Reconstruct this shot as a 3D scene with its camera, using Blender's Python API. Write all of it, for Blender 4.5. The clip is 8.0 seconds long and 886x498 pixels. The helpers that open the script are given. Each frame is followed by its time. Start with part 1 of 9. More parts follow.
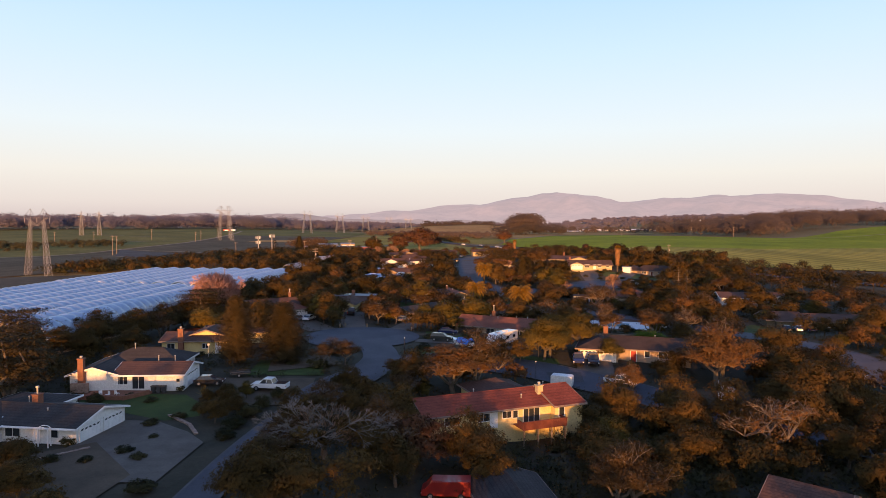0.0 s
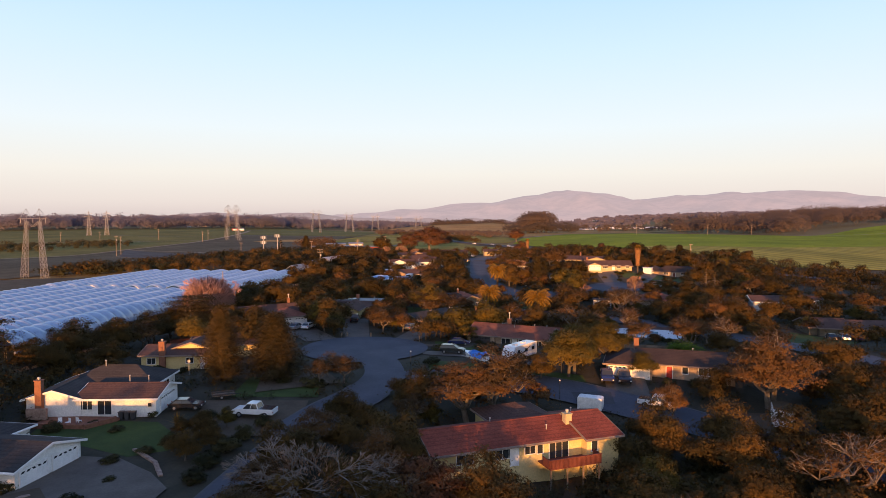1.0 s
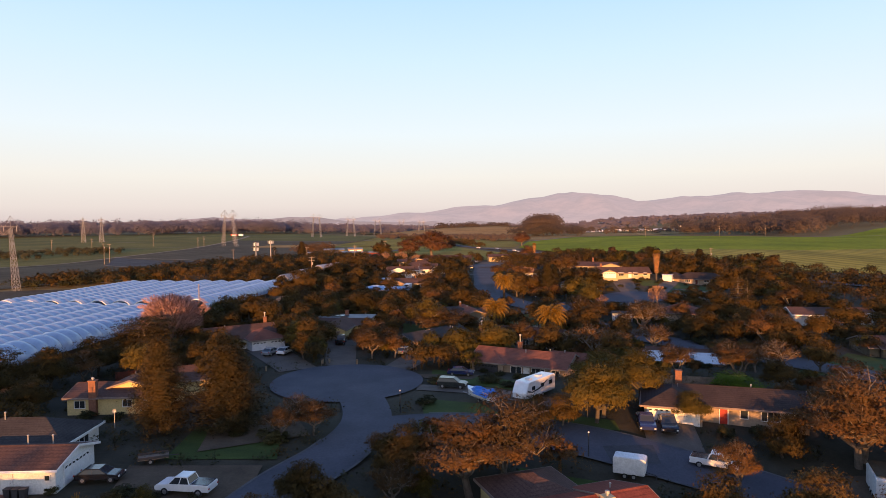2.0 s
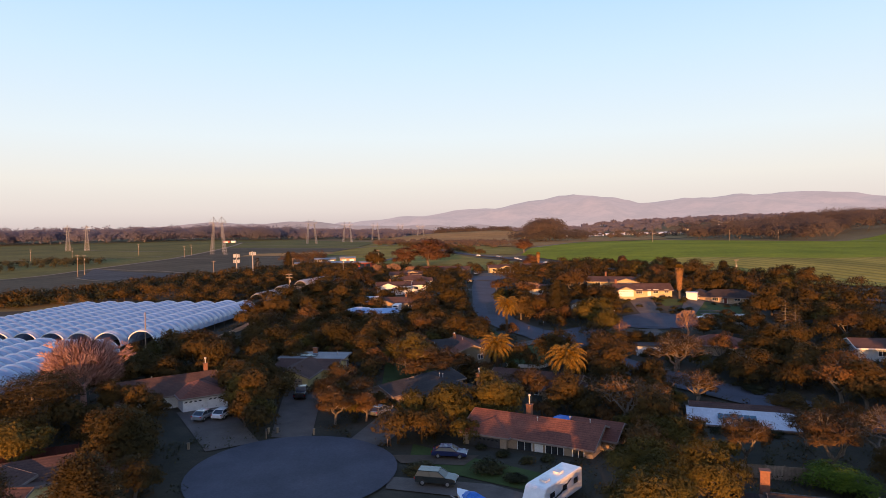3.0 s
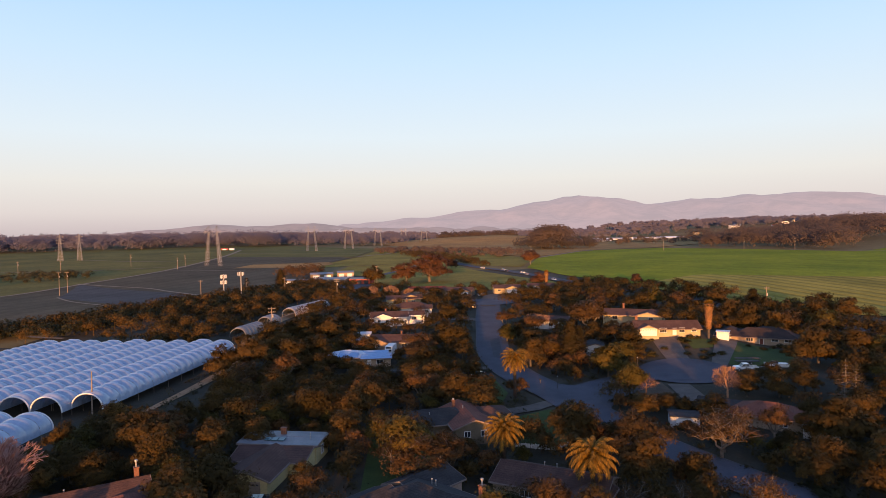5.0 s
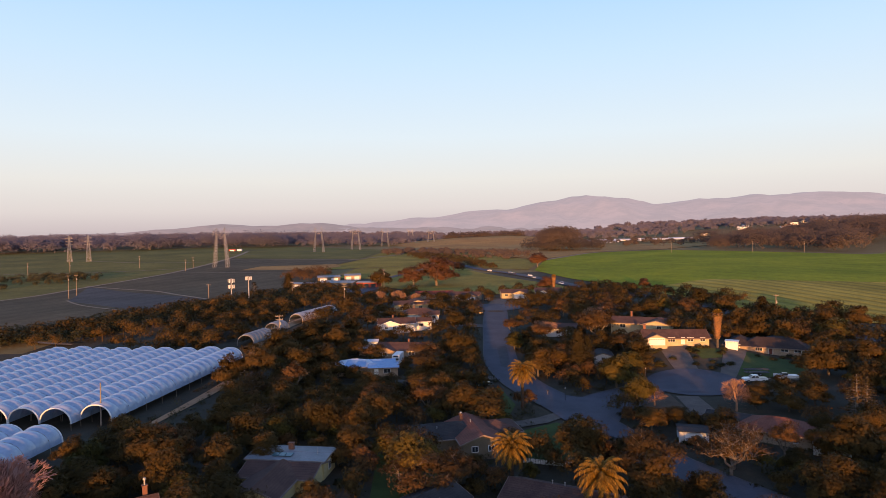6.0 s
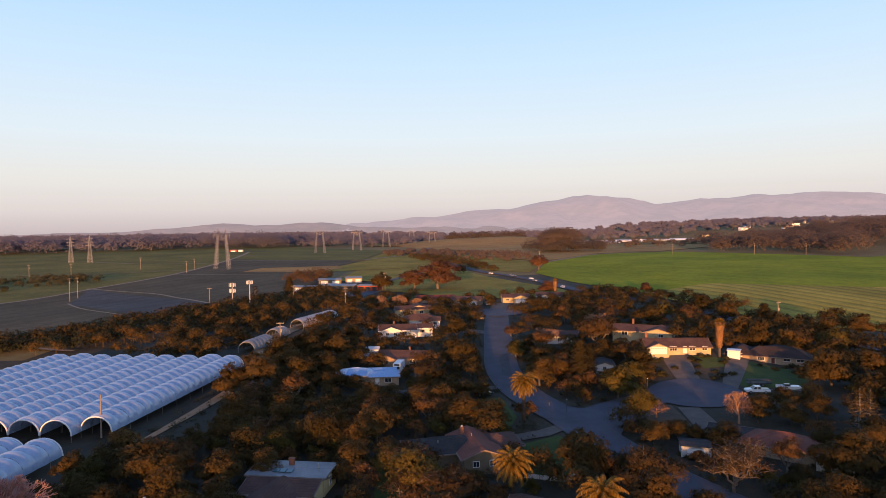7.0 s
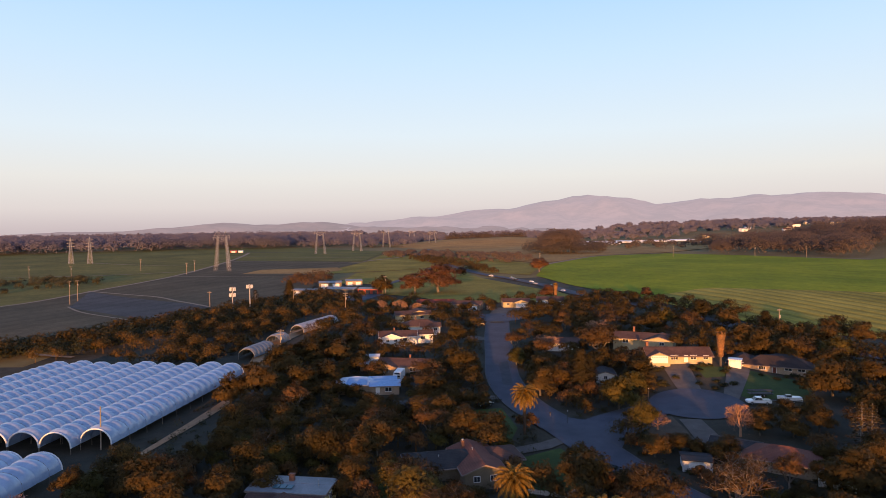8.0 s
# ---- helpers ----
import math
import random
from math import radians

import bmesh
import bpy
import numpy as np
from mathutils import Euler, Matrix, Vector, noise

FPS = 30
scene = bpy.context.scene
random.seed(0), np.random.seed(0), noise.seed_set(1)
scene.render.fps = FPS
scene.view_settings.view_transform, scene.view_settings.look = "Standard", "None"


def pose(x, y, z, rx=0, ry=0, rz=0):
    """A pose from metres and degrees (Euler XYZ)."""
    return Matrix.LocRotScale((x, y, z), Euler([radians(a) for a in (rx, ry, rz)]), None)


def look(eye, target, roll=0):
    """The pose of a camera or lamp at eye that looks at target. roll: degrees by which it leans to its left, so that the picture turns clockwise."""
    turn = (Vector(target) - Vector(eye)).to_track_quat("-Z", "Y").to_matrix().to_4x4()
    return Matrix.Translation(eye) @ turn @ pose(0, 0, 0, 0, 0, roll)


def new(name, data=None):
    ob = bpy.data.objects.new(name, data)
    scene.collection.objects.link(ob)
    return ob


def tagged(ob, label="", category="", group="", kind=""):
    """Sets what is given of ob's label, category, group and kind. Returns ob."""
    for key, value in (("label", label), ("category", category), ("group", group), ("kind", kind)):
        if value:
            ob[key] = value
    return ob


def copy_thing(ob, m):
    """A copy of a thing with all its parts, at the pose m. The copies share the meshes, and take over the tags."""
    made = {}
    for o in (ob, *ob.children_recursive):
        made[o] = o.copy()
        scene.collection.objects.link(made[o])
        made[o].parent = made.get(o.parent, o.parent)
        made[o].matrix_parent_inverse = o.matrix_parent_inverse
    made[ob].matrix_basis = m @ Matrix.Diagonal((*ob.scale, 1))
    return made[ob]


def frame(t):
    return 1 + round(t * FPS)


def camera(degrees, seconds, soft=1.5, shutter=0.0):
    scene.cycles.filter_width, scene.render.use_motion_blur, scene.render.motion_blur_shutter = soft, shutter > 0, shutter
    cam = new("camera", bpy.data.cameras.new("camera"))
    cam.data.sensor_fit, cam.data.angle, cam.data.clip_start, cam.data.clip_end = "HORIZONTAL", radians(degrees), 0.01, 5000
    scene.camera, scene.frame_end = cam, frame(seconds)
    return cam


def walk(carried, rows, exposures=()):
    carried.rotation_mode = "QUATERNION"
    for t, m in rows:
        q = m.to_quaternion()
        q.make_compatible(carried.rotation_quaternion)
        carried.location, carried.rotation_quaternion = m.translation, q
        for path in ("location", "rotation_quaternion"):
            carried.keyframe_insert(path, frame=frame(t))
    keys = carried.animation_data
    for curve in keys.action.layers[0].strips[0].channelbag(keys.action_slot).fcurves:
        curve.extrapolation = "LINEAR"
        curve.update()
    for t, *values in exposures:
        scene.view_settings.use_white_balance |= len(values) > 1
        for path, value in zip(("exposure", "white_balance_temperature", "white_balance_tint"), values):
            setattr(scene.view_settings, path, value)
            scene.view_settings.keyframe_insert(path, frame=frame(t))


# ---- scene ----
# Camera: a drone that flies ahead over the houses, then hangs and climbs.
cam = camera(69.6, 8.0, soft=0.65)
# seconds, x, y, z, pitch, roll, yaw
FLIGHT = [
    (0.0, 0.002, -0.385, 25.445, -2.249, 0.080, -0.021),
    (0.5, -0.030, 5.381, 25.442, -2.307, -0.027, 0.438),
    (1.0, -0.020, 13.105, 25.687, -2.384, -0.136, 0.923),
    (1.5, 0.098, 22.572, 25.881, -2.183, -0.402, 1.101),
    (1.7, 0.300, 27.064, 26.031, -2.179, -0.475, 1.201),
    (2.8, 2.472, 58.283, 28.508, -1.840, -0.929, 1.380),
    (3.0, 2.744, 64.532, 29.561, -1.848, -0.979, 1.384),
    (3.2, 3.193, 71.539, 31.303, -1.870, -1.053, 1.410),
    (3.5, 3.822, 81.203, 34.244, -1.846, -1.066, 1.442),
    (3.7, 4.000, 83.831, 35.158, -1.838, -1.085, 1.480),
    (4.0, 4.046, 85.702, 36.100, -1.848, -1.089, 1.490),
    (4.5, 4.046, 87.931, 37.668, -1.848, -1.116, 1.483),
    (4.7, 4.030, 88.420, 38.240, -1.852, -1.110, 1.580),
    (5.8, 3.900, 89.020, 41.340, -1.905, -1.040, 2.350),
    (6.0, 3.882, 89.124, 41.900, -1.918, -1.023, 2.426),
    (6.5, 3.909, 89.385, 43.290, -1.952, -0.969, 2.516),
    (7.0, 3.856, 89.734, 44.681, -2.007, -0.933, 2.530),
    (7.5, 3.768, 90.041, 46.037, -2.033, -0.869, 2.543),
    (8.0, 3.711, 90.284, 47.448, -2.086, -0.838, 2.544),
]
EXPOSURE = 0.4
walk(cam, [(t, pose(x, y, z, 0, 0, yaw) @ pose(0, 0, 0, 90 + pitch) @ pose(0, 0, 0, 0, 0, roll))
           for t, x, y, z, pitch, roll, yaw in FLIGHT], exposures=[(0.0, EXPOSURE + 0.04, 6380, 10), (1.5, EXPOSURE + 0.07, 6360, 10), (3.0, EXPOSURE, 6320, 10), (4.5, EXPOSURE - 0.05, 6220, 10), (8.0, EXPOSURE - 0.07, 6120, 10)])

# ---- light: the last sun, low behind the drone, under a clear evening sky ----
SUN_HEIGHT = 3.85
SUN_TOWARDS = Vector((0.09, 1.0, 0)).normalized()      # the way in which the shadows fall
SUN_AZIMUTH = math.atan2(-SUN_TOWARDS.x, -SUN_TOWARDS.y)
world = bpy.data.worlds.new("evening_sky")
scene.world = world
world.use_nodes = True
wn = world.node_tree
sky = wn.nodes.new("ShaderNodeTexSky")
sky.sky_type = "NISHITA"
sky.sun_disc = False
sky.sun_elevation = radians(SUN_HEIGHT)
sky.sun_rotation = SUN_AZIMUTH
sky.altitude, sky.air_density, sky.dust_density, sky.ozone_density = 50, 1.0, 2.0, 1.5
# the anti-twilight haze pales the clear sky towards the horizon
coord = wn.nodes.new("ShaderNodeTexCoord")
split = wn.nodes.new("ShaderNodeSeparateXYZ")
wn.links.new(coord.outputs["Generated"], split.inputs[0])
haze = wn.nodes.new("ShaderNodeValToRGB")
HAZE = [(0.0, (0.70, 0.57, 0.55)), (0.03, (0.86, 0.75, 0.69)), (0.075, (0.94, 0.88, 0.80)), (0.14, (0.88, 0.94, 0.96)), (0.25, (0.70, 0.88, 1.04)), (0.37, (0.50, 0.76, 1.08)), (0.6, (0.20, 0.38, 0.83)), (1.0, (0.11, 0.23, 0.60))]
while len(haze.color_ramp.elements) < len(HAZE):
    haze.color_ramp.elements.new(0.5)
for e, (p, c) in zip(haze.color_ramp.elements, HAZE):
    e.position, e.color = p, (*c, 1)
wn.links.new(split.outputs["Z"], haze.inputs[0])
dim = wn.nodes.new("ShaderNodeMix")
dim.data_type, dim.blend_type = "RGBA", "MULTIPLY"
dim.inputs[0].default_value, dim.inputs[7].default_value = 1.0, (0.15, 0.15, 0.15, 1)
wn.links.new(sky.outputs[0], dim.inputs[6])
blend = wn.nodes.new("ShaderNodeMix")
blend.data_type = "RGBA"
blend.inputs[0].default_value = 0.9
wn.links.new(dim.outputs[2], blend.inputs[6])
wn.links.new(haze.outputs[0], blend.inputs[7])
# the afterglow round the low sun, behind the drone
facing = wn.nodes.new("ShaderNodeVectorMath")
facing.operation = "DOT_PRODUCT"
facing.inputs[1].default_value = -SUN_TOWARDS
wn.links.new(coord.outputs["Generated"], facing.inputs[0])
warmth = wn.nodes.new("ShaderNodeValToRGB")
GLOW = [(0.0, (0, 0, 0)), (0.35, (0.07, 0.042, 0.022)), (0.7, (0.22, 0.13, 0.065)), (1.0, (0.55, 0.32, 0.15))]
while len(warmth.color_ramp.elements) < len(GLOW):
    warmth.color_ramp.elements.new(0.5)
for e, (p, c) in zip(warmth.color_ramp.elements, GLOW):
    e.position, e.color = p, (*c, 1)
wn.links.new(facing.outputs["Value"], warmth.inputs[0])
glow = wn.nodes.new("ShaderNodeMix")
glow.data_type, glow.blend_type = "RGBA", "ADD"
glow.inputs[0].default_value = 1.0
wn.links.new(blend.outputs[2], glow.inputs[6])
wn.links.new(warmth.outputs[0], glow.inputs[7])
wn.links.new(glow.outputs[2], wn.nodes["Background"].inputs["Color"])
wn.nodes["Background"].inputs["Strength"].default_value = 0.79
sun = new("sun", bpy.data.lights.new("sun", "SUN"))
sun.data.energy, sun.data.angle, sun.data.color = 7.2, radians(0.6), (1.0, 0.43, 0.13)
sun_from = -SUN_TOWARDS * math.cos(radians(SUN_HEIGHT)) + Vector((0, 0, math.sin(radians(SUN_HEIGHT))))
sun.matrix_world = look(sun_from * 100, (0, 0, 0))


# ---- materials ----
def node_material(name):
    m = bpy.data.materials.new(name)
    m.use_nodes = True
    return m, m.node_tree, m.node_tree.nodes["Principled BSDF"]


def ramp_of(nt, stops):
    r = nt.nodes.new("ShaderNodeValToRGB")
    while len(r.color_ramp.elements) < len(stops):
        r.color_ramp.elements.new(0.5)
    for e, (p, c) in zip(r.color_ramp.elements, stops):
        e.position, e.color = p, (*c, 1)
    return r


def noise_node(nt, size, detail=5, coord=None, rough=0.6):
    n = nt.nodes.new("ShaderNodeTexNoise")
    n.inputs["Scale"].default_value, n.inputs["Detail"].default_value = 1 / size, detail
    n.inputs["Roughness"].default_value = rough
    if coord is None:
        coord = nt.nodes.new("ShaderNodeNewGeometry").outputs["Position"]
    nt.links.new(coord, n.inputs["Vector"])
    return n


def mix_node(nt, mode, fac, a, b):
    x = nt.nodes.new("ShaderNodeMix")
    x.data_type, x.blend_type = "RGBA", mode
    for sock, v in ((x.inputs[0], fac), (x.inputs[6], a), (x.inputs[7], b)):
        if isinstance(v, bpy.types.NodeSocket):
            nt.links.new(v, sock)
        elif isinstance(v, tuple):
            sock.default_value = (*v, 1)
        else:
            sock.default_value = v
    return x.outputs[2]


def surface(name, dark, light, coarse, fine, rough=0.9, metal=0.0, relief=0.02, spread=0.0, spec=0.3, island=0.0):
    """A mottled surface: two colours mixed at a coarse size, grain at a fine one, relief in metres."""
    m, nt, b = node_material(name)
    pos = nt.nodes.new("ShaderNodeNewGeometry").outputs["Position"]
    big, small = noise_node(nt, coarse, 4, pos), noise_node(nt, fine, 6, pos, 0.7)
    r = ramp_of(nt, [(0.3, dark), (0.7, light)])
    nt.links.new(big.outputs["Fac"], r.inputs[0])
    g = ramp_of(nt, [(0.25, (0.72, 0.72, 0.72)), (0.75, (1.15, 1.15, 1.15))])
    nt.links.new(small.outputs["Fac"], g.inputs[0])
    col = mix_node(nt, "MULTIPLY", 1.0, r.outputs[0], g.outputs[0])
    if spread or island:
        src = nt.nodes.new("ShaderNodeNewGeometry").outputs["Random Per Island"] if island else nt.nodes.new("ShaderNodeObjectInfo").outputs["Random"]
        k = spread or island
        v = ramp_of(nt, [(0, (1 - k,) * 3), (1, (1 + k,) * 3)])
        nt.links.new(src, v.inputs[0])
        col = mix_node(nt, "MULTIPLY", 1.0, col, v.outputs[0])
    nt.links.new(col, b.inputs["Base Color"])
    b.inputs["Roughness"].default_value, b.inputs["Metallic"].default_value = rough, metal
    b.inputs["Specular IOR Level"].default_value = spec
    if relief:
        bump = nt.nodes.new("ShaderNodeBump")
        bump.inputs["Strength"].default_value, bump.inputs["Distance"].default_value = 0.6, relief
        nt.links.new(small.outputs["Fac"], bump.inputs["Height"])
        nt.links.new(bump.outputs[0], b.inputs["Normal"])
    return m


def shingles(name, dark, light, course=0.16):
    """Roofing in courses: bands along the height, patchy wear and streaks."""
    m, nt, b = node_material(name)
    pos = nt.nodes.new("ShaderNodeNewGeometry").outputs["Position"]
    big, small = noise_node(nt, 2.6, 5, pos), noise_node(nt, 0.22, 3, pos, 0.8)
    r = ramp_of(nt, [(0.32, dark), (0.68, light)])
    nt.links.new(big.outputs["Fac"], r.inputs[0])
    g = ramp_of(nt, [(0.3, (0.6, 0.6, 0.6)), (0.7, (1.25, 1.25, 1.25))])
    nt.links.new(small.outputs["Fac"], g.inputs[0])
    col = mix_node(nt, "MULTIPLY", 1.0, r.outputs[0], g.outputs[0])
    w = nt.nodes.new("ShaderNodeTexWave")
    w.bands_direction, w.wave_profile = "Z", "SAW"
    w.inputs["Scale"].default_value, w.inputs["Distortion"].default_value = 0.314 / course, 0.5
    nt.links.new(pos, w.inputs["Vector"])
    wr = ramp_of(nt, [(0, (0.62, 0.62, 0.62)), (0.35, (1, 1, 1))])
    nt.links.new(w.outputs["Fac"], wr.inputs[0])
    col = mix_node(nt, "MULTIPLY", 0.8, col, wr.outputs[0])
    nt.links.new(col, b.inputs["Base Color"])
    b.inputs["Roughness"].default_value = 0.92
    b.inputs["Specular IOR Level"].default_value = 0.2
    bump = nt.nodes.new("ShaderNodeBump")
    bump.inputs["Strength"].default_value, bump.inputs["Distance"].default_value = 0.8, 0.03
    nt.links.new(w.outputs["Fac"], bump.inputs["Height"])
    nt.links.new(bump.outputs[0], b.inputs["Normal"])
    return m


def leaves(name, dark, light, through_light=0.25, spread=0.35, grain=0.16, lacy=True):
    """Foliage: colour varies leaf clump by leaf clump and tree by tree, some light passes through."""
    m, nt, b = node_material(name)
    geo, info = nt.nodes.new("ShaderNodeNewGeometry"), nt.nodes.new("ShaderNodeObjectInfo")
    r = ramp_of(nt, [(0.0, tuple(0.62 * a + 0.38 * c for a, c in zip(dark, light))), (0.8, tuple(0.90 * c for c in light)), (1.0, tuple(1.1 * c for c in light))])
    nt.links.new(geo.outputs["Random Per Island"], r.inputs[0])
    v = ramp_of(nt, [(0, (1 - spread, 1 - spread * 0.9, 1 - spread)), (1, (1 + spread * 1.15, 1 + spread * 0.65, 1 + spread * 0.4))])
    nt.links.new(info.outputs["Random"], v.inputs[0])
    col = mix_node(nt, "MULTIPLY", 1.0, r.outputs[0], v.outputs[0])
    patch = noise_node(nt, 2.2, 3, geo.outputs["Position"])
    pr = ramp_of(nt, [(0.3, (0.66, 0.71, 0.71)), (0.7, (1.25, 1.13, 1.0))])
    nt.links.new(patch.outputs["Fac"], pr.inputs[0])
    col = mix_node(nt, "MULTIPLY", 1.0, col, pr.outputs[0])
    speck = noise_node(nt, grain, 3, geo.outputs["Position"], 0.8)     # single leaves and the gaps between them
    sr = ramp_of(nt, [(0.36, (0.82, 0.82, 0.82)), (0.5, (0.98, 0.98, 0.98)), (0.66, (1.18, 1.17, 1.14))])
    nt.links.new(speck.outputs["Fac"], sr.inputs[0])
    col = mix_node(nt, "MULTIPLY", 1.0, col, sr.outputs[0])
    nt.links.new(col, b.inputs["Base Color"])
    b.inputs["Roughness"].default_value = 0.75
    b.inputs["Specular IOR Level"].default_value = 0.15
    tr = nt.nodes.new("ShaderNodeBsdfTranslucent")
    nt.links.new(col, tr.inputs["Color"])
    mx = nt.nodes.new("ShaderNodeMixShader")
    mx.inputs[0].default_value = through_light
    nt.links.new(b.outputs[0], mx.inputs[1])
    nt.links.new(tr.outputs[0], mx.inputs[2])
    if not lacy:
        nt.links.new(mx.outputs[0], nt.nodes["Material Output"].inputs["Surface"])
        return m
    # each clump is leaves with gaps between them
    lace = noise_node(nt, grain * 0.55, 2, geo.outputs["Position"], 0.5)
    cut = ramp_of(nt, [(0.46, (0, 0, 0)), (0.50, (1, 1, 1))])
    nt.links.new(lace.outputs["Fac"], cut.inputs[0])
    gap, full = nt.nodes.new("ShaderNodeBsdfTransparent"), nt.nodes.new("ShaderNodeMixShader")
    nt.links.new(cut.outputs[0], full.inputs[0])
    nt.links.new(gap.outputs[0], full.inputs[1])
    nt.links.new(mx.outputs[0], full.inputs[2])
    nt.links.new(full.outputs[0], nt.nodes["Material Output"].inputs["Surface"])
    return m


def crop_rows(name, dark, light, furrow, coarse, angle, spacing=1.4, depth=0.12):
    """A tilled or sown field: rows along one way, uneven growth, tracks of the tractor."""
    m, nt, b = node_material(name)
    pos = nt.nodes.new("ShaderNodeNewGeometry").outputs["Position"]
    mp = nt.nodes.new("ShaderNodeMapping")
    mp.inputs["Rotation"].default_value = (0, 0, radians(angle))
    nt.links.new(pos, mp.inputs["Vector"])
    big, small = noise_node(nt, coarse, 5, pos), noise_node(nt, coarse / 14, 5, pos, 0.75)
    r = ramp_of(nt, [(0.33, dark), (0.67, light)])
    nt.links.new(big.outputs["Fac"], r.inputs[0])
    g = ramp_of(nt, [(0.3, (0.7, 0.7, 0.7)), (0.7, (1.2, 1.2, 1.2))])
    nt.links.new(small.outputs["Fac"], g.inputs[0])
    col = mix_node(nt, "MULTIPLY", 1.0, r.outputs[0], g.outputs[0])
    for k, (size, strength) in enumerate(((spacing, 0.45), (spacing * 9, 0.3))):
        w = nt.nodes.new("ShaderNodeTexWave")
        w.bands_direction = "X"
        w.inputs["Scale"].default_value, w.inputs["Distortion"].default_value = 0.314 / size, 0.6
        w.inputs["Detail Scale"].default_value = 0.4
        nt.links.new(mp.outputs[0], w.inputs["Vector"])
        wr = ramp_of(nt, [(0.1, furrow), (0.5, (1, 1, 1))])
        nt.links.new(w.outputs["Fac"], wr.inputs[0])
        col = mix_node(nt, "MULTIPLY", strength, col, wr.outputs[0])
        if k == 0:
            bump = nt.nodes.new("ShaderNodeBump")
            bump.inputs["Strength"].default_value, bump.inputs["Distance"].default_value = 0.7, depth
            nt.links.new(w.outputs["Fac"], bump.inputs["Height"])
            nt.links.new(bump.outputs[0], b.inputs["Normal"])
    nt.links.new(col, b.inputs["Base Color"])
    b.inputs["Roughness"].default_value = 0.95
    b.inputs["Specular IOR Level"].default_value = 0.1
    return m


def glossy(name, colour, rough=0.2, metal=0.0, coat=0.0):
    m, nt, b = node_material(name)
    n = noise_node(nt, 0.7, 4)
    r = ramp_of(nt, [(0.3, tuple(0.85 * c for c in colour)), (0.7, colour)])
    nt.links.new(n.outputs["Fac"], r.inputs[0])
    nt.links.new(r.outputs[0], b.inputs["Base Color"])
    b.inputs["Roughness"].default_value, b.inputs["Metallic"].default_value = rough, metal
    b.inputs["Coat Weight"].default_value = coat
    return m


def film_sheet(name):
    """Milky greenhouse film: diffuse, partly translucent, a soft sheen, mottled; the sky's blue is put into its colour.
    """
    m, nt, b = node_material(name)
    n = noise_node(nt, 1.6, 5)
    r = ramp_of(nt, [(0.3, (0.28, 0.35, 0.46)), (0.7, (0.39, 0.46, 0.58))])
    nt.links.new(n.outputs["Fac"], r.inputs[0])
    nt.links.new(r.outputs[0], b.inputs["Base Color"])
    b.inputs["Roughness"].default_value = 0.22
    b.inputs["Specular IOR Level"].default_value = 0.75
    tr = nt.nodes.new("ShaderNodeBsdfTranslucent")
    nt.links.new(r.outputs[0], tr.inputs["Color"])
    mx = nt.nodes.new("ShaderNodeMixShader")
    mx.inputs[0].default_value = 0.12
    nt.links.new(b.outputs[0], mx.inputs[1])
    nt.links.new(tr.outputs[0], mx.inputs[2])
    nt.links.new(mx.outputs[0], nt.nodes["Material Output"].inputs["Surface"])
    return m


def far_hill(name, low, high, haze_veil, glow):
    """A plain backdrop of hills kilometres away; the evening haze before them is put in as emission."""
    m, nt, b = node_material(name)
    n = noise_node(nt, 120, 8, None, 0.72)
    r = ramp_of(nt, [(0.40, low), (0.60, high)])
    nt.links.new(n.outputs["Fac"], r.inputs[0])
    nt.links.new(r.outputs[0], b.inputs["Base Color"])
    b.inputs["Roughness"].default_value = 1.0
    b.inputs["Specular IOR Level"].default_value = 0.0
    b.inputs["Emission Color"].default_value = (*haze_veil, 1)
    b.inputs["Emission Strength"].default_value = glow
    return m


M = {}
M["soil"] = surface("soil_and_litter", (0.026, 0.025, 0.014), (0.056, 0.046, 0.029), 6, 0.5, 1.0, relief=0.08)
M["far_soil"] = surface("far_scrub_ground", (0.125, 0.088, 0.026), (0.195, 0.135, 0.042), 90, 9, 1.0, relief=0.3)
M["lawn"] = surface("lawn", (0.030, 0.048, 0.009), (0.058, 0.082, 0.015), 5, 0.25, 1.0, relief=0.05)
M["dry_yard"] = surface("dry_yard", (0.062, 0.044, 0.028), (0.108, 0.078, 0.050), 4, 0.3, 1.0, relief=0.05)
M["asphalt"] = surface("worn_asphalt", (0.050, 0.052, 0.064), (0.080, 0.081, 0.097), 7, 0.3, 0.9, relief=0.01)
M["asphalt_patch"] = surface("asphalt_patch", (0.045, 0.045, 0.05), (0.065, 0.065, 0.07), 2, 0.3, 0.9, relief=0.01)
M["concrete"] = surface("driveway_concrete", (0.082, 0.067, 0.054), (0.126, 0.104, 0.085), 3, 0.2, 0.9, relief=0.01)
M["kerb"] = surface("kerb_concrete", (0.065, 0.064, 0.066), (0.10, 0.097, 0.097), 2, 0.2, 0.9, relief=0.01)
M["dirt"] = surface("dirt_track", (0.19, 0.145, 0.098), (0.29, 0.225, 0.15), 5, 0.5, 1.0, relief=0.05)
M["green_field"] = crop_rows("green_crop", (0.155, 0.185, 0.008), (0.275, 0.285, 0.014), (0.7, 0.75, 0.6), 60, -35, 2.2, 0.3)
M["stubble"] = crop_rows("yellow_green_stubble", (0.25, 0.198, 0.030), (0.40, 0.30, 0.050), (0.34, 0.40, 0.30), 25, -18, 9.0, 0.5)
M["tilled"] = crop_rows("tilled_field", (0.076, 0.062, 0.037), (0.118, 0.095, 0.056), (0.6, 0.6, 0.6), 45, 20, 1.8)
M["tilled_blue"] = crop_rows("mulched_field", (0.062, 0.060, 0.058), (0.090, 0.088, 0.084), (0.6, 0.6, 0.6), 30, 20, 1.8)
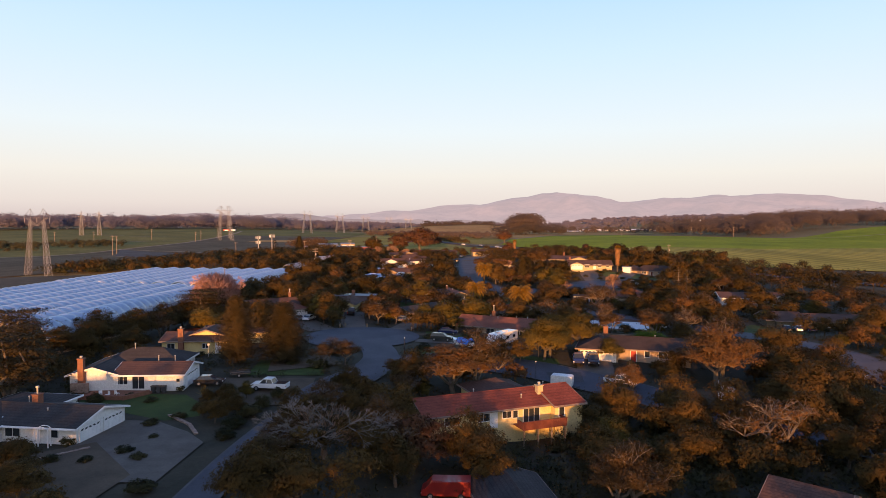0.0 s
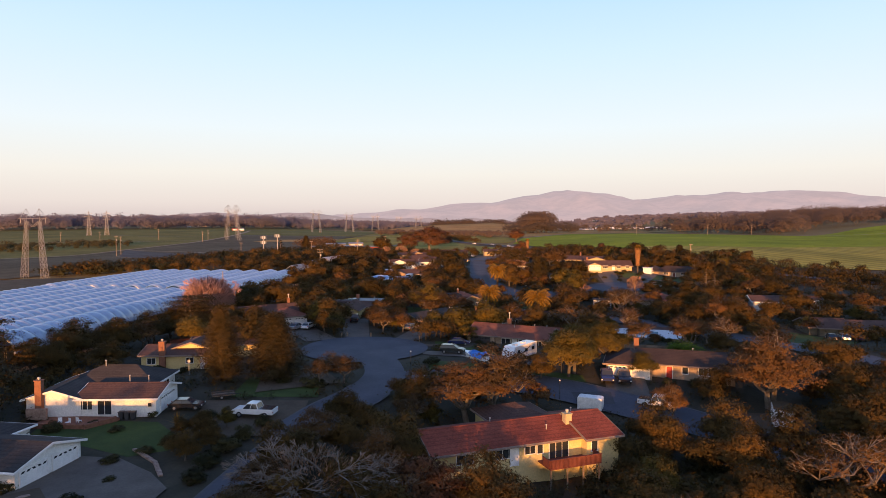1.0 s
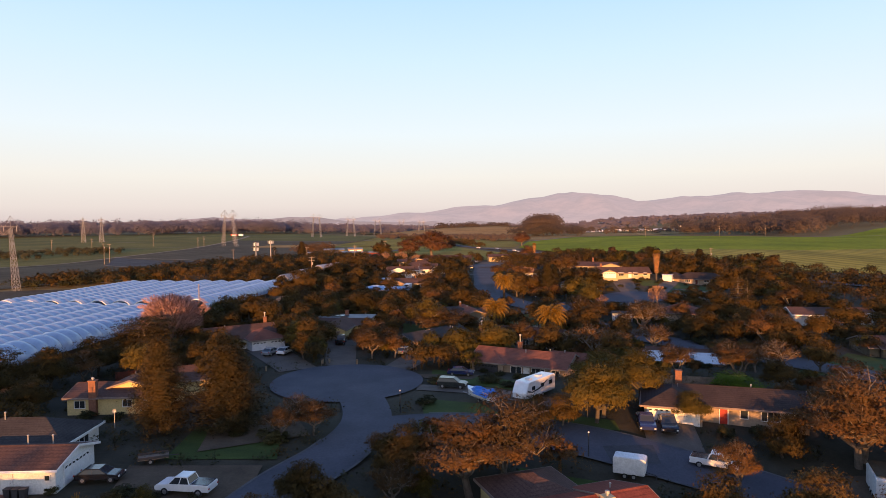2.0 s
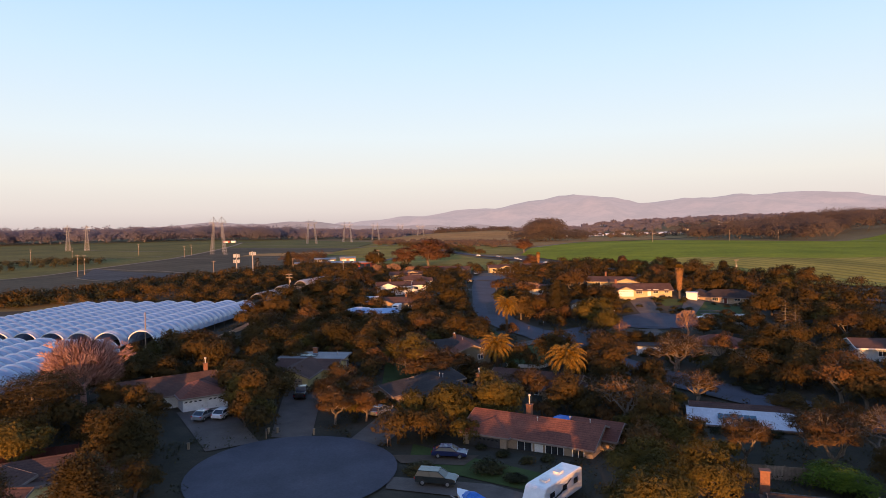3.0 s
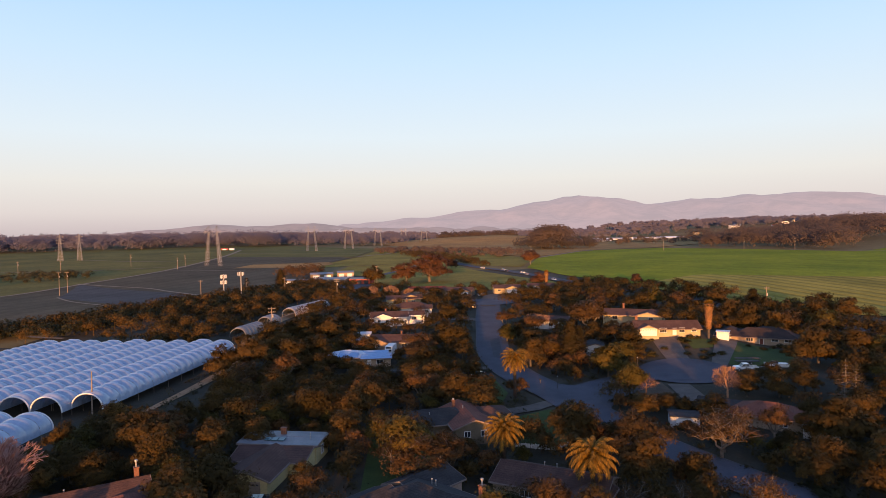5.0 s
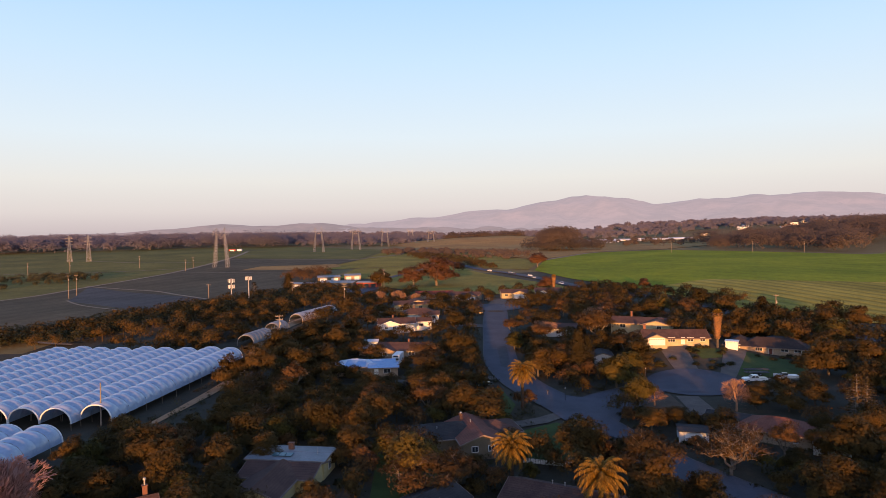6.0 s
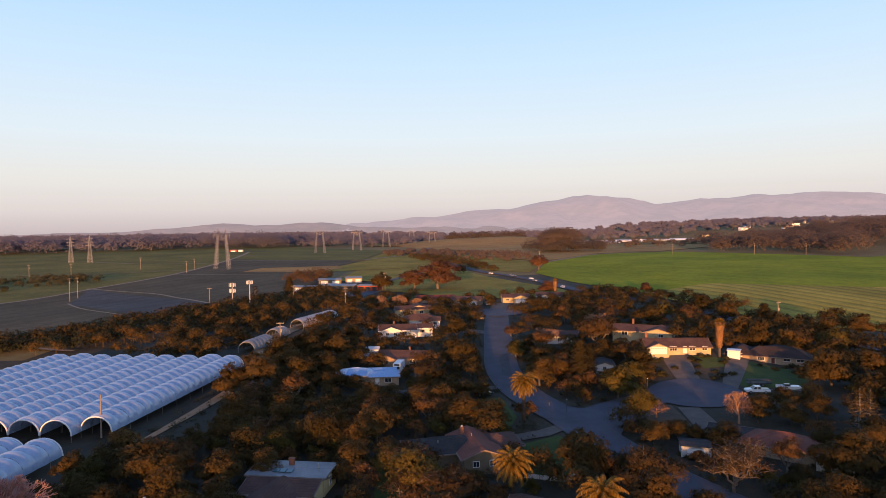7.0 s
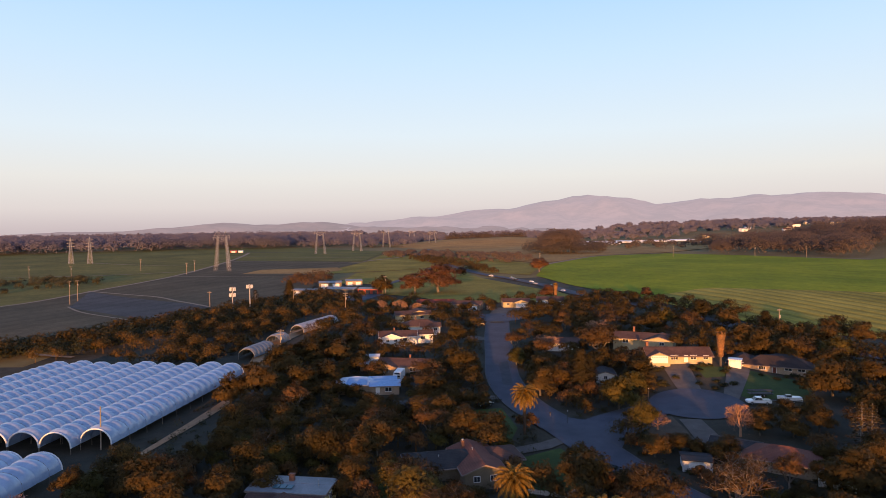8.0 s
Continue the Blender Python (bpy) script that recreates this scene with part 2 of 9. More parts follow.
M["pasture"] = crop_rows("pasture", (0.106, 0.096, 0.025), (0.174, 0.148, 0.037), (0.75, 0.75, 0.7), 50, 70, 3.0)
M["meadow"] = crop_rows("meadow_grass", (0.180, 0.142, 0.024), (0.300, 0.220, 0.040), (0.75, 0.75, 0.7), 30, 70, 3.0)
M["dry_field"] = crop_rows("dry_field", (0.27, 0.155, 0.050), (0.38, 0.225, 0.075), (0.7, 0.7, 0.7), 60, 80, 4.0)
M["bark"] = surface("oak_bark", (0.06, 0.05, 0.04), (0.13, 0.11, 0.09), 0.8, 0.08, 0.95, relief=0.02)
M["pale_bark"] = surface("pale_lichen_bark", (0.10, 0.082, 0.066), (0.20, 0.165, 0.135), 0.7, 0.08, 0.95, relief=0.02)
M["palm_trunk"] = surface("palm_trunk_fibre", (0.030, 0.022, 0.015), (0.070, 0.050, 0.034), 0.5, 0.1, 0.95, relief=0.03)
M["pink_twig"] = surface("bare_twigs", (0.24, 0.135, 0.080), (0.38, 0.215, 0.125), 0.6, 0.1, 0.95, relief=0.0)
M["lichen_bark"] = surface("lichen_grey_bark", (0.11, 0.090, 0.073), (0.21, 0.175, 0.145), 0.7, 0.08, 0.95, relief=0.02)
M["rose_twig"] = surface("rosy_bare_twigs", (0.36, 0.20, 0.165), (0.54, 0.31, 0.25), 0.6, 0.1, 0.95, relief=0.0)
M["oak"] = leaves("oak_leaves", (0.042, 0.037, 0.015), (0.102, 0.069, 0.019), 0.34)
M["green_oak"] = leaves("green_oak_leaves", (0.048, 0.046, 0.012), (0.116, 0.092, 0.018))
M["dry_oak"] = leaves("brown_oak_leaves", (0.048, 0.034, 0.016), (0.114, 0.067, 0.024))
M["conifer"] = leaves("conifer_needles", (0.024, 0.024, 0.010), (0.058, 0.044, 0.014), 0.15)
M["shrub"] = leaves("shrub_leaves", (0.030, 0.034, 0.016), (0.060, 0.060, 0.024))
M["lime_shrub"] = leaves("bright_shrub_leaves", (0.06, 0.10, 0.01), (0.14, 0.20, 0.02), 0.3, 0.1)
M["palm"] = leaves("palm_fronds", (0.016, 0.018, 0.006), (0.215, 0.125, 0.016), 0.06, 0.1, 0.16, False)
M["dead_frond"] = leaves("dead_fronds", (0.20, 0.11, 0.055), (0.34, 0.20, 0.10), 0.2, 0.1)
M["far_wood"] = leaves("far_woodland", (0.048, 0.042, 0.036), (0.078, 0.064, 0.052), 0.1, 0.2, 0.9, False)
M["red_tree"] = leaves("russet_leaves", (0.060, 0.034, 0.020), (0.118, 0.060, 0.030), 0.2, 0.15)
M["roof_brown"] = shingles("brown_shingles", (0.070, 0.040, 0.032), (0.110, 0.063, 0.048))
# for a dark brown roof, and for brown shingles darkened as if in shade
M["roof_dark"] = shingles("dark_and_shaded_shingles", (0.036, 0.026, 0.023), (0.058, 0.041, 0.035))
M["roof_grey"] = shingles("grey_shingles", (0.034, 0.031, 0.030), (0.056, 0.051, 0.049))
M["roof_red"] = shingles("red_roof_tiles", (0.145, 0.036, 0.022), (0.22, 0.058, 0.035), 0.2)
M["roof_rust"] = shingles("rust_shingles", (0.135, 0.055, 0.038), (0.205, 0.083, 0.055))
M["roof_white"] = surface("white_coated_roof", (0.46, 0.47, 0.49), (0.56, 0.57, 0.58), 2, 0.3, 0.6, relief=0.01)
M["roof_metal"] = surface("grey_metal_roof", (0.15, 0.155, 0.16), (0.22, 0.225, 0.23), 2, 0.3, 0.5, relief=0.01)
M["white_wall"] = surface("white_painted_siding", (0.66, 0.65, 0.62), (0.78, 0.77, 0.74), 2, 0.2, 0.7, relief=0.005)
M["yellow_wall"] = surface("yellow_stucco", (0.56, 0.44, 0.20), (0.66, 0.53, 0.26), 2, 0.2, 0.85, relief=0.01)
M["cream_wall"] = surface("cream_stucco", (0.38, 0.31, 0.18), (0.47, 0.39, 0.24), 2, 0.2, 0.85, relief=0.01)
M["tan_wall"] = surface("tan_siding", (0.27, 0.20, 0.14), (0.38, 0.29, 0.21), 2, 0.2, 0.85, relief=0.01)
M["pink_wall"] = surface("faded_pink_stucco", (0.36, 0.25, 0.20), (0.45, 0.33, 0.27), 2, 0.2, 0.85, relief=0.01)
M["blue_wall"] = surface("pale_blue_siding", (0.40, 0.42, 0.44), (0.50, 0.52, 0.54), 2, 0.2, 0.8, relief=0.005)
M["trim"] = surface("white_trim", (0.70, 0.69, 0.67), (0.80, 0.79, 0.77), 1, 0.1, 0.6, relief=0.0)
M["dull_trim"] = surface("weathered_trim", (0.17, 0.13, 0.105), (0.26, 0.20, 0.165), 1, 0.1, 0.8, relief=0.0)
M["track"] = surface("sandy_track", (0.26, 0.150, 0.074), (0.37, 0.225, 0.118), 4, 0.4, 1.0, relief=0.04)
M["olive_wall"] = surface("olive_siding", (0.13, 0.105, 0.07), (0.19, 0.155, 0.105), 2, 0.2, 0.85, relief=0.01)
M["brick"] = surface("red_brick", (0.15, 0.070, 0.045), (0.25, 0.115, 0.070), 0.3, 0.08, 0.9, relief=0.01)
M["stone"] = surface("rubble_stone", (0.20, 0.13, 0.10), (0.36, 0.26, 0.20), 0.4, 0.1, 0.9, relief=0.03)
M["redwood"] = surface("red_stained_deck", (0.10, 0.030, 0.022), (0.16, 0.050, 0.034), 1, 0.1, 0.8, relief=0.005)
M["wood"] = surface("weathered_wood", (0.14, 0.11, 0.08), (0.26, 0.20, 0.15), 0.8, 0.1, 0.9, relief=0.005, spread=0.15)
M["pole_wood"] = surface("pole_timber", (0.20, 0.15, 0.11), (0.34, 0.27, 0.20), 1, 0.1, 0.9, relief=0.005)
M["red_paint"] = surface("red_door_paint", (0.26, 0.02, 0.015), (0.36, 0.03, 0.02), 1, 0.1, 0.5, relief=0.0)
M["glass"] = glossy("window_glass", (0.03, 0.035, 0.04), 0.05)
M["steel"] = surface("galvanised_steel", (0.30, 0.29, 0.28), (0.44, 0.42, 0.40), 2, 0.2, 0.55, 0.4, relief=0.0)
M["dark_metal"] = surface("dark_metal", (0.04, 0.04, 0.045), (0.07, 0.07, 0.075), 1, 0.1, 0.6, 0.3, relief=0.0)
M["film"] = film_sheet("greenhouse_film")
M["tarp"] = surface("blue_tarpaulin", (0.03, 0.12, 0.42), (0.05, 0.19, 0.58), 0.8, 0.2, 0.45, relief=0.03)
M["pale_tarp"] = surface("pale_blue_sheet", (0.40, 0.47, 0.56), (0.58, 0.63, 0.70), 0.8, 0.2, 0.5, relief=0.03)
M["faded_tarp"] = surface("faded_tarpaulin", (0.16, 0.29, 0.50), (0.25, 0.38, 0.58), 0.8, 0.2, 0.5, relief=0.03)
M["car_white"] = glossy("white_car_paint", (0.78, 0.78, 0.77), 0.25, 0, 0.6)
M["car_grey"] = glossy("grey_car_paint", (0.030, 0.036, 0.036), 0.25, 0.1, 0.6)
M["car_silver"] = glossy("silver_car_paint", (0.42, 0.44, 0.46), 0.25, 0.5, 0.6)
M["car_navy"] = glossy("navy_car_paint", (0.02, 0.03, 0.10), 0.25, 0.1, 0.6)
M["car_black"] = glossy("black_car_paint", (0.02, 0.02, 0.024), 0.25, 0.1, 0.6)
M["car_red"] = glossy("red_van_paint", (0.24, 0.018, 0.014), 0.3, 0, 0.4)
M["tyre"] = surface("tyre_rubber", (0.02, 0.02, 0.02), (0.035, 0.035, 0.035), 0.3, 0.05, 0.9, relief=0.0)
M["rim"] = glossy("wheel_rim", (0.45, 0.45, 0.46), 0.35, 0.8)
M["lamp_red"] = glossy("red_tail_lens", (0.35, 0.01, 0.01), 0.2)
M["lamp_clear"] = glossy("clear_lens", (0.6, 0.6, 0.58), 0.1)
M["solar"] = glossy("solar_glass", (0.03, 0.08, 0.10), 0.12)
M["shipping_red"] = surface("red_sheet_metal", (0.34, 0.06, 0.035), (0.44, 0.09, 0.05), 2, 0.3, 0.6, relief=0.0)
M["sheet_white"] = surface("white_sheet_metal", (0.62, 0.62, 0.60), (0.74, 0.74, 0.72), 2, 0.3, 0.5, relief=0.005)
# distance haze is mixed into these leaf colours, paler and bluer than far_wood
M["hazy_wood"] = leaves("haze_tinted_woodland", (0.100, 0.102, 0.138), (0.126, 0.124, 0.164), 0.2, 0.08, 1.6, False)
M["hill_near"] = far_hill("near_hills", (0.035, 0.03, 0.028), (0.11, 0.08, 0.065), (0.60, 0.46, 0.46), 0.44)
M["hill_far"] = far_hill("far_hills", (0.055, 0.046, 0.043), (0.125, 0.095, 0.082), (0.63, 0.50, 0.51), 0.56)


# ---- building helpers ----
def part(name, bm, material, parent=None, label=""):
    """Links a bmesh as one mesh object, under a thing or a part."""
    me = bpy.data.meshes.new(name)
    bm.to_mesh(me)
    bm.free()
    return link_mesh(name, me, material, parent, label)


def link_mesh(name, me, material, parent=None, label=""):
    me.materials.append(material if not isinstance(material, str) else M[material])
    ob = new(name, me)
    if parent is not None:
        ob.parent = parent
    if label:
        ob["label"] = label
    return ob


def raw_mesh(name, verts, faces):
    me = bpy.data.meshes.new(name)
    me.from_pydata(verts, [], faces)
    me.update()
    return me


def quads_mesh(name, v, normals=None):
    """A mesh of loose quads or triangles from an array of n x 4 x 3 (or n x 3 x 3) corners, with leaf normals if given."""
    if isinstance(v, tuple):
        v, normals = v
    v = np.asarray(v, dtype=np.float32)
    n, k = v.shape[:2]
    me = bpy.data.meshes.new(name)
    me.vertices.add(n * k)
    me.vertices.foreach_set("co", v.reshape(-1))
    me.loops.add(n * k)
    me.loops.foreach_set("vertex_index", np.arange(n * k, dtype=np.int32))
    me.polygons.add(n)
    me.polygons.foreach_set("loop_start", np.arange(0, n * k, k, dtype=np.int32))
    me.update(calc_edges=True)
    if normals is not None:
        me.normals_split_custom_set_from_vertices(np.repeat(normals, k, axis=0).tolist())
    return me


def box(bm, x0, x1, y0, y1, z0, z1, turn=None):
    vs = [bm.verts.new(p) for p in ((x0, y0, z0), (x1, y0, z0), (x1, y1, z0), (x0, y1, z0), (x0, y0, z1), (x1, y0, z1), (x1, y1, z1), (x0, y1, z1))]
    if turn is not None:
        for v in vs:
            v.co = turn @ v.co
    for f in ((3, 2, 1, 0), (4, 5, 6, 7), (0, 1, 5, 4), (1, 2, 6, 5), (2, 3, 7, 6), (3, 0, 4, 7)):
        bm.faces.new([vs[i] for i in f])
    return vs


def tube(bm, a, b, r0, r1, sides=6, cap=True):
    a, b = Vector(a), Vector(b)
    d = (b - a).normalized()
    u = d.orthogonal().normalized()
    w = d.cross(u)
    rings = []
    for c, r in ((a, r0), (b, r1)):
        rings.append([bm.verts.new(c + r * (math.cos(k) * u + math.sin(k) * w)) for k in (2 * math.pi * i / sides for i in range(sides))])
    for i in range(sides):
        j = (i + 1) % sides
        bm.faces.new((rings[0][i], rings[0][j], rings[1][j], rings[1][i]))
    if cap:
        bm.faces.new(rings[0][::-1])
        bm.faces.new(rings[1])


def tube_path(bm, pts, r, sides=5):
    """A bent round bar along points, in one piece."""
    pts, rings = [Vector(p) for p in pts], []
    for i, p in enumerate(pts):
        d = (pts[min(i + 1, len(pts) - 1)] - pts[max(i - 1, 0)]).normalized()
        u = Vector((0, 1, 0)) if abs(d.y) < 0.9 else Vector((1, 0, 0))
        u = (u - d * u.dot(d)).normalized()
        w = d.cross(u)
        rings.append([bm.verts.new(p + r * (math.cos(a) * u + math.sin(a) * w)) for a in (2 * math.pi * k / sides for k in range(sides))])
    for a, b in zip(rings, rings[1:]):
        for k in range(sides):
            bm.faces.new((a[k], a[(k + 1) % sides], b[(k + 1) % sides], b[k]))
    bm.faces.new(rings[0][::-1])
    bm.faces.new(rings[-1])


def prism(bm, outline, y0, y1):
    """An outline in x and z, drawn out from y0 to y1."""
    a = [bm.verts.new((x, y0, z)) for x, z in outline]
    b = [bm.verts.new((x, y1, z)) for x, z in outline]
    n = len(outline)
    bm.faces.new(a)
    bm.faces.new(b[::-1])
    for i in range(n):
        j = (i + 1) % n
        bm.faces.new((a[j], a[i], b[i], b[j]))


def empty(name, m, label, category, group="", kind=""):
    ob = new(name)
    ob.matrix_basis = m
    return tagged(ob, label, category, group, kind)


def ease(a, b, v):
    u = min(1.0, max(0.0, (v - a) / (b - a)))
    return u * u * (3 - 2 * u)


def ground_z(x, y):
    """Height of the ground."""
    z = -4.6 * ease(128, 92, y) * ease(-22, 14, x)
    z -= 1.2 * ease(110, 80, y) * ease(22, -30, x)
    z -= 0.6 * ease(20, 60, x) * ease(75, 120, y) * ease(230, 150, y)
    z -= 1.4 * ease(-15, 8, x) * ease(140, 165, y) * ease(240, 205, y)
    z += 4.2 * math.exp(-((x - 67) ** 2 + (y - 297) ** 2) / 480)
    z += 0.7 * ease(-15, -40, x) * ease(130, 170, y) * ease(260, 200, y)
    z += 3.6 * ease(235, 400, y)
    z += 1.5 * ease(40, 85, x) * ease(200, 290, y)
    z += 5.0 * ease(450, 900, y)
    z += 8.0 * ease(600, 1100, y) * ease(-60, -400, x)
    z -= 2.5 * ease(-150, -260, x) * ease(620, 450, y)
    z += 15.0 * ease(300, 900, x) * ease(950, 1450, y)
    z += 14.0 * ease(380, 560, x) * ease(480, 680, y)
    z += 3.5 * ease(330, 470, y) * ease(100, 150, x) * ease(900, 560, y)
    return z


def inside(poly, x, y):
    hit, n = False, len(poly)
    for i in range(n):
        (x0, y0), (x1, y1) = poly[i], poly[i - 1]
        if (y0 > y) != (y1 > y) and x < (x1 - x0) * (y - y0) / (y1 - y0) + x0:
            hit = not hit
    return hit


def far_from_line(line, x, y):
    best = 1e9
    for (x0, y0), (x1, y1) in zip(line, line[1:]):
        dx, dy = x1 - x0, y1 - y0
        u = max(0, min(1, ((x - x0) * dx + (y - y0) * dy) / (dx * dx + dy * dy)))
        best = min(best, math.hypot(x - x0 - u * dx, y - y0 - u * dy))
    return best


def rounded(points, steps=6):
    """A smooth line through points."""
    out, p = [], [points[0], *points, points[-1]]
    for i in range(1, len(p) - 2):
        a, b, c, d = (Vector(q) for q in p[i - 1:i + 3])
        for k in range(steps):
            t = k / steps
            out.append(tuple(0.5 * (2 * b + (c - a) * t + (2 * a - 5 * b + 4 * c - d) * t * t + (3 * b - a - 3 * c + d) * t ** 3)))
    return out + [tuple(points[-1])]


def draped(name, poly, step, lift, material, label="", category=""):
    """A patch of ground cover that follows the ground."""
    bm = bmesh.new()
    bm.faces.new([bm.verts.new((x, y, 0)) for x, y in poly])
    xs, ys = [p[0] for p in poly], [p[1] for p in poly]
    for axis, lo, hi in ((0, min(xs), max(xs)), (1, min(ys), max(ys))):
        v = (math.floor(lo / step) + 1) * step
        while v < hi:
            co, no = [0, 0, 0], [0, 0, 0]
            co[axis], no[axis] = v, 1
            bmesh.ops.bisect_plane(bm, geom=bm.verts[:] + bm.edges[:] + bm.faces[:], plane_co=co, plane_no=no)
            v += step
    for v in bm.verts:
        v.co.z = ground_z(v.co.x, v.co.y) + lift
    bm.normal_update()
    if sum(f.normal.z for f in bm.faces) < 0:
        bmesh.ops.reverse_faces(bm, faces=bm.faces)
    ob = part(name, bm, material)
    return tagged(ob, label, category, "", "structure")


def ribbon(name, line, width, lift, material, label="", category="road", across=4, kind="structure", offset=0.0):
    """A strip of road along a line, following the ground."""
    bm, rows = bmesh.new(), []
    for i, (x, y) in enumerate(line):
        a, b = Vector(line[max(i - 1, 0)]), Vector(line[min(i + 1, len(line) - 1)])
        d = (b - a).normalized()
        side = Vector((d.y, -d.x))
        row = []
        for k in range(across + 1):
            q = Vector((x, y)) + side * (offset + width * (k / across - 0.5))
            row.append(bm.verts.new((q.x, q.y, ground_z(q.x, q.y) + lift)))
        rows.append(row)
    for a, b in zip(rows, rows[1:]):
        for k in range(across):
            bm.faces.new((a[k], a[k + 1], b[k + 1], b[k]))
    return tagged(part(name, bm, material), label, category, "", kind)

# ---- the land ----
def land_axis(inner, step, outer, start):
    vals, v, s = [], 0.0, step
    while v < outer:
        vals.append(v)
        if v >= inner:
            s *= 1.18
        v += s
    vals.append(outer)
    return [start + q for q in vals]


LAND_X = sorted({round(s * q, 2) for q in land_axis(360, 6, 4200, 0) for s in (-1, 1)})
LAND_Y = sorted({round(q, 2) for q in land_axis(840, 6, 3500, 60)} | {round(60 - q, 2) for q in land_axis(60, 5, 2500, 0)})
land_v = [(x, y, ground_z(x, y) - 0.02) for y in LAND_Y for x in LAND_X]
nx = len(LAND_X)
land_f = [(j * nx + i, j * nx + i + 1, (j + 1) * nx + i + 1, (j + 1) * nx + i) for j in range(len(LAND_Y) - 1) for i in range(nx - 1)]
ground = link_mesh("ground", raw_mesh("ground", land_v, land_f), "soil")
ground.data.materials.append(M["far_soil"])
for p in ground.data.polygons:
    cx, cy, _ = p.center
    p.material_index = 1 if cy > 600 or (cx < -150 and cy > 300) or cx > 250 else 0
tagged(ground, "brown soil and leaf litter under oaks, gently rolling", "ground", "", "structure")

# fields of the valley, left of the houses
TRACK = [(-330, 420), (-286, 468), (-273, 533), (-260, 636), (-274, 818), (-300, 950)]
draped("field", [(-128, 396), (-104, 470), (-112, 560), (-140, 640), (-120, 975), (-330, 975), (-300, 950), (-274, 818), (-260, 636), (-273, 533), (-286, 468), (-330, 420), (-500, 300), (-205, 300), (-165, 330)],
       14, 0.35, "tilled", "dark tilled farm field with fine furrows", "field")
draped("field", [(-330, 420), (-286, 468), (-273, 533), (-260, 636), (-274, 818), (-300, 950), (-330, 975), (-440, 830), (-720, 800), (-900, 500), (-700, 300), (-500, 300)],
       14, 0.35, "pasture", "dull green pasture beside the tilled fields", "field")
draped("field", [(-1100, 520), (-900, 500), (-720, 800), (-440, 830), (-330, 975), (-120, 975), (-110, 1060), (-300, 1130), (-460, 1060), (-680, 960), (-1000, 860)],
       30, 0.3, "pasture", "dull green pasture reaching the far woods", "field")
draped("field", [(-274, 541), (-143, 441), (-146, 382), (-238, 461)], 14, 0.42, "tilled_blue", "bluish mulched strip field between pale tracks", "field")
draped("field", [(-262, 640), (-140, 640), (-118, 780), (-270, 800)], 14, 0.42, "tilled", "brown tilled upper field", "field")
draped("field", [(-268, 815), (-118, 800), (-120, 970), (-320, 962)], 14, 0.44, "pasture", "green striped upper field on the rise", "field")
draped("field", [(-420, 640), (-300, 660), (-290, 800), (-430, 790)], 14, 0.44, "pasture", "green vegetable field near the pylons", "field")
draped("field", [(-205, 660), (-135, 655), (-118, 690), (-130, 720), (-200, 700)], 14, 0.48, "dry_field", "golden dry strip beside the track", "field")
# meadow, highway verge, and the bright field right of it
draped("meadow", [(-100, 660), (-45, 690), (-16, 700), (12, 600), (58, 500), (66, 455), (40, 446), (-10, 452), (-30, 480), (-58, 500), (-60, 560), (-98, 570)],
       12, 0.3, "meadow", "rough green meadow beyond the houses", "meadow")
draped("meadow", [(-112, 662), (-45, 694), (-22, 745), (-50, 830), (-76, 960), (-106, 990), (-117, 960), (-114, 800), (-136, 648)], 20, 0.27, "meadow", "olive rough pasture west of the highway", "meadow")
draped("meadow", [(16, 652), (52, 622), (74, 714), (10, 872), (-40, 960), (-30, 830), (2, 720)], 20, 0.27, "meadow", "olive rough pasture east of the highway", "meadow")
draped("field", [(72, 530), (96, 455), (140, 470), (223, 440), (330, 452), (760, 500), (760, 640), (560, 770), (470, 760), (368, 690), (300, 800), (236, 870), (150, 825), (76, 712), (56, 610)],
       14, 0.35, "green_field", "bright green sown field on a low rise", "field")
draped("field", [(98, 450), (124, 345), (165, 322), (260, 280), (760, 300), (760, 501), (330, 453), (223, 441), (140, 471), (100, 456)],
       12, 0.33, "stubble", "yellow-green rough grass strip with wind rows", "field")
draped("field", [(-190, 1240), (160, 1260), (180, 1430), (-40, 1480), (-200, 1400)], 60, 1.2, "dry_field", "pale dry hillside field far off", "field")
draped("field", [(10, 880), (76, 725), (150, 835), (240, 885), (330, 990), (430, 1110), (330, 1180), (120, 1200), (-30, 1100)], 40, 0.6, "dry_field", "brown ploughed land behind the bright field", "field")
draped("field", [(260, 1150), (430, 1120), (470, 1250), (300, 1290)], 60, 1.2, "dry_field", "brown ploughed slope far off", "field")

# roads
MAIN = rounded([(16, 392), (14, 353), (13.2, 312), (13.0, 282), (17, 258), (25.4, 236.5), (34.8, 213), (45.4, 193), (57, 176), (69, 160), (80, 120), (84, 80), (84, 20)], 8)
WEST = rounded([(-15.5, 136), (-11.8, 121), (-13.5, 109), (-17.2, 100), (-20.2, 91)], 8)
LANE = rounded([(-20.2, 91), (-22.2, 80), (-23.6, 62), (-24, 30), (-24, -40)], 8)
EAST = rounded([(-10.0, 117.6), (0, 119.5), (14, 116.5), (26.5, 109.8), (37.5, 102.5), (54, 86), (76, 66), (110, 45)], 8)
SPUR = rounded([(27, 234), (38, 244), (50, 252), (60, 255)], 6)
HIGHWAY = rounded([(260, 180), (165, 262), (121, 328), (84, 436), (67, 484), (53, 543), (34, 594), (12, 635), (-22, 745), (-46, 820), (-70, 960), (-60, 1250)], 8)
BULBS = [(-18.0, 141.5, 12.8), (61.0, 255.0, 11.8), (16.0, 392.0, 12.5)]
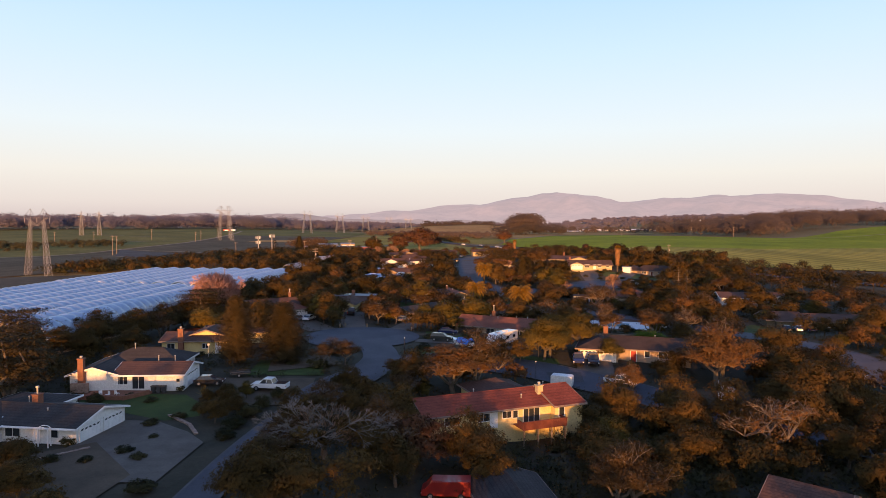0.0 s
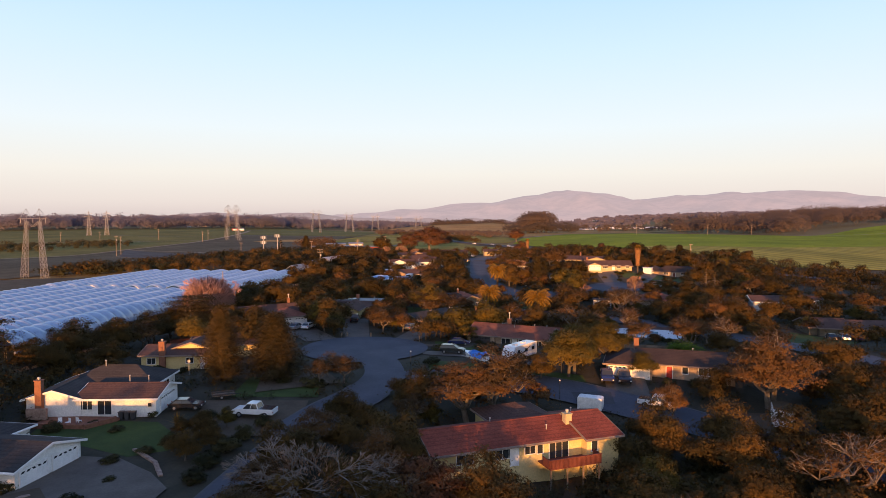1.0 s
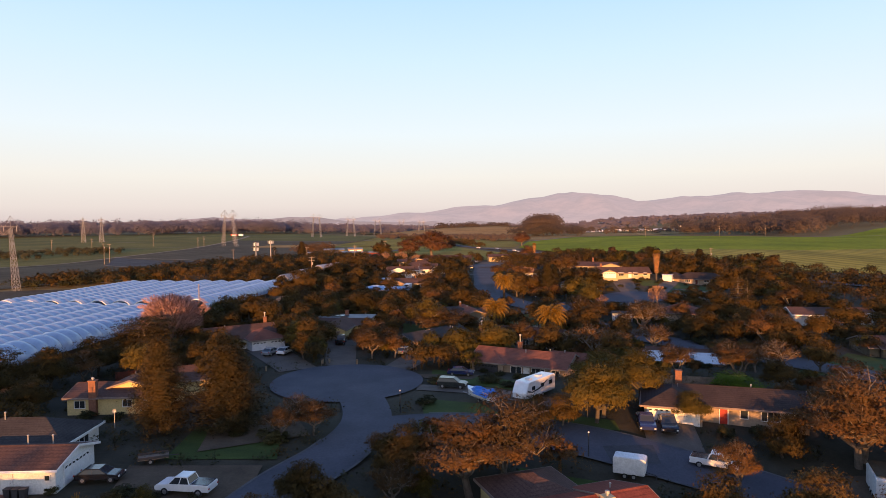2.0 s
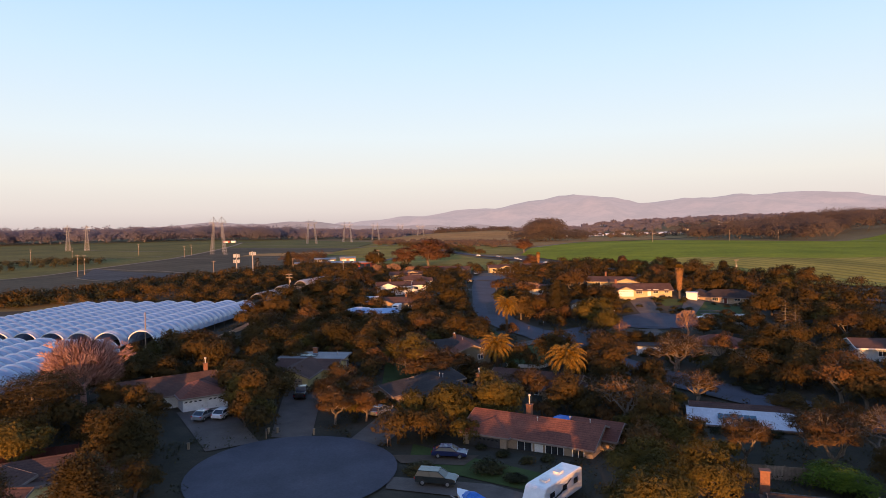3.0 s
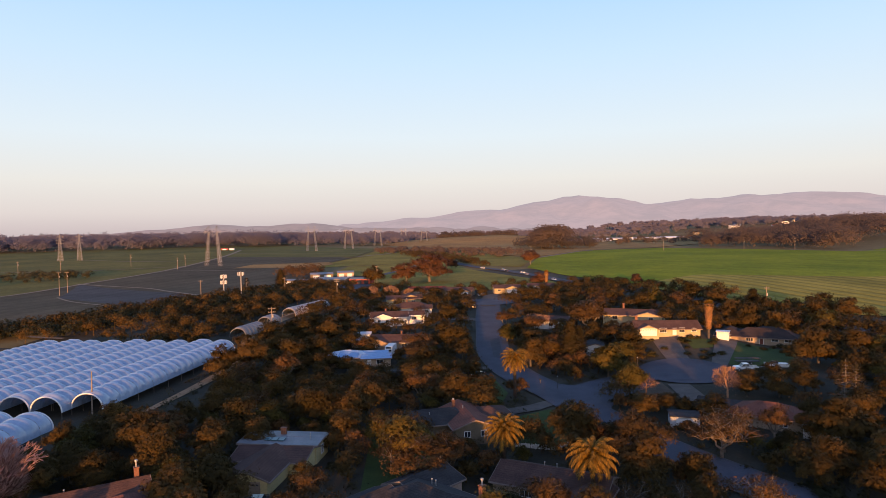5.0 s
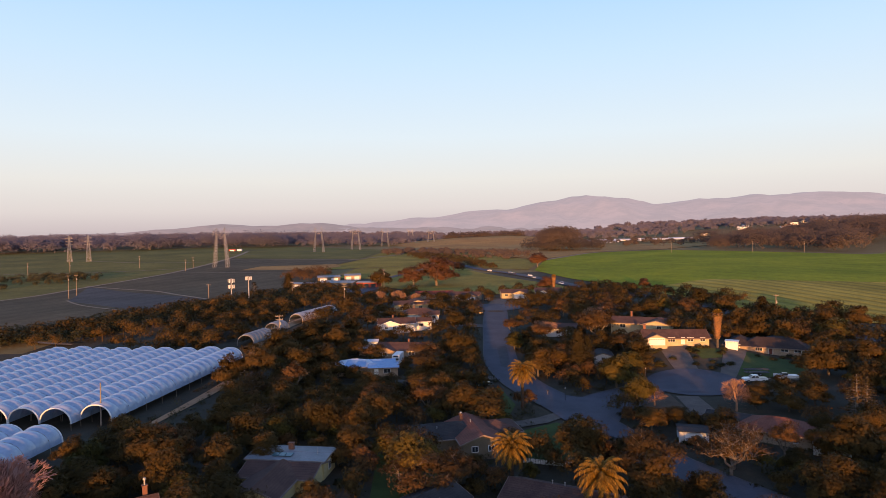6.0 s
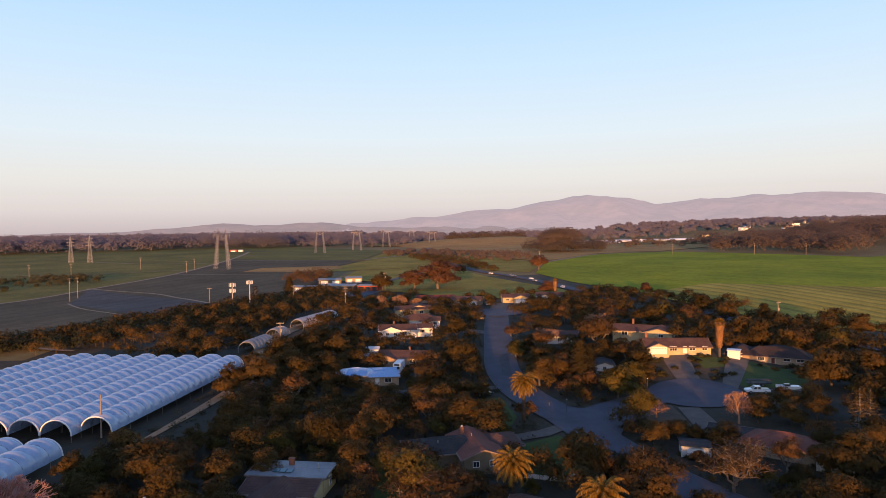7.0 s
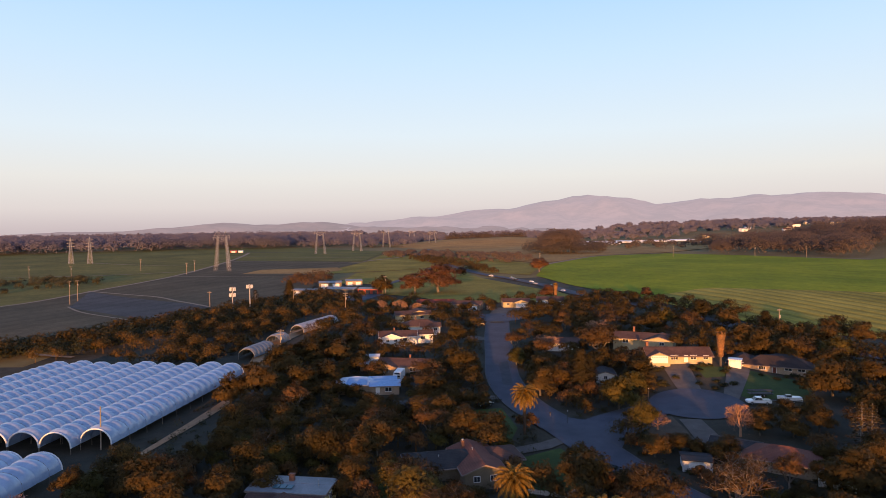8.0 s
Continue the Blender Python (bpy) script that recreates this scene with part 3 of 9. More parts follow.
for way, width, words in ((MAIN, 10.0, "grey worn asphalt street between oaks"), (WEST, 6.8, "grey asphalt lane from the turning circle"), (LANE, 4.2, "narrow asphalt lane past the white houses"),
                          (EAST, 7.5, "grey asphalt street behind the red-roofed house"), (SPUR, 9.0, "short asphalt side street")):
    ribbon("road", way, width, 0.20 + 0.004 * len(words) / 10, "asphalt", words)
    others = [q for other in (MAIN, WEST, EAST, SPUR) if other is not way for q in other] if way is not LANE else []
    open_way = [p for p in way if all(math.hypot(p[0] - bx, p[1] - by) > br + 1.5 for bx, by, br in BULBS)]
    for s in (-1, 1):
        runs = [[]]
        for i, p in enumerate(open_way):
            a, b = Vector(open_way[max(i - 1, 0)]), Vector(open_way[min(i + 1, len(open_way) - 1)])
            d = (b - a).normalized()
            ex, ey = p[0] + d.y * s * width / 2, p[1] - d.x * s * width / 2
            if any(math.hypot(ex - q[0], ey - q[1]) < 7.5 for q in others) or (i and math.dist(p, open_way[i - 1]) > 14):
                runs.append([])
            else:
                runs[-1].append(p)
        for run in runs:
            if len(run) > 2:
                ribbon("kerb", run, 0.3, 0.255, "kerb", "pale concrete kerb along the street", "kerb", 1, "structure", s * (width / 2 + 0.1))
draped("road", [(20.4, 259), (23.2, 250.5), (26.2, 246), (29.4, 243.9), (33.0, 243.4), (37.0, 244.8), (41.5, 248.4), (44, 246), (36, 238), (28, 234), (20, 247)], 3, 0.228, "asphalt", "smooth asphalt corner where the side street joins", "road")
draped("road", [(34.2, 223.5), (36.4, 228.4), (39.6, 233.4), (44.5, 237.8), (50, 244.5), (44, 246), (34, 240), (28, 234), (31, 226)], 3, 0.236, "asphalt", "asphalt corner of the street junction", "road")
ribbon("highway", HIGHWAY, 7.6, 0.50, "asphalt", "two-lane highway across the meadow", "highway")
ribbon("lane_marking", HIGHWAY, 0.35, 0.54, "concrete", "pale centre line of the highway", "lane marking", 1)
ribbon("side_road", rounded([(-62, 545), (-52, 590), (-41, 625), (-34, 705), (-30, 740)], 5), 6, 0.52, "concrete", "pale side road leading to the highway")
for bx, by, br in BULBS:
    draped("turning_circle", [(bx + br * math.cos(a), by + br * math.sin(a)) for a in (2 * math.pi * k / 40 for k in range(40))], 3, 0.212, "asphalt", "round asphalt end of the street", "road")
ring = [(15.0 + 3.6 * math.cos(2 * math.pi * k / 20), 377 + 2.0 * math.sin(2 * math.pi * k / 20)) for k in range(20)]
draped("traffic_island", ring, 2, 0.40, "dry_yard", "small planted island in the street", "traffic island")
for k, (px, py, pw, pl) in enumerate(((16, 320, 2.5, 22), (14, 290, 1.5, 14), (30, 226, 2, 5), (22, 112, 3, 2), (58, 251, 3, 4))):
    draped("asphalt_patch", [(px - pw, py - pl), (px + pw * 0.9, py - pl * 1.1), (px + pw, py + pl), (px - pw * 1.1, py + pl * 0.9)], 2, 0.245 + 0.004 * k, "asphalt_patch" if k % 2 else "asphalt", "darker mended patch of asphalt", "asphalt patch")

# driveways, aprons, lawns
DRIVES = [
    ("concrete", [(-43, 165), (-36, 168.5), (-25.5, 152), (-31.5, 148)], "grey concrete driveway of the brown-roofed house"),
    ("concrete", [(-29.4, 180), (-22.6, 180.5), (-18.5, 153), (-24.5, 154)], "long grey driveway to the yellow-gabled house"),
    ("concrete", [(-9, 170), (-4.5, 165), (-8, 150.5), (-13, 153)], "short driveway beside the pink house"),
    ("concrete", [(-6, 139.5), (-6, 136), (3, 133.5), (14, 126), (17, 129), (6, 137)], "pale concrete driveway with parked vehicles"),
    ("dry_yard", [(-6.5, 147), (-5, 144), (3, 143), (5, 147)], "brown gravel parking strip"),
    ("concrete", [(60, 266), (66, 265.5), (69, 286), (61, 287)], "sloping concrete driveway of the cream house"),
    ("concrete", [(70.5, 262), (72.5, 257), (83, 276), (87, 284), (81, 286)], "curved concrete driveway of the tan house"),
    ("dry_yard", [(66, 249), (72.5, 251), (84, 254), (84, 246), (72, 244)], "gravel pad with a truck and a boat"),
    ("concrete", [(53, 244), (58, 243.5), (58, 225), (52, 226)], "concrete driveway beside a bare yard"),
    ("dry_yard", [(42, 246), (52, 246), (52, 228), (44, 230)], "bare brown front yard with small plants"),
    ("concrete", [(26, 123.5), (32.5, 122), (31, 112.5), (24.5, 114.5)], "driveway before the white garage"),
    ("concrete", [(-43.2, 84.6), (-44.5, 74), (-36, 64), (-29.5, 64), (-29, 76), (-32.5, 80), (-38, 84)], "broad grey-brown concrete apron of the white garage"),
    ("dry_yard", [(-42, 76), (-50, 70), (-46, 58), (-34, 56), (-33, 66)], "bare garden bed with stones"),
    ("dry_yard", [(-36, 104), (-21, 104), (-20, 91), (-33, 90)], "brown gravel yard with a parked pickup"),
    ("dry_yard", [(-32, 118), (-22, 122), (-18, 114), (-30, 108)], "bare verge beside the turning circle"),
    ("dry_yard", [(42, 108), (52, 108), (51, 98), (43, 99)], "gravel pad under the white box trailer"),
    ("concrete", [(-13, 345), (2, 340), (9, 338), (9, 344), (-3, 350)], "concrete driveway of the white house"),
    ("concrete", [(0, 258), (11, 262), (11, 265.5), (0, 263)], "short concrete driveway off the street"),
    ("concrete", [(10.5, 221.5), (20, 225.5), (24, 229), (22.6, 232), (18, 228.6), (10, 225)], "grey driveway curving from the street to the cottage"),
    ("concrete", [(12, 402), (24, 401), (36, 425), (16, 428)], "concrete court before the far garages"),
    ("track", [(-70, 205), (-67, 208), (-65, 260), (-67, 292), (-72, 300), (-78, 330), (-74, 350), (-66, 390), (-61, 390), (-69, 345), (-71, 315), (-64, 290), (-62, 255), (-66, 206)], "pale dirt track along the hoop houses"),
    ("asphalt", [(-80, 470), (-62, 462), (-52, 500), (-70, 520), (-100, 530)], "asphalt yard of the farm buildings"),
]
for k, (mat_name, poly, words) in enumerate(DRIVES):
    draped("driveway", poly, 4, 0.09 + 0.004 * k, mat_name, words, "driveway")
LAWNS = [
    ([(-54, 96.4), (-39, 95.6), (-34.5, 91), (-33.5, 86.5), (-37.5, 84.6), (-44, 87.5), (-53, 90)], "short green lawn before the white house"),
    ([(-34, 118), (-22, 116), (-20, 106), (-33, 106)], "dark green lawn by the gravel yard"),
    ([(-14, 206), (-2, 205), (0, 182), (-12, 182)], "deep green back lawn between oaks"),
    ([(2, 252), (11, 254), (14, 238), (12, 230), (2, 232)], "green front lawn beside the tall palm"),
    ([(10, 219), (22, 226), (26, 220), (24, 206), (14, 206)], "green garden lawn behind the palms"),
    ([(70, 283), (79, 282), (76, 275), (70, 274)], "sunlit front lawn before the cream house"),
    ([(84, 282), (98, 272), (92, 257), (75, 258), (74, 263)], "green lawn before the tan house"),
    ([(-4, 152), (14, 139), (12, 134), (2, 140), (-4, 147)], "green strip before the long house"),
    ([(-5, 131), (4, 128), (8, 121), (-4, 122)], "weedy green plot beside the turning circle"),
    ([(62, 152), (84, 172), (92, 158), (74, 140)], "dark green lawn under scattered oaks"),
    ([(13, 124), (22, 121), (22, 118), (12, 120)], "green verge along the street"),
    ([(8, 109), (22, 105), (20, 98), (4, 101)], "green bank behind the red-roofed house"),
    ([(-60, 470), (-28, 470), (-30, 440), (-58, 440)], "green paddock behind the houses"),
]
for k, (poly, words) in enumerate(LAWNS):
    draped("lawn", poly, 4, 0.03 + 0.004 * k, "lawn", words, "lawn")

# farm tracks
ribbon("farm_track", rounded(TRACK, 6), 3.8, 0.62, "dirt", "pale dirt farm track", "track")
for line, w in (([(-276, 542), (-210, 505), (-175, 470), (-143, 439)], 3.5), ([(-240, 463), (-205, 425), (-148, 379)], 2.2), ([(-190, 338), (-159, 318), (-140, 312)], 3),
                ([(-262, 640), (-200, 636), (-140, 632)], 3), ([(-268, 800), (-190, 792), (-118, 785)], 3.5), ([(-300, 880), (-200, 872), (-120, 880)], 3),
                ([(-430, 795), (-350, 760), (-280, 760)], 3), ([(-420, 650), (-340, 655), (-262, 690)], 3), ([(-120, 975), (-90, 940), (-85, 880), (-118, 800)], 7)):
    ribbon("farm_track", rounded(line, 5), w * 0.62, 0.58, "dirt", "narrow pale track between fields", "track", 2)
ribbon("farm_track", rounded([(-66, 206), (-70, 170), (-72, 146), (-74, 133), (-76, 120)], 5), 2.6, 0.12, "track", "sandy track beside the nearer hoop houses", "track", 2)
ribbon("farm_track", rounded([(335, 745), (400, 680), (480, 645), (600, 620)], 5), 3, 0.6, "dirt", "brown track between two green fields", "track", 2)
ribbon("farm_track", rounded([(76, 712), (150, 822), (236, 866)], 5), 5, 0.58, "dirt", "pale track over the rise", "track", 2)


def ridge(name, y, depth, profile, material, words, rough, seed):
    """A line of hills: a crest through a few heights, falling to the plain before it, with spurs."""
    rows, xs = [], []
    for (x0, z0), (x1, z1) in zip(profile, profile[1:]):
        n = max(2, int(abs(x1 - x0) / 40))
        xs += [(x0 + (x1 - x0) * k / n, z0 + (z1 - z0) * (0.5 - 0.5 * math.cos(math.pi * k / n))) for k in range(n)]
    xs.append(profile[-1])
    steps = 14
    for j in range(steps + 1):
        u = j / steps
        row = []
        for x, z in xs:
            n1 = noise.noise(Vector((x / 190, u * 2.5, seed))) + 0.5 * noise.noise(Vector((x / 60, u * 5, seed + 3)))
            h = z * (1 - (1 - u) ** 1.4 * 1.0) + rough * n1 * (1 - abs(2 * u - 1)) * 2 + (rough * (0.34 * noise.noise(Vector((x / 75, 0, seed))) + 0.16 * noise.noise(Vector((x / 24, 1, seed)))) if j >= steps - 1 else 0)
            row.append((x, y - depth * (1 - u), h if j else -30))
        rows.append(row)
    n = len(xs)
    verts = [p for row in rows for p in row] + [(x, y + 120, -30) for x, _ in xs]
    faces = [(j * n + i, j * n + i + 1, (j + 1) * n + i + 1, (j + 1) * n + i) for j in range(steps + 1) for i in range(n - 1)]
    me = raw_mesh(name, verts, faces)
    for p in me.polygons:
        p.use_smooth = True
    return tagged(link_mesh(name, me, material), words, "hills", "", "structure")


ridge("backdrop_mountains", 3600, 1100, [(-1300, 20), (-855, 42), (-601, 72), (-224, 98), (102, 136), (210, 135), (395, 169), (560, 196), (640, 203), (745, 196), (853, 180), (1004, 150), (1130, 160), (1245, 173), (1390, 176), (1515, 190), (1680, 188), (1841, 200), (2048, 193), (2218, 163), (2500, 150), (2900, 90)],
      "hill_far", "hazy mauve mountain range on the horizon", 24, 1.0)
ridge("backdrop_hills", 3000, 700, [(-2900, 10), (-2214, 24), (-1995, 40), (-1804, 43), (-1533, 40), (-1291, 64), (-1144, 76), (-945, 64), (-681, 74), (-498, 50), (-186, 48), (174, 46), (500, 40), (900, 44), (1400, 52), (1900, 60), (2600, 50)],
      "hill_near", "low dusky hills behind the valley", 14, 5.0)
ridge("backdrop_field_hill", 1360, 330, [(-230, 6), (-120, 15), (-20, 21), (80, 24), (150, 20), (240, 8)], "dry_field", "brown ploughed hillside catching the last sun", 2.0, 7.0)

# ---- hoop houses ----
def hoop_house(x, y, turn, length, width, rise, side, bay=3.3, skin="film", words="", skin_name="film_cover"):
    """A long tunnel of film over steel hoops: scalloped skin, bows and posts. It runs from (x, y) along +y turned by turn."""
    base = ground_z(x + math.sin(-radians(turn)) * length * 0.5, y + length * 0.5)
    thing = empty("hoop_house", pose(x, y, base, 0, 0, turn), words, "greenhouse", "hoop houses of the farm")
    bays = int(round(length / bay))
    arc, sub = 12, 4
    verts, faces = [], []
    n = arc + 1
    for j in range(bays * sub + 1):             # each bay of film bellies out between two bows
        puff = 0.55 * math.sin(math.pi * (j % sub) / sub)
        py = j * length / (bays * sub)
        for k in range(n):
            a = math.pi * k / arc
            w, r = width / 2 + puff * 0.25, rise + puff
            verts.append((-w * math.cos(a), py, side + r * math.sin(a) ** 0.9))
    faces = [(j * n + k, j * n + k + 1, (j + 1) * n + k + 1, (j + 1) * n + k) for j in range(bays * sub) for k in range(arc)]
    me = raw_mesh(skin_name, verts, faces)
    for p in me.polygons:
        p.use_smooth = True
    for e in me.edges:
        i, j = e.vertices
        e.use_edge_sharp = i // n == j // n and (i // n) % sub == 0
    link_mesh(skin_name, me, skin, thing)
    bm = bmesh.new()
    for j in range(0, bays + 1, 2 if skin == "film" else 1):
        py = j * length / bays
        pts = [(-(width / 2 + 0.02) * math.cos(math.pi * k / 8), py, side + (rise + 0.05) * max(0, math.sin(math.pi * k / 8)) ** 0.9) for k in range(9)]
        for a, b in zip(pts, pts[1:]):
            tube(bm, a, b, 0.045, 0.045, 4, False)
    part("hoop_frame", bm, "steel", thing, "galvanised steel bows")["kind"] = "stuff"
    for py in (0, length):
        bm = bmesh.new()
        pts = [(-(width / 2 + 0.05) * math.cos(math.pi * k / 14), py, side + (rise + 0.06) * max(0, math.sin(math.pi * k / 14)) ** 0.9) for k in range(15)]
        tube_path(bm, pts, 0.16, 5)
        part("end_arch", bm, "trim" if skin == "film" else skin, thing, "white film rim over the end bow")
    bm = bmesh.new()
    for j in range(0, bays + 1, 2):
        for s in (-1, 1):
            tube(bm, (s * width / 2, j * length / bays, -1.2), (s * width / 2, j * length / bays, side + 0.1), 0.05, 0.05, 5)
    part("posts", bm, "pole_wood", thing)["kind"] = "stuff"
    return thing


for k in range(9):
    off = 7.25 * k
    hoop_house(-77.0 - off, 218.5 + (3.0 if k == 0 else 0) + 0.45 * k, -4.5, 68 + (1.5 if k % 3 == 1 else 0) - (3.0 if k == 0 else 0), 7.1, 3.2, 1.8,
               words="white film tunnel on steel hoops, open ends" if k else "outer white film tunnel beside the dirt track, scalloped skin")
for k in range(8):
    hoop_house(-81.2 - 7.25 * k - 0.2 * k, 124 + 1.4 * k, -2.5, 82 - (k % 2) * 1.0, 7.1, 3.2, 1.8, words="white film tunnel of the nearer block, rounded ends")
for k, (hx, hy, hl) in enumerate(((-75.5, 309, 15), (-73.2, 332, 8), (-69.3, 352, 30))):
    hoop_house(hx, hy, -10 - 6 * (k == 2), hl, 6.2, 2.9, 0.6, 2.5, "steel" if k == 2 else "roof_metal", "small greyish hoop shelter by the dirt track", "cover")


# ---- houses ----
def hip_roof(bm, L, W, h, pitch, over=0.55, t=0.2):
    """A hipped roof with its ridge along x."""
    x, y = L / 2 + over, W / 2 + over
    top = h + (y) * pitch
    rx = max(x - y, 0.05)
    lo = h - 0.02
    b = [bm.verts.new(p) for p in ((-x, -y, lo), (x, -y, lo), (x, y, lo), (-x, y, lo))]
    c = [bm.verts.new(p) for p in ((-x, -y, lo - t), (x, -y, lo - t), (x, y, lo - t), (-x, y, lo - t))]
    r0, r1 = bm.verts.new((-rx, 0, top)), bm.verts.new((rx, 0, top))
    for f in ((b[0], b[1], r1, r0), (b[1], b[2], r1), (b[2], b[3], r0, r1), (b[3], b[0], r0), c[::-1]):
        bm.faces.new(f)
    for i in range(4):
        j = (i + 1) % 4
        bm.faces.new((c[i], c[j], b[j], b[i]))


def gable_roof(bm, L, W, h, pitch, over=0.55, t=0.2, end=0.45):
    """A gabled roof with its ridge along x."""
    y = W / 2 + over
    top, lo = h + W / 2 * pitch + 0.12, h - over * pitch + 0.12
    outline = [(-y, lo), (0, top), (y, lo), (y, lo - t), (0, top - t), (-y, lo - t)]
    a = [bm.verts.new((-L / 2 - end, p, z)) for p, z in outline]
    b = [bm.verts.new((L / 2 + end, p, z)) for p, z in outline]
    for i in range(6):
        j = (i + 1) % 6
        bm.faces.new((a[i], b[i], b[j], a[j]))
    for q, flip in ((a, False), (b, True)):
        for f in ((q[0], q[1], q[4], q[5]), (q[1], q[2], q[3], q[4])):
            bm.faces.new(f[::-1] if flip else f)


def wing_walls(bm, L, W, h, pitch, gable):
    foot = -2.5
    if gable:
        outline = [(-W / 2, foot), (W / 2, foot), (W / 2, h), (0, h + W / 2 * pitch - 0.06), (-W / 2, h)]
    else:
        outline = [(-W / 2, foot), (W / 2, foot), (W / 2, h), (-W / 2, h)]
    a = [bm.verts.new((-L / 2, p, z)) for p, z in outline]
    b = [bm.verts.new((L / 2, p, z)) for p, z in outline]
    n = len(outline)
    bm.faces.new(a[::-1])
    bm.faces.new(b)
    for i in range(n):
        j = (i + 1) % n
        bm.faces.new((a[i], a[j], b[j], b[i]))


def fascia_boards(L, W, h, pitch, gable, over=0.55, end=0.45):
    """One mesh for each board along the eaves and gables."""
    boards = []

    def board():
        boards.append(bmesh.new())
        return boards[-1]

    y = W / 2 + over
    if gable:
        lo, top = h - over * pitch + 0.12, h + W / 2 * pitch + 0.12
        for s in (-1, 1):
            box(board(), -L / 2 - end, L / 2 + end, s * y - 0.02, s * y + 0.02, lo - 0.24, lo + 0.01)
            for e in (-1, 1):
                x, bm = e * (L / 2 + end), board()
                v = [bm.verts.new((x + dx, s * q, z)) for dx in (-0.03, 0.03) for q, z in ((y, lo - 0.24), (0, top - 0.24), (0, top + 0.02), (y, lo + 0.02))]
                for f in ((0, 1, 2, 3), (7, 6, 5, 4), (0, 4, 5, 1), (1, 5, 6, 2), (2, 6, 7, 3), (3, 7, 4, 0)):
                    bm.faces.new([v[i] for i in f])
    else:
        x, lo = L / 2 + over, h - 0.02
        for s in (-1, 1):
            box(board(), -x - 0.03, x + 0.03, s * y - 0.03, s * y + 0.03, lo - 0.24, lo + 0.02)
            box(board(), s * x - 0.03, s * x + 0.03, -y + 0.04, y - 0.04, lo - 0.24, lo + 0.02)
    return boards


def side_frame(wing, side, along):
    """The place on a wing's side, facing outwards along -y."""
    cx, cy, turn, L, W = wing[:5]
    base = Matrix.Translation((cx, cy, 0)) @ pose(0, 0, 0, 0, 0, turn)
    if side == "f":
        return base @ pose(along, -W / 2, 0)
    if side == "b":
        return base @ pose(along, W / 2, 0, 0, 0, 180)
    if side == "r":
        return base @ pose(L / 2, along, 0, 0, 0, 90)
    return base @ pose(-L / 2, along, 0, 0, 0, -90)


def add_window(house, m, w, h, sill, bars=1, trim="trim"):
    bm = bmesh.new()
    e = 0.09
    for x0, x1, z0, z1 in ((-w / 2 - e, w / 2 + e, sill - e, sill), (-w / 2 - e, w / 2 + e, sill + h, sill + h + e), (-w / 2 - e, -w / 2, sill, sill + h), (w / 2, w / 2 + e, sill, sill + h)):
        box(bm, x0, x1, -0.10, -0.003, z0, z1)
    for k in range(bars):
        x = -w / 2 + w * (k + 1) / (bars + 1)
        box(bm, x - 0.03, x + 0.03, -0.07, -0.01, sill, sill + h)
    ob = part("window", bm, trim, house)
    ob.matrix_local = m
    bm = bmesh.new()
    box(bm, -w / 2, w / 2, -0.045, -0.02, sill, sill + h)
    part("pane", bm, "glass", ob)


def add_garage(house, m, w, h=2.15, mat="trim", lights=True):
    bm = bmesh.new()
    box(bm, -w / 2, w / 2, -0.06, -0.004, 0, h)
    for r in range(4 if not lights else 3):
        for c in range(int(w / 0.62)):
            n = int(w / 0.62)
            x0 = -w / 2 + w * c / n + 0.06
            box(bm, x0, x0 + w / n - 0.12, -0.085, -0.06, 0.08 + r * h / 4, (r + 1) * h / 4 - 0.06)
    ob = part("garage_door", bm, mat, house)
    ob.matrix_local = m
    bm = bmesh.new()
    for x0, x1, z1 in ((-w / 2 - 0.14, -w / 2, h + 0.14), (w / 2, w / 2 + 0.14, h + 0.14)):
        box(bm, x0, x1, -0.11, -0.003, 0, z1)
    box(bm, -w / 2, w / 2, -0.11, -0.003, h, h + 0.14)
    part("door_frame", bm, mat, ob)
    if lights:
        bm = bmesh.new()
        n = int(w / 0.62)
        for c in range(n):
            x0 = -w / 2 + w * c / n + 0.16
            lean = 0.9 if c % 4 < 2 else -0.9          # fan lights that slope to the middle of each set
            held = set(bm.verts)
            box(bm, x0, x0 + w / n - 0.34, -0.08, -0.055, h * 0.81, h * 0.91)
            for v in set(bm.verts) - held:
                v.co.x += (v.co.z - h * 0.86) * lean
        part("pane", bm, "glass", ob)


def add_door(house, m, w=0.95, h=2.05, mat="trim"):
    bm = bmesh.new()
    box(bm, -w / 2, w / 2, -0.06, -0.004, 0.05, h)
    for z0 in (0.25, 1.1):
        box(bm, -w / 2 + 0.15, w / 2 - 0.15, -0.085, -0.06, z0, z0 + 0.7)
    ob = part("door", bm, mat, house)
    ob.matrix_local = m
    bm = bmesh.new()
    for x0, x1, z0, z1 in ((-w / 2 - 0.1, -w / 2, 0, h + 0.1), (w / 2, w / 2 + 0.1, 0, h + 0.1), (-w / 2, w / 2, h, h + 0.1)):
        box(bm, x0, x1, -0.09, -0.003, z0, z1)
    part("door_frame", bm, "trim", ob)
    bm = bmesh.new()
    tube(bm, (w / 2 - 0.12, -0.12, 1.02), (w / 2 - 0.12, -0.06, 1.02), 0.035, 0.035, 6)
    part("door_handle", bm, "steel", ob)


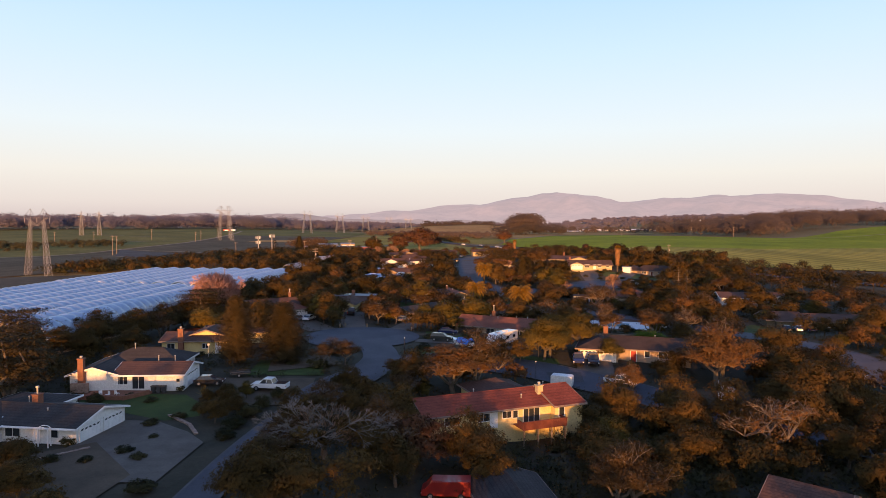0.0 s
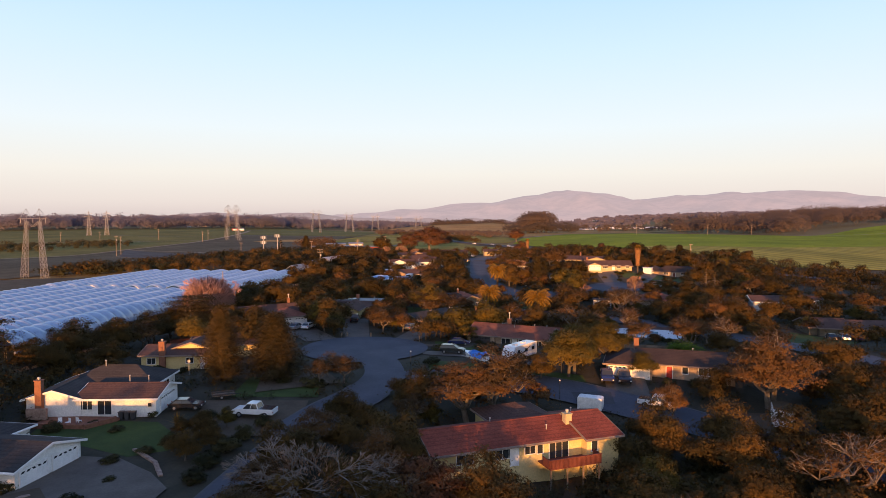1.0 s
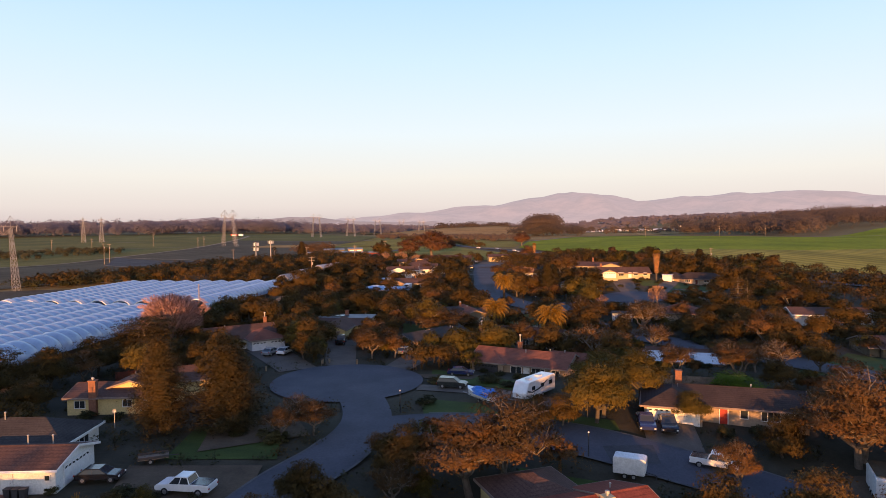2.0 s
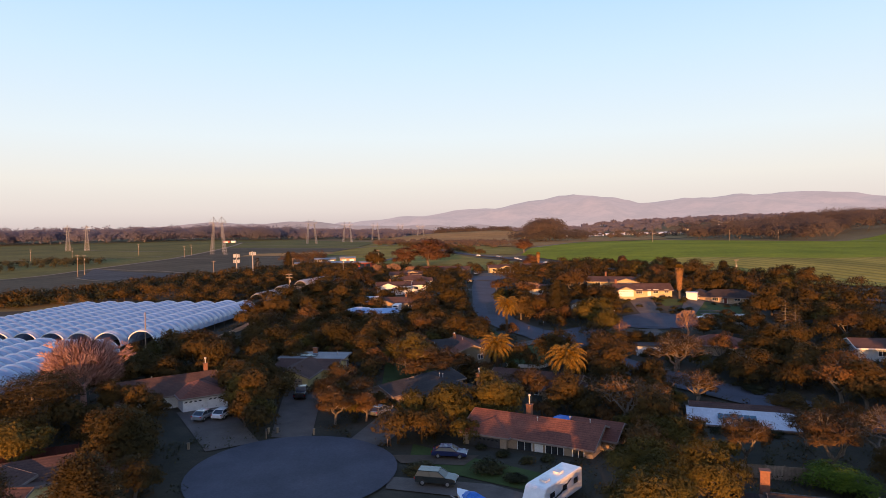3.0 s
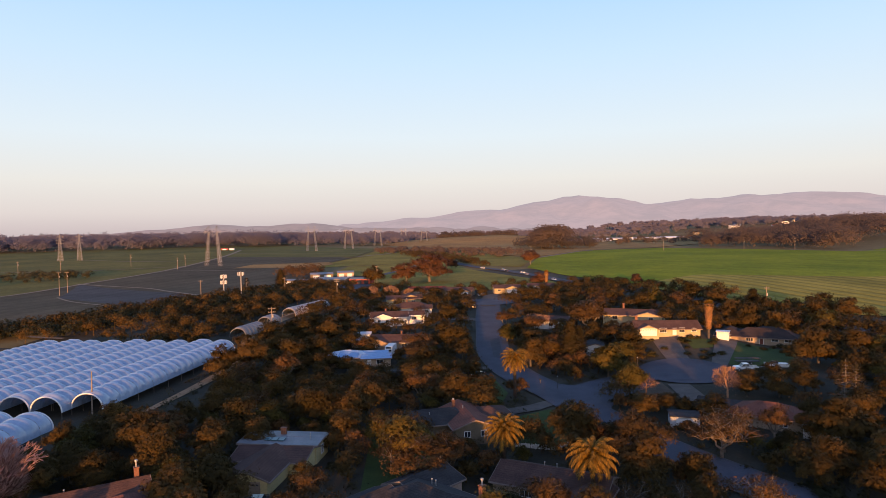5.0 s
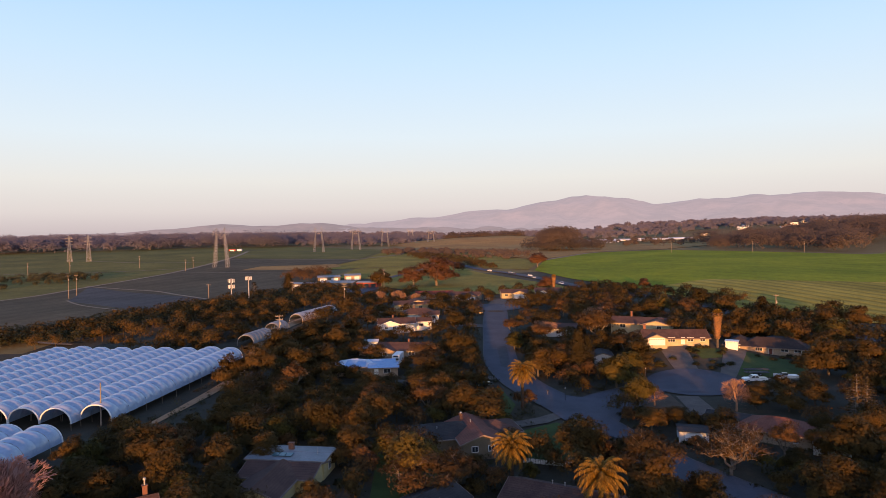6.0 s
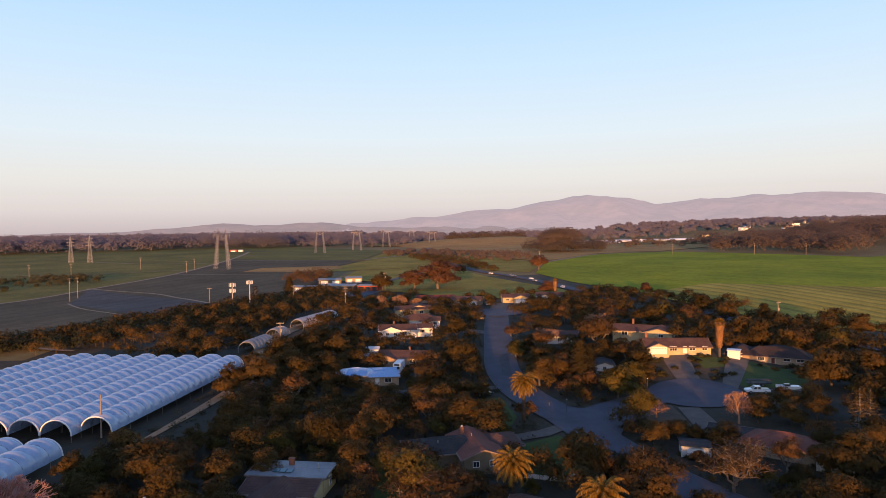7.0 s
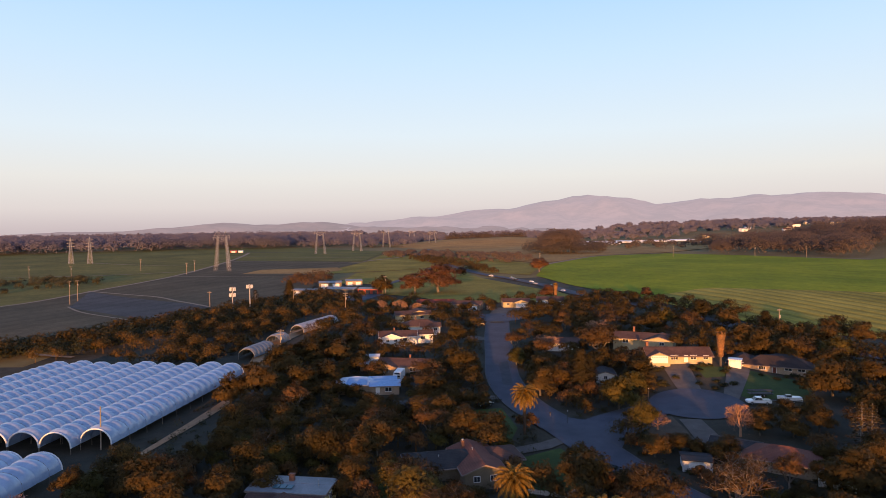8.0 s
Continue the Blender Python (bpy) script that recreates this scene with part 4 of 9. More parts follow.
def add_chimney(house, x, y, z0, z1, w=0.9, d=0.6, mat="brick", flue=0.5, turn=0):
    bm = bmesh.new()
    m = pose(x, y, 0, 0, 0, turn)
    box(bm, -w / 2, w / 2, -d / 2, d / 2, z0, z1, m)
    box(bm, -w / 2 - 0.08, w / 2 + 0.08, -d / 2 - 0.08, d / 2 + 0.08, z1, z1 + 0.12, m)
    ob = part("chimney", bm, mat, house)
    if flue:
        bm = bmesh.new()
        tube(bm, (x, y, z1 + 0.1), (x, y, z1 + flue), 0.11, 0.11, 8)
        tube(bm, (x, y, z1 + flue), (x, y, z1 + flue + 0.22), 0.24, 0.2, 8)
        part("flue", bm, "steel", ob, "metal flue with a cowl")


def house(name, words, x, y, turn, wings, wall, roof, windows=(), garages=(), doors=(), chimneys=(), vents=(), lift=0.0, trim="dull_trim", group=""):
    """A house of wings (cx, cy, turn, length, width, eaves, pitch, 'gable' or 'hip'[, own roof])."""
    thing = empty(name, pose(x, y, ground_z(x, y) + lift, 0, 0, turn), words, "house", group)
    for wing in wings:
        cx, cy, wt, L, W, h, pitch, kind = wing[:8]
        m = pose(cx, cy, 0, 0, 0, wt)
        gable = kind == "gable"
        bm = bmesh.new()
        wing_walls(bm, L, W, h, pitch, gable)
        part("wall", bm, wall, thing).matrix_local = m
        bm = bmesh.new()
        (gable_roof if gable else hip_roof)(bm, L, W, h, pitch)
        r = part("roof", bm, wing[8] if len(wing) > 8 else roof, thing)
        r.matrix_local = m
        for bm in fascia_boards(L, W, h, pitch, gable):
            part("fascia", bm, trim, r)
        bm = bmesh.new()
        top = h + (W / 2 * pitch + 0.12 if gable else (W / 2 + 0.55) * pitch)
        rx = L / 2 + 0.4 if gable else max(L / 2 - W / 2, 0.1)
        v = [bm.verts.new(p) for p in ((-rx, -0.2, top - 0.05), (rx, -0.2, top - 0.05), (rx, 0, top + 0.05), (-rx, 0, top + 0.05), (-rx, 0.2, top - 0.05), (rx, 0.2, top - 0.05))]
        bm.faces.new((v[0], v[1], v[2], v[3]))
        bm.faces.new((v[3], v[2], v[5], v[4]))
        part("ridge_cap", bm, wing[8] if len(wing) > 8 else roof, r)
        for s in (-1, 1):
            bm = bmesh.new()
            gy, gz = s * (W / 2 + 0.62), (h - 0.55 * pitch + 0.0 if gable else h - 0.1)
            box(bm, -L / 2 - 0.4, L / 2 + 0.4, gy - 0.05, gy + 0.05, gz - 0.1, gz + 0.02)
            part("gutter", bm, trim, r)
    for k, side, along, w, h, sill, *bars in windows:
        add_window(thing, side_frame(wings[k], side, along), w, h, sill, bars[0] if bars else 1)
    for k, side, along, w, *mat in garages:
        add_garage(thing, side_frame(wings[k], side, along), w, mat=mat[0] if mat else "trim")
    for k, side, along, *mat in doors:
        add_door(thing, side_frame(wings[k], side, along), mat=mat[0] if mat else "trim")
    for c in chimneys:
        add_chimney(thing, *c)
    for vx, vy, vz in vents:
        bm = bmesh.new()
        tube(bm, (vx, vy, vz - 0.6), (vx, vy, vz + 0.3), 0.07, 0.07, 6)
        tube(bm, (vx, vy, vz + 0.3), (vx, vy, vz + 0.42), 0.13, 0.1, 6)
        part("roof_vent", bm, "steel", thing)
    return thing


HOUSES = []          # footprints that trees keep clear of


def placed(ob, radius):
    HOUSES.append((ob.matrix_basis.translation.x, ob.matrix_basis.translation.y, radius))
    return ob


# white house with a brick chimney, and its neighbour with the double garage
white = placed(house("white_house", "white single-storey house with brown shingles and brick chimney", -48.9, 101.0, 3, [
    (3.3, 0, 0, 10.4, 7.6, 2.45, 0.27, "gable"), (-1.0, 6.8, 0, 13.0, 8.0, 2.7, 0.42, "hip", "roof_grey"), (-5.0, 2.6, 90, 12.9, 7.2, 2.45, 0.30, "gable", "roof_grey")], "white_wall", "roof_brown",
    windows=[(0, "f", -4.2, 1.9, 1.2, 0.9, 2), (0, "f", -1.6, 1.8, 2.0, 0.2, 1), (0, "f", 4.4, 0.5, 0.5, 1.2, 0), (1, "r", 0, 3.0, 1.1, 1.0, 2)],
    garages=[(0, "r", 0.2, 4.9)], doors=[(0, "f", 0.4)], chimneys=[(-6.6, -4.3, -0.5, 5.0, 0.85, 0.7, "brick", 0.25)], vents=[(3, 0.9, 4.0), (5.5, 1.2, 3.9), (-3, 6.5, 5.0)], trim="trim"), 11)
bm = bmesh.new()
box(bm, -7.9, -5.3, -5.2, -4.75, 0.0, 1.4)
part("stone_base", bm, "stone", white, "rubble stone foot of the chimney")
garage_house = placed(house("white_house", "white house with grey-brown shingles and double garage", -50.8, 80.9, -8, [
    (0, 0, 0, 15.0, 9.2, 2.45, 0.26, "gable"), (-7, 1.5, 90, 14, 9, 2.45, 0.28, "hip")], "white_wall", "roof_grey",
    windows=[(0, "f", -1, 2.0, 1.1, 1.0, 1), (0, "f", 4.6, 1.0, 1.0, 1.1, 0)], garages=[(0, "r", -2.2, 3.6), (0, "r", 2.2, 3.6)], doors=[(0, "f", 2.2)],
    chimneys=[(-2.0, 0.6, 2.0, 4.7, 0.9, 0.9, "brick", 0.9)], vents=[(1.2, -1.5, 3.3), (-4, 1.5, 3.8)], lift=-0.3, trim="trim"), 11)
bm = bmesh.new()
box(bm, -4.6, -3.4, -3.0, -1.8, 3.45, 3.62, pose(0, 0, 0, 14))
part("skylight", bm, "sheet_white", garage_house, "white domed skylight")
placed(house("yellow_house", "yellow house with brown shingles and orange brick chimney", -48.9, 127.5, 4, [
    (0.6, 0, 0, 13.5, 8, 2.6, 0.26, "gable"), (1.8, 1.3, 90, 6.2, 6.0, 3.35, 0.32, "gable"), (5.5, 9.0, 26, 13, 8, 2.5, 0.34, "gable")], "yellow_wall", "roof_brown",
    windows=[(0, "f", 1.6, 1.2, 0.9, 1.1, 1), (0, "f", -5.0, 1.4, 1.0, 1.0, 1)], doors=[(0, "f", 4.0)], chimneys=[(-2.4, -4.2, 0, 4.9, 1.0, 0.8, "brick", 0.3)]), 9)

# red-roofed house on the slope, with a deck on posts
red = placed(house("red_roofed_house", "long yellow house with weathered red roof and raised deck", 8.9, 90.2, 21.0, [
    (-3.2, 0.4, 0, 20.5, 8.6, 2.6, 0.29, "gable"), (7.5, 0.0, 0, 4.4, 10.2, 2.65, 0.28, "gable"), (2.0, 6.8, 90, 9, 8, 2.3, 0.36, "hip", "roof_brown")], "yellow_wall", "roof_red",
    windows=[(0, "f", 1.6, 1.3, 0.9, 1.2, 1), (0, "f", 2.9, 0.7, 1.0, 1.1, 0), (0, "f", 5.4, 2.5, 2.0, 0.15, 2), (0, "f", -1.5, 2.4, 1.0, 1.1, 2), (0, "f", -6.5, 2.0, 1.0, 1.1, 1), (1, "f", -1.2, 0.8, 1.3, 1.0, 0)],
    doors=[(0, "f", -0.4)], chimneys=[(4.8, -1.4, 2.0, 4.5, 0.85, 0.85, "cream_wall", 0.35)], vents=[(1.5, -2.2, 3.4), (-4, 2, 3.6), (7.4, 2.0, 3.7)], lift=2.2), 12)
bm = bmesh.new()
box(bm, -0.6, 6.1, -6.9, -3.95, 0.16, 0.3)
deck = part("deck", bm, "redwood", red, "red-stained timber deck")
for x0 in (-0.4, 1.7, 3.8, 5.9):
    bm = bmesh.new()
    box(bm, x0 - 0.08, x0 + 0.08, -6.8, -6.64, -4.2, 0.16)
    part("post", bm, "wood", deck)
bm = bmesh.new()
for k in range(40):
    x0 = -0.55 + k * 6.6 / 39
    box(bm, x0 - 0.06, x0 + 0.06, -6.89, -6.83, 0.32, 1.25)
part("balustrade", bm, "redwood", deck)
bm = bmesh.new()
box(bm, -0.65, 6.15, -6.94, -6.76, 1.25, 1.32)
for s in (-0.6, 6.1):
    box(bm, s - 0.05, s + 0.05, -6.75, -5.2, 0.3, 1.25)
part("handrail", bm, "redwood", deck)

# round the turning circle
# the garage hip takes the rust shingles as sunlight on a brown roof
placed(house("brown_roofed_house", "white house with dull red-brown shingles and two garage doors", -47.6, 171.4, 35, [
    (0, 0, 0, 16, 9, 2.6, 0.45, "gable"), (4.5, -4.5, 90, 8, 7.0, 2.6, 0.42, "hip", "roof_rust")], "white_wall", "roof_brown",
    garages=[(1, "l", -1.9, 2.9), (1, "l", 1.9, 2.9)], windows=[(0, "f", -6, 1.8, 1.1, 1.0), (1, "f", 0, 1.0, 1.0, 1.0)], chimneys=[(6.8, 0.8, 3, 5.9, 0.6, 0.6, "brick", 0.9)], vents=[(-2, 1, 4.4)], lift=-0.3), 10)
flat = placed(house("yellow_gabled_house", "olive-yellow house with garage gable and grey flat rear roof", -25.8, 194.5, -6, [
    (-1.5, -8.6, 90, 11.4, 7.0, 2.6, 0.38, "gable"), (-1.9, 2.2, 0, 13.4, 6.0, 3.3, 0.07, "gable", "roof_metal"), (-1.4, -2.6, 0, 12.0, 7.4, 2.5, 0.26, "gable")], "yellow_wall", "roof_brown",
    garages=[(0, "l", 0, 4.6, "tan_wall")], windows=[(0, "r", 3, 1.2, 1.0, 1.1), (1, "r", 0, 1.0, 1.4, 1.0)], chimneys=[(-2.5, 3.6, 3, 4.6, 0.9, 0.6, "brick", 0)], vents=[(3, 1.5, 3.7), (2.5, 3.0, 3.7)], lift=-0.2), 10)
for sx in (-4.6, -3.4, -2.2):
    bm = bmesh.new()
    box(bm, sx, sx + 1.05, 0.2, 1.5, 3.56, 3.66, pose(0, 0, 0, 4))
    part("skylight", bm, "solar", flat, "dark glazed skylight")
placed(house("grey_roofed_house", "faded pink house with grey hipped roof and garage", -1.0, 175.0, -42, [
    (0, 0, 0, 15.5, 10, 2.6, 0.38, "hip"), (-6.0, 4.5, 90, 9, 7.0, 2.6, 0.36, "gable"), (-6.5, -5.0, 90, 6, 6.5, 2.5, 0.36, "gable", "roof_grey")], "pink_wall", "roof_grey",
    garages=[(2, "l", 0, 4.4, "pink_wall")], windows=[(1, "l", 0.5, 2.4, 0.8, 1.2, 3), (0, "f", 2, 1.6, 1.1, 1.0)], doors=[(0, "f", -2)], chimneys=[(6.5, 3.2, 2.0, 5.6, 0.7, 0.7, "brick", 0.8)], vents=[(-1, 2, 4.4), (-1.8, 2, 4.4)], lift=-0.1), 11)
# the dark metal garage door stands in for the shade inside an open garage
placed(house("long_brown_house", "long tan house with rust-brown roof and window bays", 14.7, 153.0, -28, [
    (-1.5, 0, 0, 18.5, 9.0, 2.6, 0.38, "gable"), (-7.2, -0.7, 90, 9.0, 6.6, 2.6, 0.36, "hip", "roof_rust"), (6.2, 3.5, 0, 6.5, 7, 2.6, 0.36, "gable")], "tan_wall", "roof_rust",
    windows=[(0, "f", 0, 2.0, 1.2, 0.9, 1), (0, "f", 4.2, 2.4, 1.2, 0.9, 2), (0, "f", 7.4, 1.4, 1.2, 0.9), (1, "r", -1, 1.6, 1.1, 1.0)], garages=[(1, "l", 0, 4.4, "dark_metal")], doors=[(0, "f", 2)],
    chimneys=[(-3.2, 1.6, 2.5, 5.4, 0.75, 0.7, "brick", 1.3)], vents=[(3, 1, 4.3), (6, 0.5, 4.4), (-1, -1, 4.2)], lift=-0.7), 12)
placed(house("red_door_house", "long tan house with brown roof and red front door", 36.8, 125.0, -17, [
    (3.5, 0, 0, 15.5, 8.6, 2.5, 0.36, "gable"), (-5.5, -1.6, 90, 9.5, 7.4, 2.5, 0.40, "hip")], "tan_wall", "roof_dark",
    garages=[(1, "l", -1.8, 2.9), (1, "l", 1.8, 2.9)], doors=[(0, "f", -2.5, "red_paint")], windows=[(0, "f", 0.0, 0.9, 1.1, 1.0, 0), (0, "f", 3.2, 2.2, 1.2, 0.9, 2), (0, "f", 6, 1.4, 1.1, 1.0)],
    chimneys=[(-4.5, 2.6, 2, 5.4, 0.9, 0.7, "brick", 0)], vents=[(5, 1, 4.0)], lift=-0.5), 12)
wr = placed(house("white_roofed_house", "house with white coated front slope and dark ridge", 46.8, 165.5, -18, [
    (0, 0, 0, 15, 9.5, 2.3, 0.20, "gable", "roof_white"), (0.5, 3.4, 0, 15, 5.5, 2.7, 0.26, "gable", "roof_brown")], "tan_wall", "roof_white",
    windows=[(0, "f", -4, 2.0, 1.1, 1.0), (0, "f", 4, 2.0, 1.1, 1.0)], vents=[(-7, -2, 3.3)], lift=-1.6), 11)
for k in range(6):
    bm = bmesh.new()
    box(bm, -3.4 + k * 0.92, -2.55 + k * 0.92, -3.1, -1.5, 3.30, 3.36, pose(0, 0, 0.35, 12.4))
    part("solar_panel", bm, "solar", wr, "dark solar collector")
placed(house("rust_roofed_house", "tan cottage with faded orange-red roof and white windows", -0.5, 213.5, 14, [
    (-1.5, 0.5, 0, 15, 9, 2.5, 0.36, "hip", "roof_grey"), (4.4, -1.2, 90, 14, 7.8, 2.7, 0.36, "gable", "roof_rust"), (9.6, 1.5, 0, 8, 8, 2.4, 0.3, "hip", "roof_brown")], "olive_wall", "roof_rust",
    windows=[(1, "l", -1.6, 1.1, 1.0, 1.0), (1, "l", 1.6, 1.1, 1.0, 1.0), (2, "f", 1, 1.2, 1.1, 1.0), (1, "r", 1.0, 1.4, 1.0, 1.0)], chimneys=[(2.8, 3.2, 2.5, 4.9, 0.6, 0.6, "brick", 0.2)], vents=[(4, 0, 4.2), (-3, -1.2, 3.7)]), 10)
placed(house("palm_house", "brown-roofed house with white gable under tall palms", 17.5, 186.0, -26, [
    (0, 0, 0, 17, 9, 2.6, 0.36, "gable"), (6.2, -3.5, 90, 8, 5.5, 2.6, 0.42, "gable")], "tan_wall", "roof_brown",
    windows=[(1, "l", 0.2, 1.6, 1.5, 0.7, 1), (0, "f", -3, 2.0, 1.1, 1.0, 2), (0, "f", 1, 1.4, 1.1, 1.0)], vents=[(-2, 1, 4.2), (0, 1, 4.2)], lift=-0.9), 10)

# farther houses along the street
tarp = placed(house("tarp_covered_house", "low house with pale blue sheeting over its roof", -26.3, 271.0, 6, [
    (-3.6, 1.0, 0, 11, 9, 2.4, 0.30, "hip", "pale_tarp"), (4.8, -1.6, 0, 8.0, 7.0, 2.4, 0.14, "gable", "faded_tarp"), (4.0, 3.6, 0, 7.5, 5.0, 2.5, 0.16, "gable", "faded_tarp")], "tan_wall", "pale_tarp",
    windows=[(1, "f", 1, 1.8, 1.1, 0.9), (0, "f", -2, 1.6, 1.0, 1.0)], doors=[(1, "f", -2)]), 9)
bm = bmesh.new()
v = [bm.verts.new(p) for p in ((-6.5, -4.1, 2.4), (-0.3, -4.1, 2.4), (-0.2, -0.2, 3.72), (-5.6, -0.4, 3.66), (-3.4, -2.2, 3.05))]
for f in ((0, 1, 4), (1, 2, 4), (2, 3, 4), (3, 0, 4)):
    bm.faces.new([v[i] for i in f])
for q in bm.verts:
    q.co.z += 0.16
part("tarpaulin", bm, "faded_tarp", tarp, "faded blue tarpaulin")
placed(house("brown_house", "brown-roofed tan bungalow beside the sheeted house", -18.5, 293.0, -8, [
    (0, 0, 0, 15, 8.5, 2.5, 0.36, "gable"), (-4, -3, 90, 7, 6, 2.5, 0.36, "gable"), (-11, 1, 0, 6, 6, 2.2, 0.08, "gable", "roof_metal")], "tan_wall", "roof_brown",
    windows=[(1, "l", 0, 1.4, 1.0, 1.0), (0, "f", 4, 1.8, 1.0, 1.0)], chimneys=[(2, 1, 3, 5.0, 0.5, 0.5, "brick", 0)]), 9)
placed(house("white_double_house", "white house with brown roof and front gable", -23.0, 334.0, 8, [
    (-2, 0, 0, 14, 8.5, 2.9, 0.36, "gable"), (-4.5, -2.5, 90, 6.5, 7.0, 2.9, 0.36, "gable"), (7.5, 2.2, 0, 8, 7, 3.0, 0.30, "gable")], "white_wall", "roof_brown",
    windows=[(1, "l", -1.5, 1.0, 0.9, 1.2), (1, "l", 1.5, 1.0, 0.9, 1.2), (2, "f", 0, 1.6, 1.0, 1.2, 2), (0, "f", 2.5, 1.6, 1.0, 1.2)], chimneys=[(-3.4, 0.8, 3.5, 5.4, 0.5, 0.5, "brick", 0)], lift=0.5, trim="trim"), 10)
placed(house("white_house_behind", "white house with brown hipped roof behind its neighbour", -18.0, 355.0, 6, [
    (0, 0, 0, 15, 9, 3.0, 0.38, "hip"), (4, -3, 0, 8, 6, 2.8, 0.34, "gable")], "white_wall", "roof_brown",
    windows=[(1, "f", -1.5, 1.4, 1.0, 1.1), (1, "f", 2, 1.4, 1.0, 1.1)], chimneys=[(-2, 0, 3.5, 5.8, 0.5, 0.5, "brick", 0.6)], lift=0.6), 9)
placed(house("cream_house", "cream house with pale roof among bare trees", -24.0, 385.0, 10, [
    (0, 0, 0, 16, 8, 3.0, 0.3, "gable"), (3, 3, 90, 10, 6, 3.6, 0.3, "gable")], "cream_wall", "roof_brown", windows=[(0, "f", -4, 1.6, 1.0, 1.1), (0, "f", 4, 1.6, 1.0, 1.1)], lift=0.4), 9)
placed(house("olive_house", "olive-green house with dark roof by the street's end", 1.5, 424.0, -12, [
    (0, 0, 0, 15, 8, 2.8, 0.34, "gable"), (4, -4, 90, 7, 6, 2.6, 0.34, "gable")], "tan_wall", "roof_brown", windows=[(0, "f", -3, 1.6, 1.0, 1.1)], garages=[(1, "l", 0, 4.4)], lift=0.2), 9)
placed(house("red_roofed_bungalow", "long low bungalow with dull red roof", -16.0, 436.0, 4, [
    (0, 0, 0, 20, 8, 2.6, 0.3, "gable", "roof_red")], "tan_wall", "roof_red", windows=[(0, "f", -4, 1.6, 1.0, 1.1), (0, "f", 4, 1.6, 1.0, 1.1)]), 9)
placed(house("sunlit_garage_house", "cream house with bright garage door at the street's end", 27.0, 432.0, 4, [
    (0, 0, 0, 14, 8, 2.8, 0.34, "gable"), (2, -3.5, 90, 7, 7, 2.8, 0.34, "gable")], "cream_wall", "roof_brown", garages=[(1, "l", 0, 5.0)], windows=[(0, "f", -4.5, 1.6, 1.0, 1.1)], lift=0.3), 9)
placed(house("white_garage_house", "pale house with white garage at the street's end", 46.0, 437.0, -4, [
    (0, 0, 0, 14, 9, 2.8, 0.34, "gable"), (-3.0, -3.5, 90, 6, 5, 2.8, 0.34, "gable")], "white_wall", "roof_brown", garages=[(1, "l", 0, 3.6)], windows=[(0, "f", 3.5, 1.6, 1.0, 1.1)], lift=0.2), 9)
placed(house("cream_ranch_house", "cream ranch house with brown roof and lit garage", 66.3, 288.5, -2, [
    (0, 0, 0, 19.0, 8.4, 1.95, 0.44, "gable"), (-6.4, -2.4, 90, 6.5, 6.4, 1.95, 0.40, "gable")], "cream_wall", "roof_brown",
    garages=[(1, "l", 0, 4.8)], windows=[(0, "f", -1.6, 2.0, 1.3, 0.8, 2), (0, "f", 4.0, 1.6, 1.2, 0.9), (0, "f", 7.6, 1.4, 1.0, 1.0)], doors=[(0, "f", 1.8)], chimneys=[(-8.4, 1.4, 2.5, 5.2, 0.8, 0.7, "brick", 0)], lift=-0.2), 11)
placed(house("cream_gabled_house", "cream house with broad lit gable behind the ranch", 62.0, 310.0, -24, [
    (0, 0, 0, 18, 9.5, 2.6, 0.30, "gable"), (6.0, -2.0, 90, 9, 9.0, 2.6, 0.30, "gable")], "cream_wall", "roof_brown",
    windows=[(1, "l", -1, 1.4, 1.0, 1.2), (0, "f", -5, 1.8, 1.1, 1.1)], chimneys=[(-3, 0.6, 3.5, 5.8, 0.6, 0.6, "brick", 0)], lift=0.8), 11)
placed(house("tan_ranch_house", "tan ranch house with brown hipped roof and garage", 93.5, 284.5, -26, [
    (1.5, 0, 0, 18, 8.5, 2.0, 0.48, "hip"), (-8.0, 1.6, 90, 11, 8, 2.0, 0.46, "hip"), (3, 6, 0, 13, 9, 2.1, 0.36, "hip", "roof_grey")], "tan_wall", "roof_dark",
    garages=[(1, "l", 0.6, 4.6)], windows=[(0, "f", -4.0, 1.8, 1.3, 0.8, 2), (0, "f", 2.8, 1.8, 1.1, 1.0, 1), (0, "f", 6.2, 1.8, 1.1, 1.0, 1)], doors=[(0, "f", -0.8, "redwood")], lift=-0.2), 12)
placed(house("rust_hipped_house", "small white house with rust-brown hipped roof", 64.6, 217.5, -30, [
    (0, 0, 0, 13, 9, 2.5, 0.38, "hip", "roof_rust"), (-9, 3.0, 0, 9, 7, 2.3, 0.25, "gable", "roof_grey")], "tan_wall", "roof_rust", windows=[(0, "f", 3, 1.4, 1.0, 1.0), (0, "r", 0, 1.4, 1.0, 1.0)], garages=[(1, "f", 0, 4.2, "blue_wall")], lift=-0.4), 10)
placed(house("pale_blue_house", "pale blue house with low brown roof", 101.5, 210.0, -10, [
    (0, 0, 0, 20, 9, 2.8, 0.3, "gable"), (7, -3.5, 90, 7, 6, 2.8, 0.3, "gable")], "blue_wall", "roof_brown", windows=[(0, "f", -5, 1.6, 1.1, 1.0), (0, "f", -1, 1.6, 1.1, 1.0), (0, "f", 2.5, 1.6, 1.1, 1.0), (1, "l", 0, 1.2, 1.0, 1.1)], lift=0.1, trim="trim"), 11)
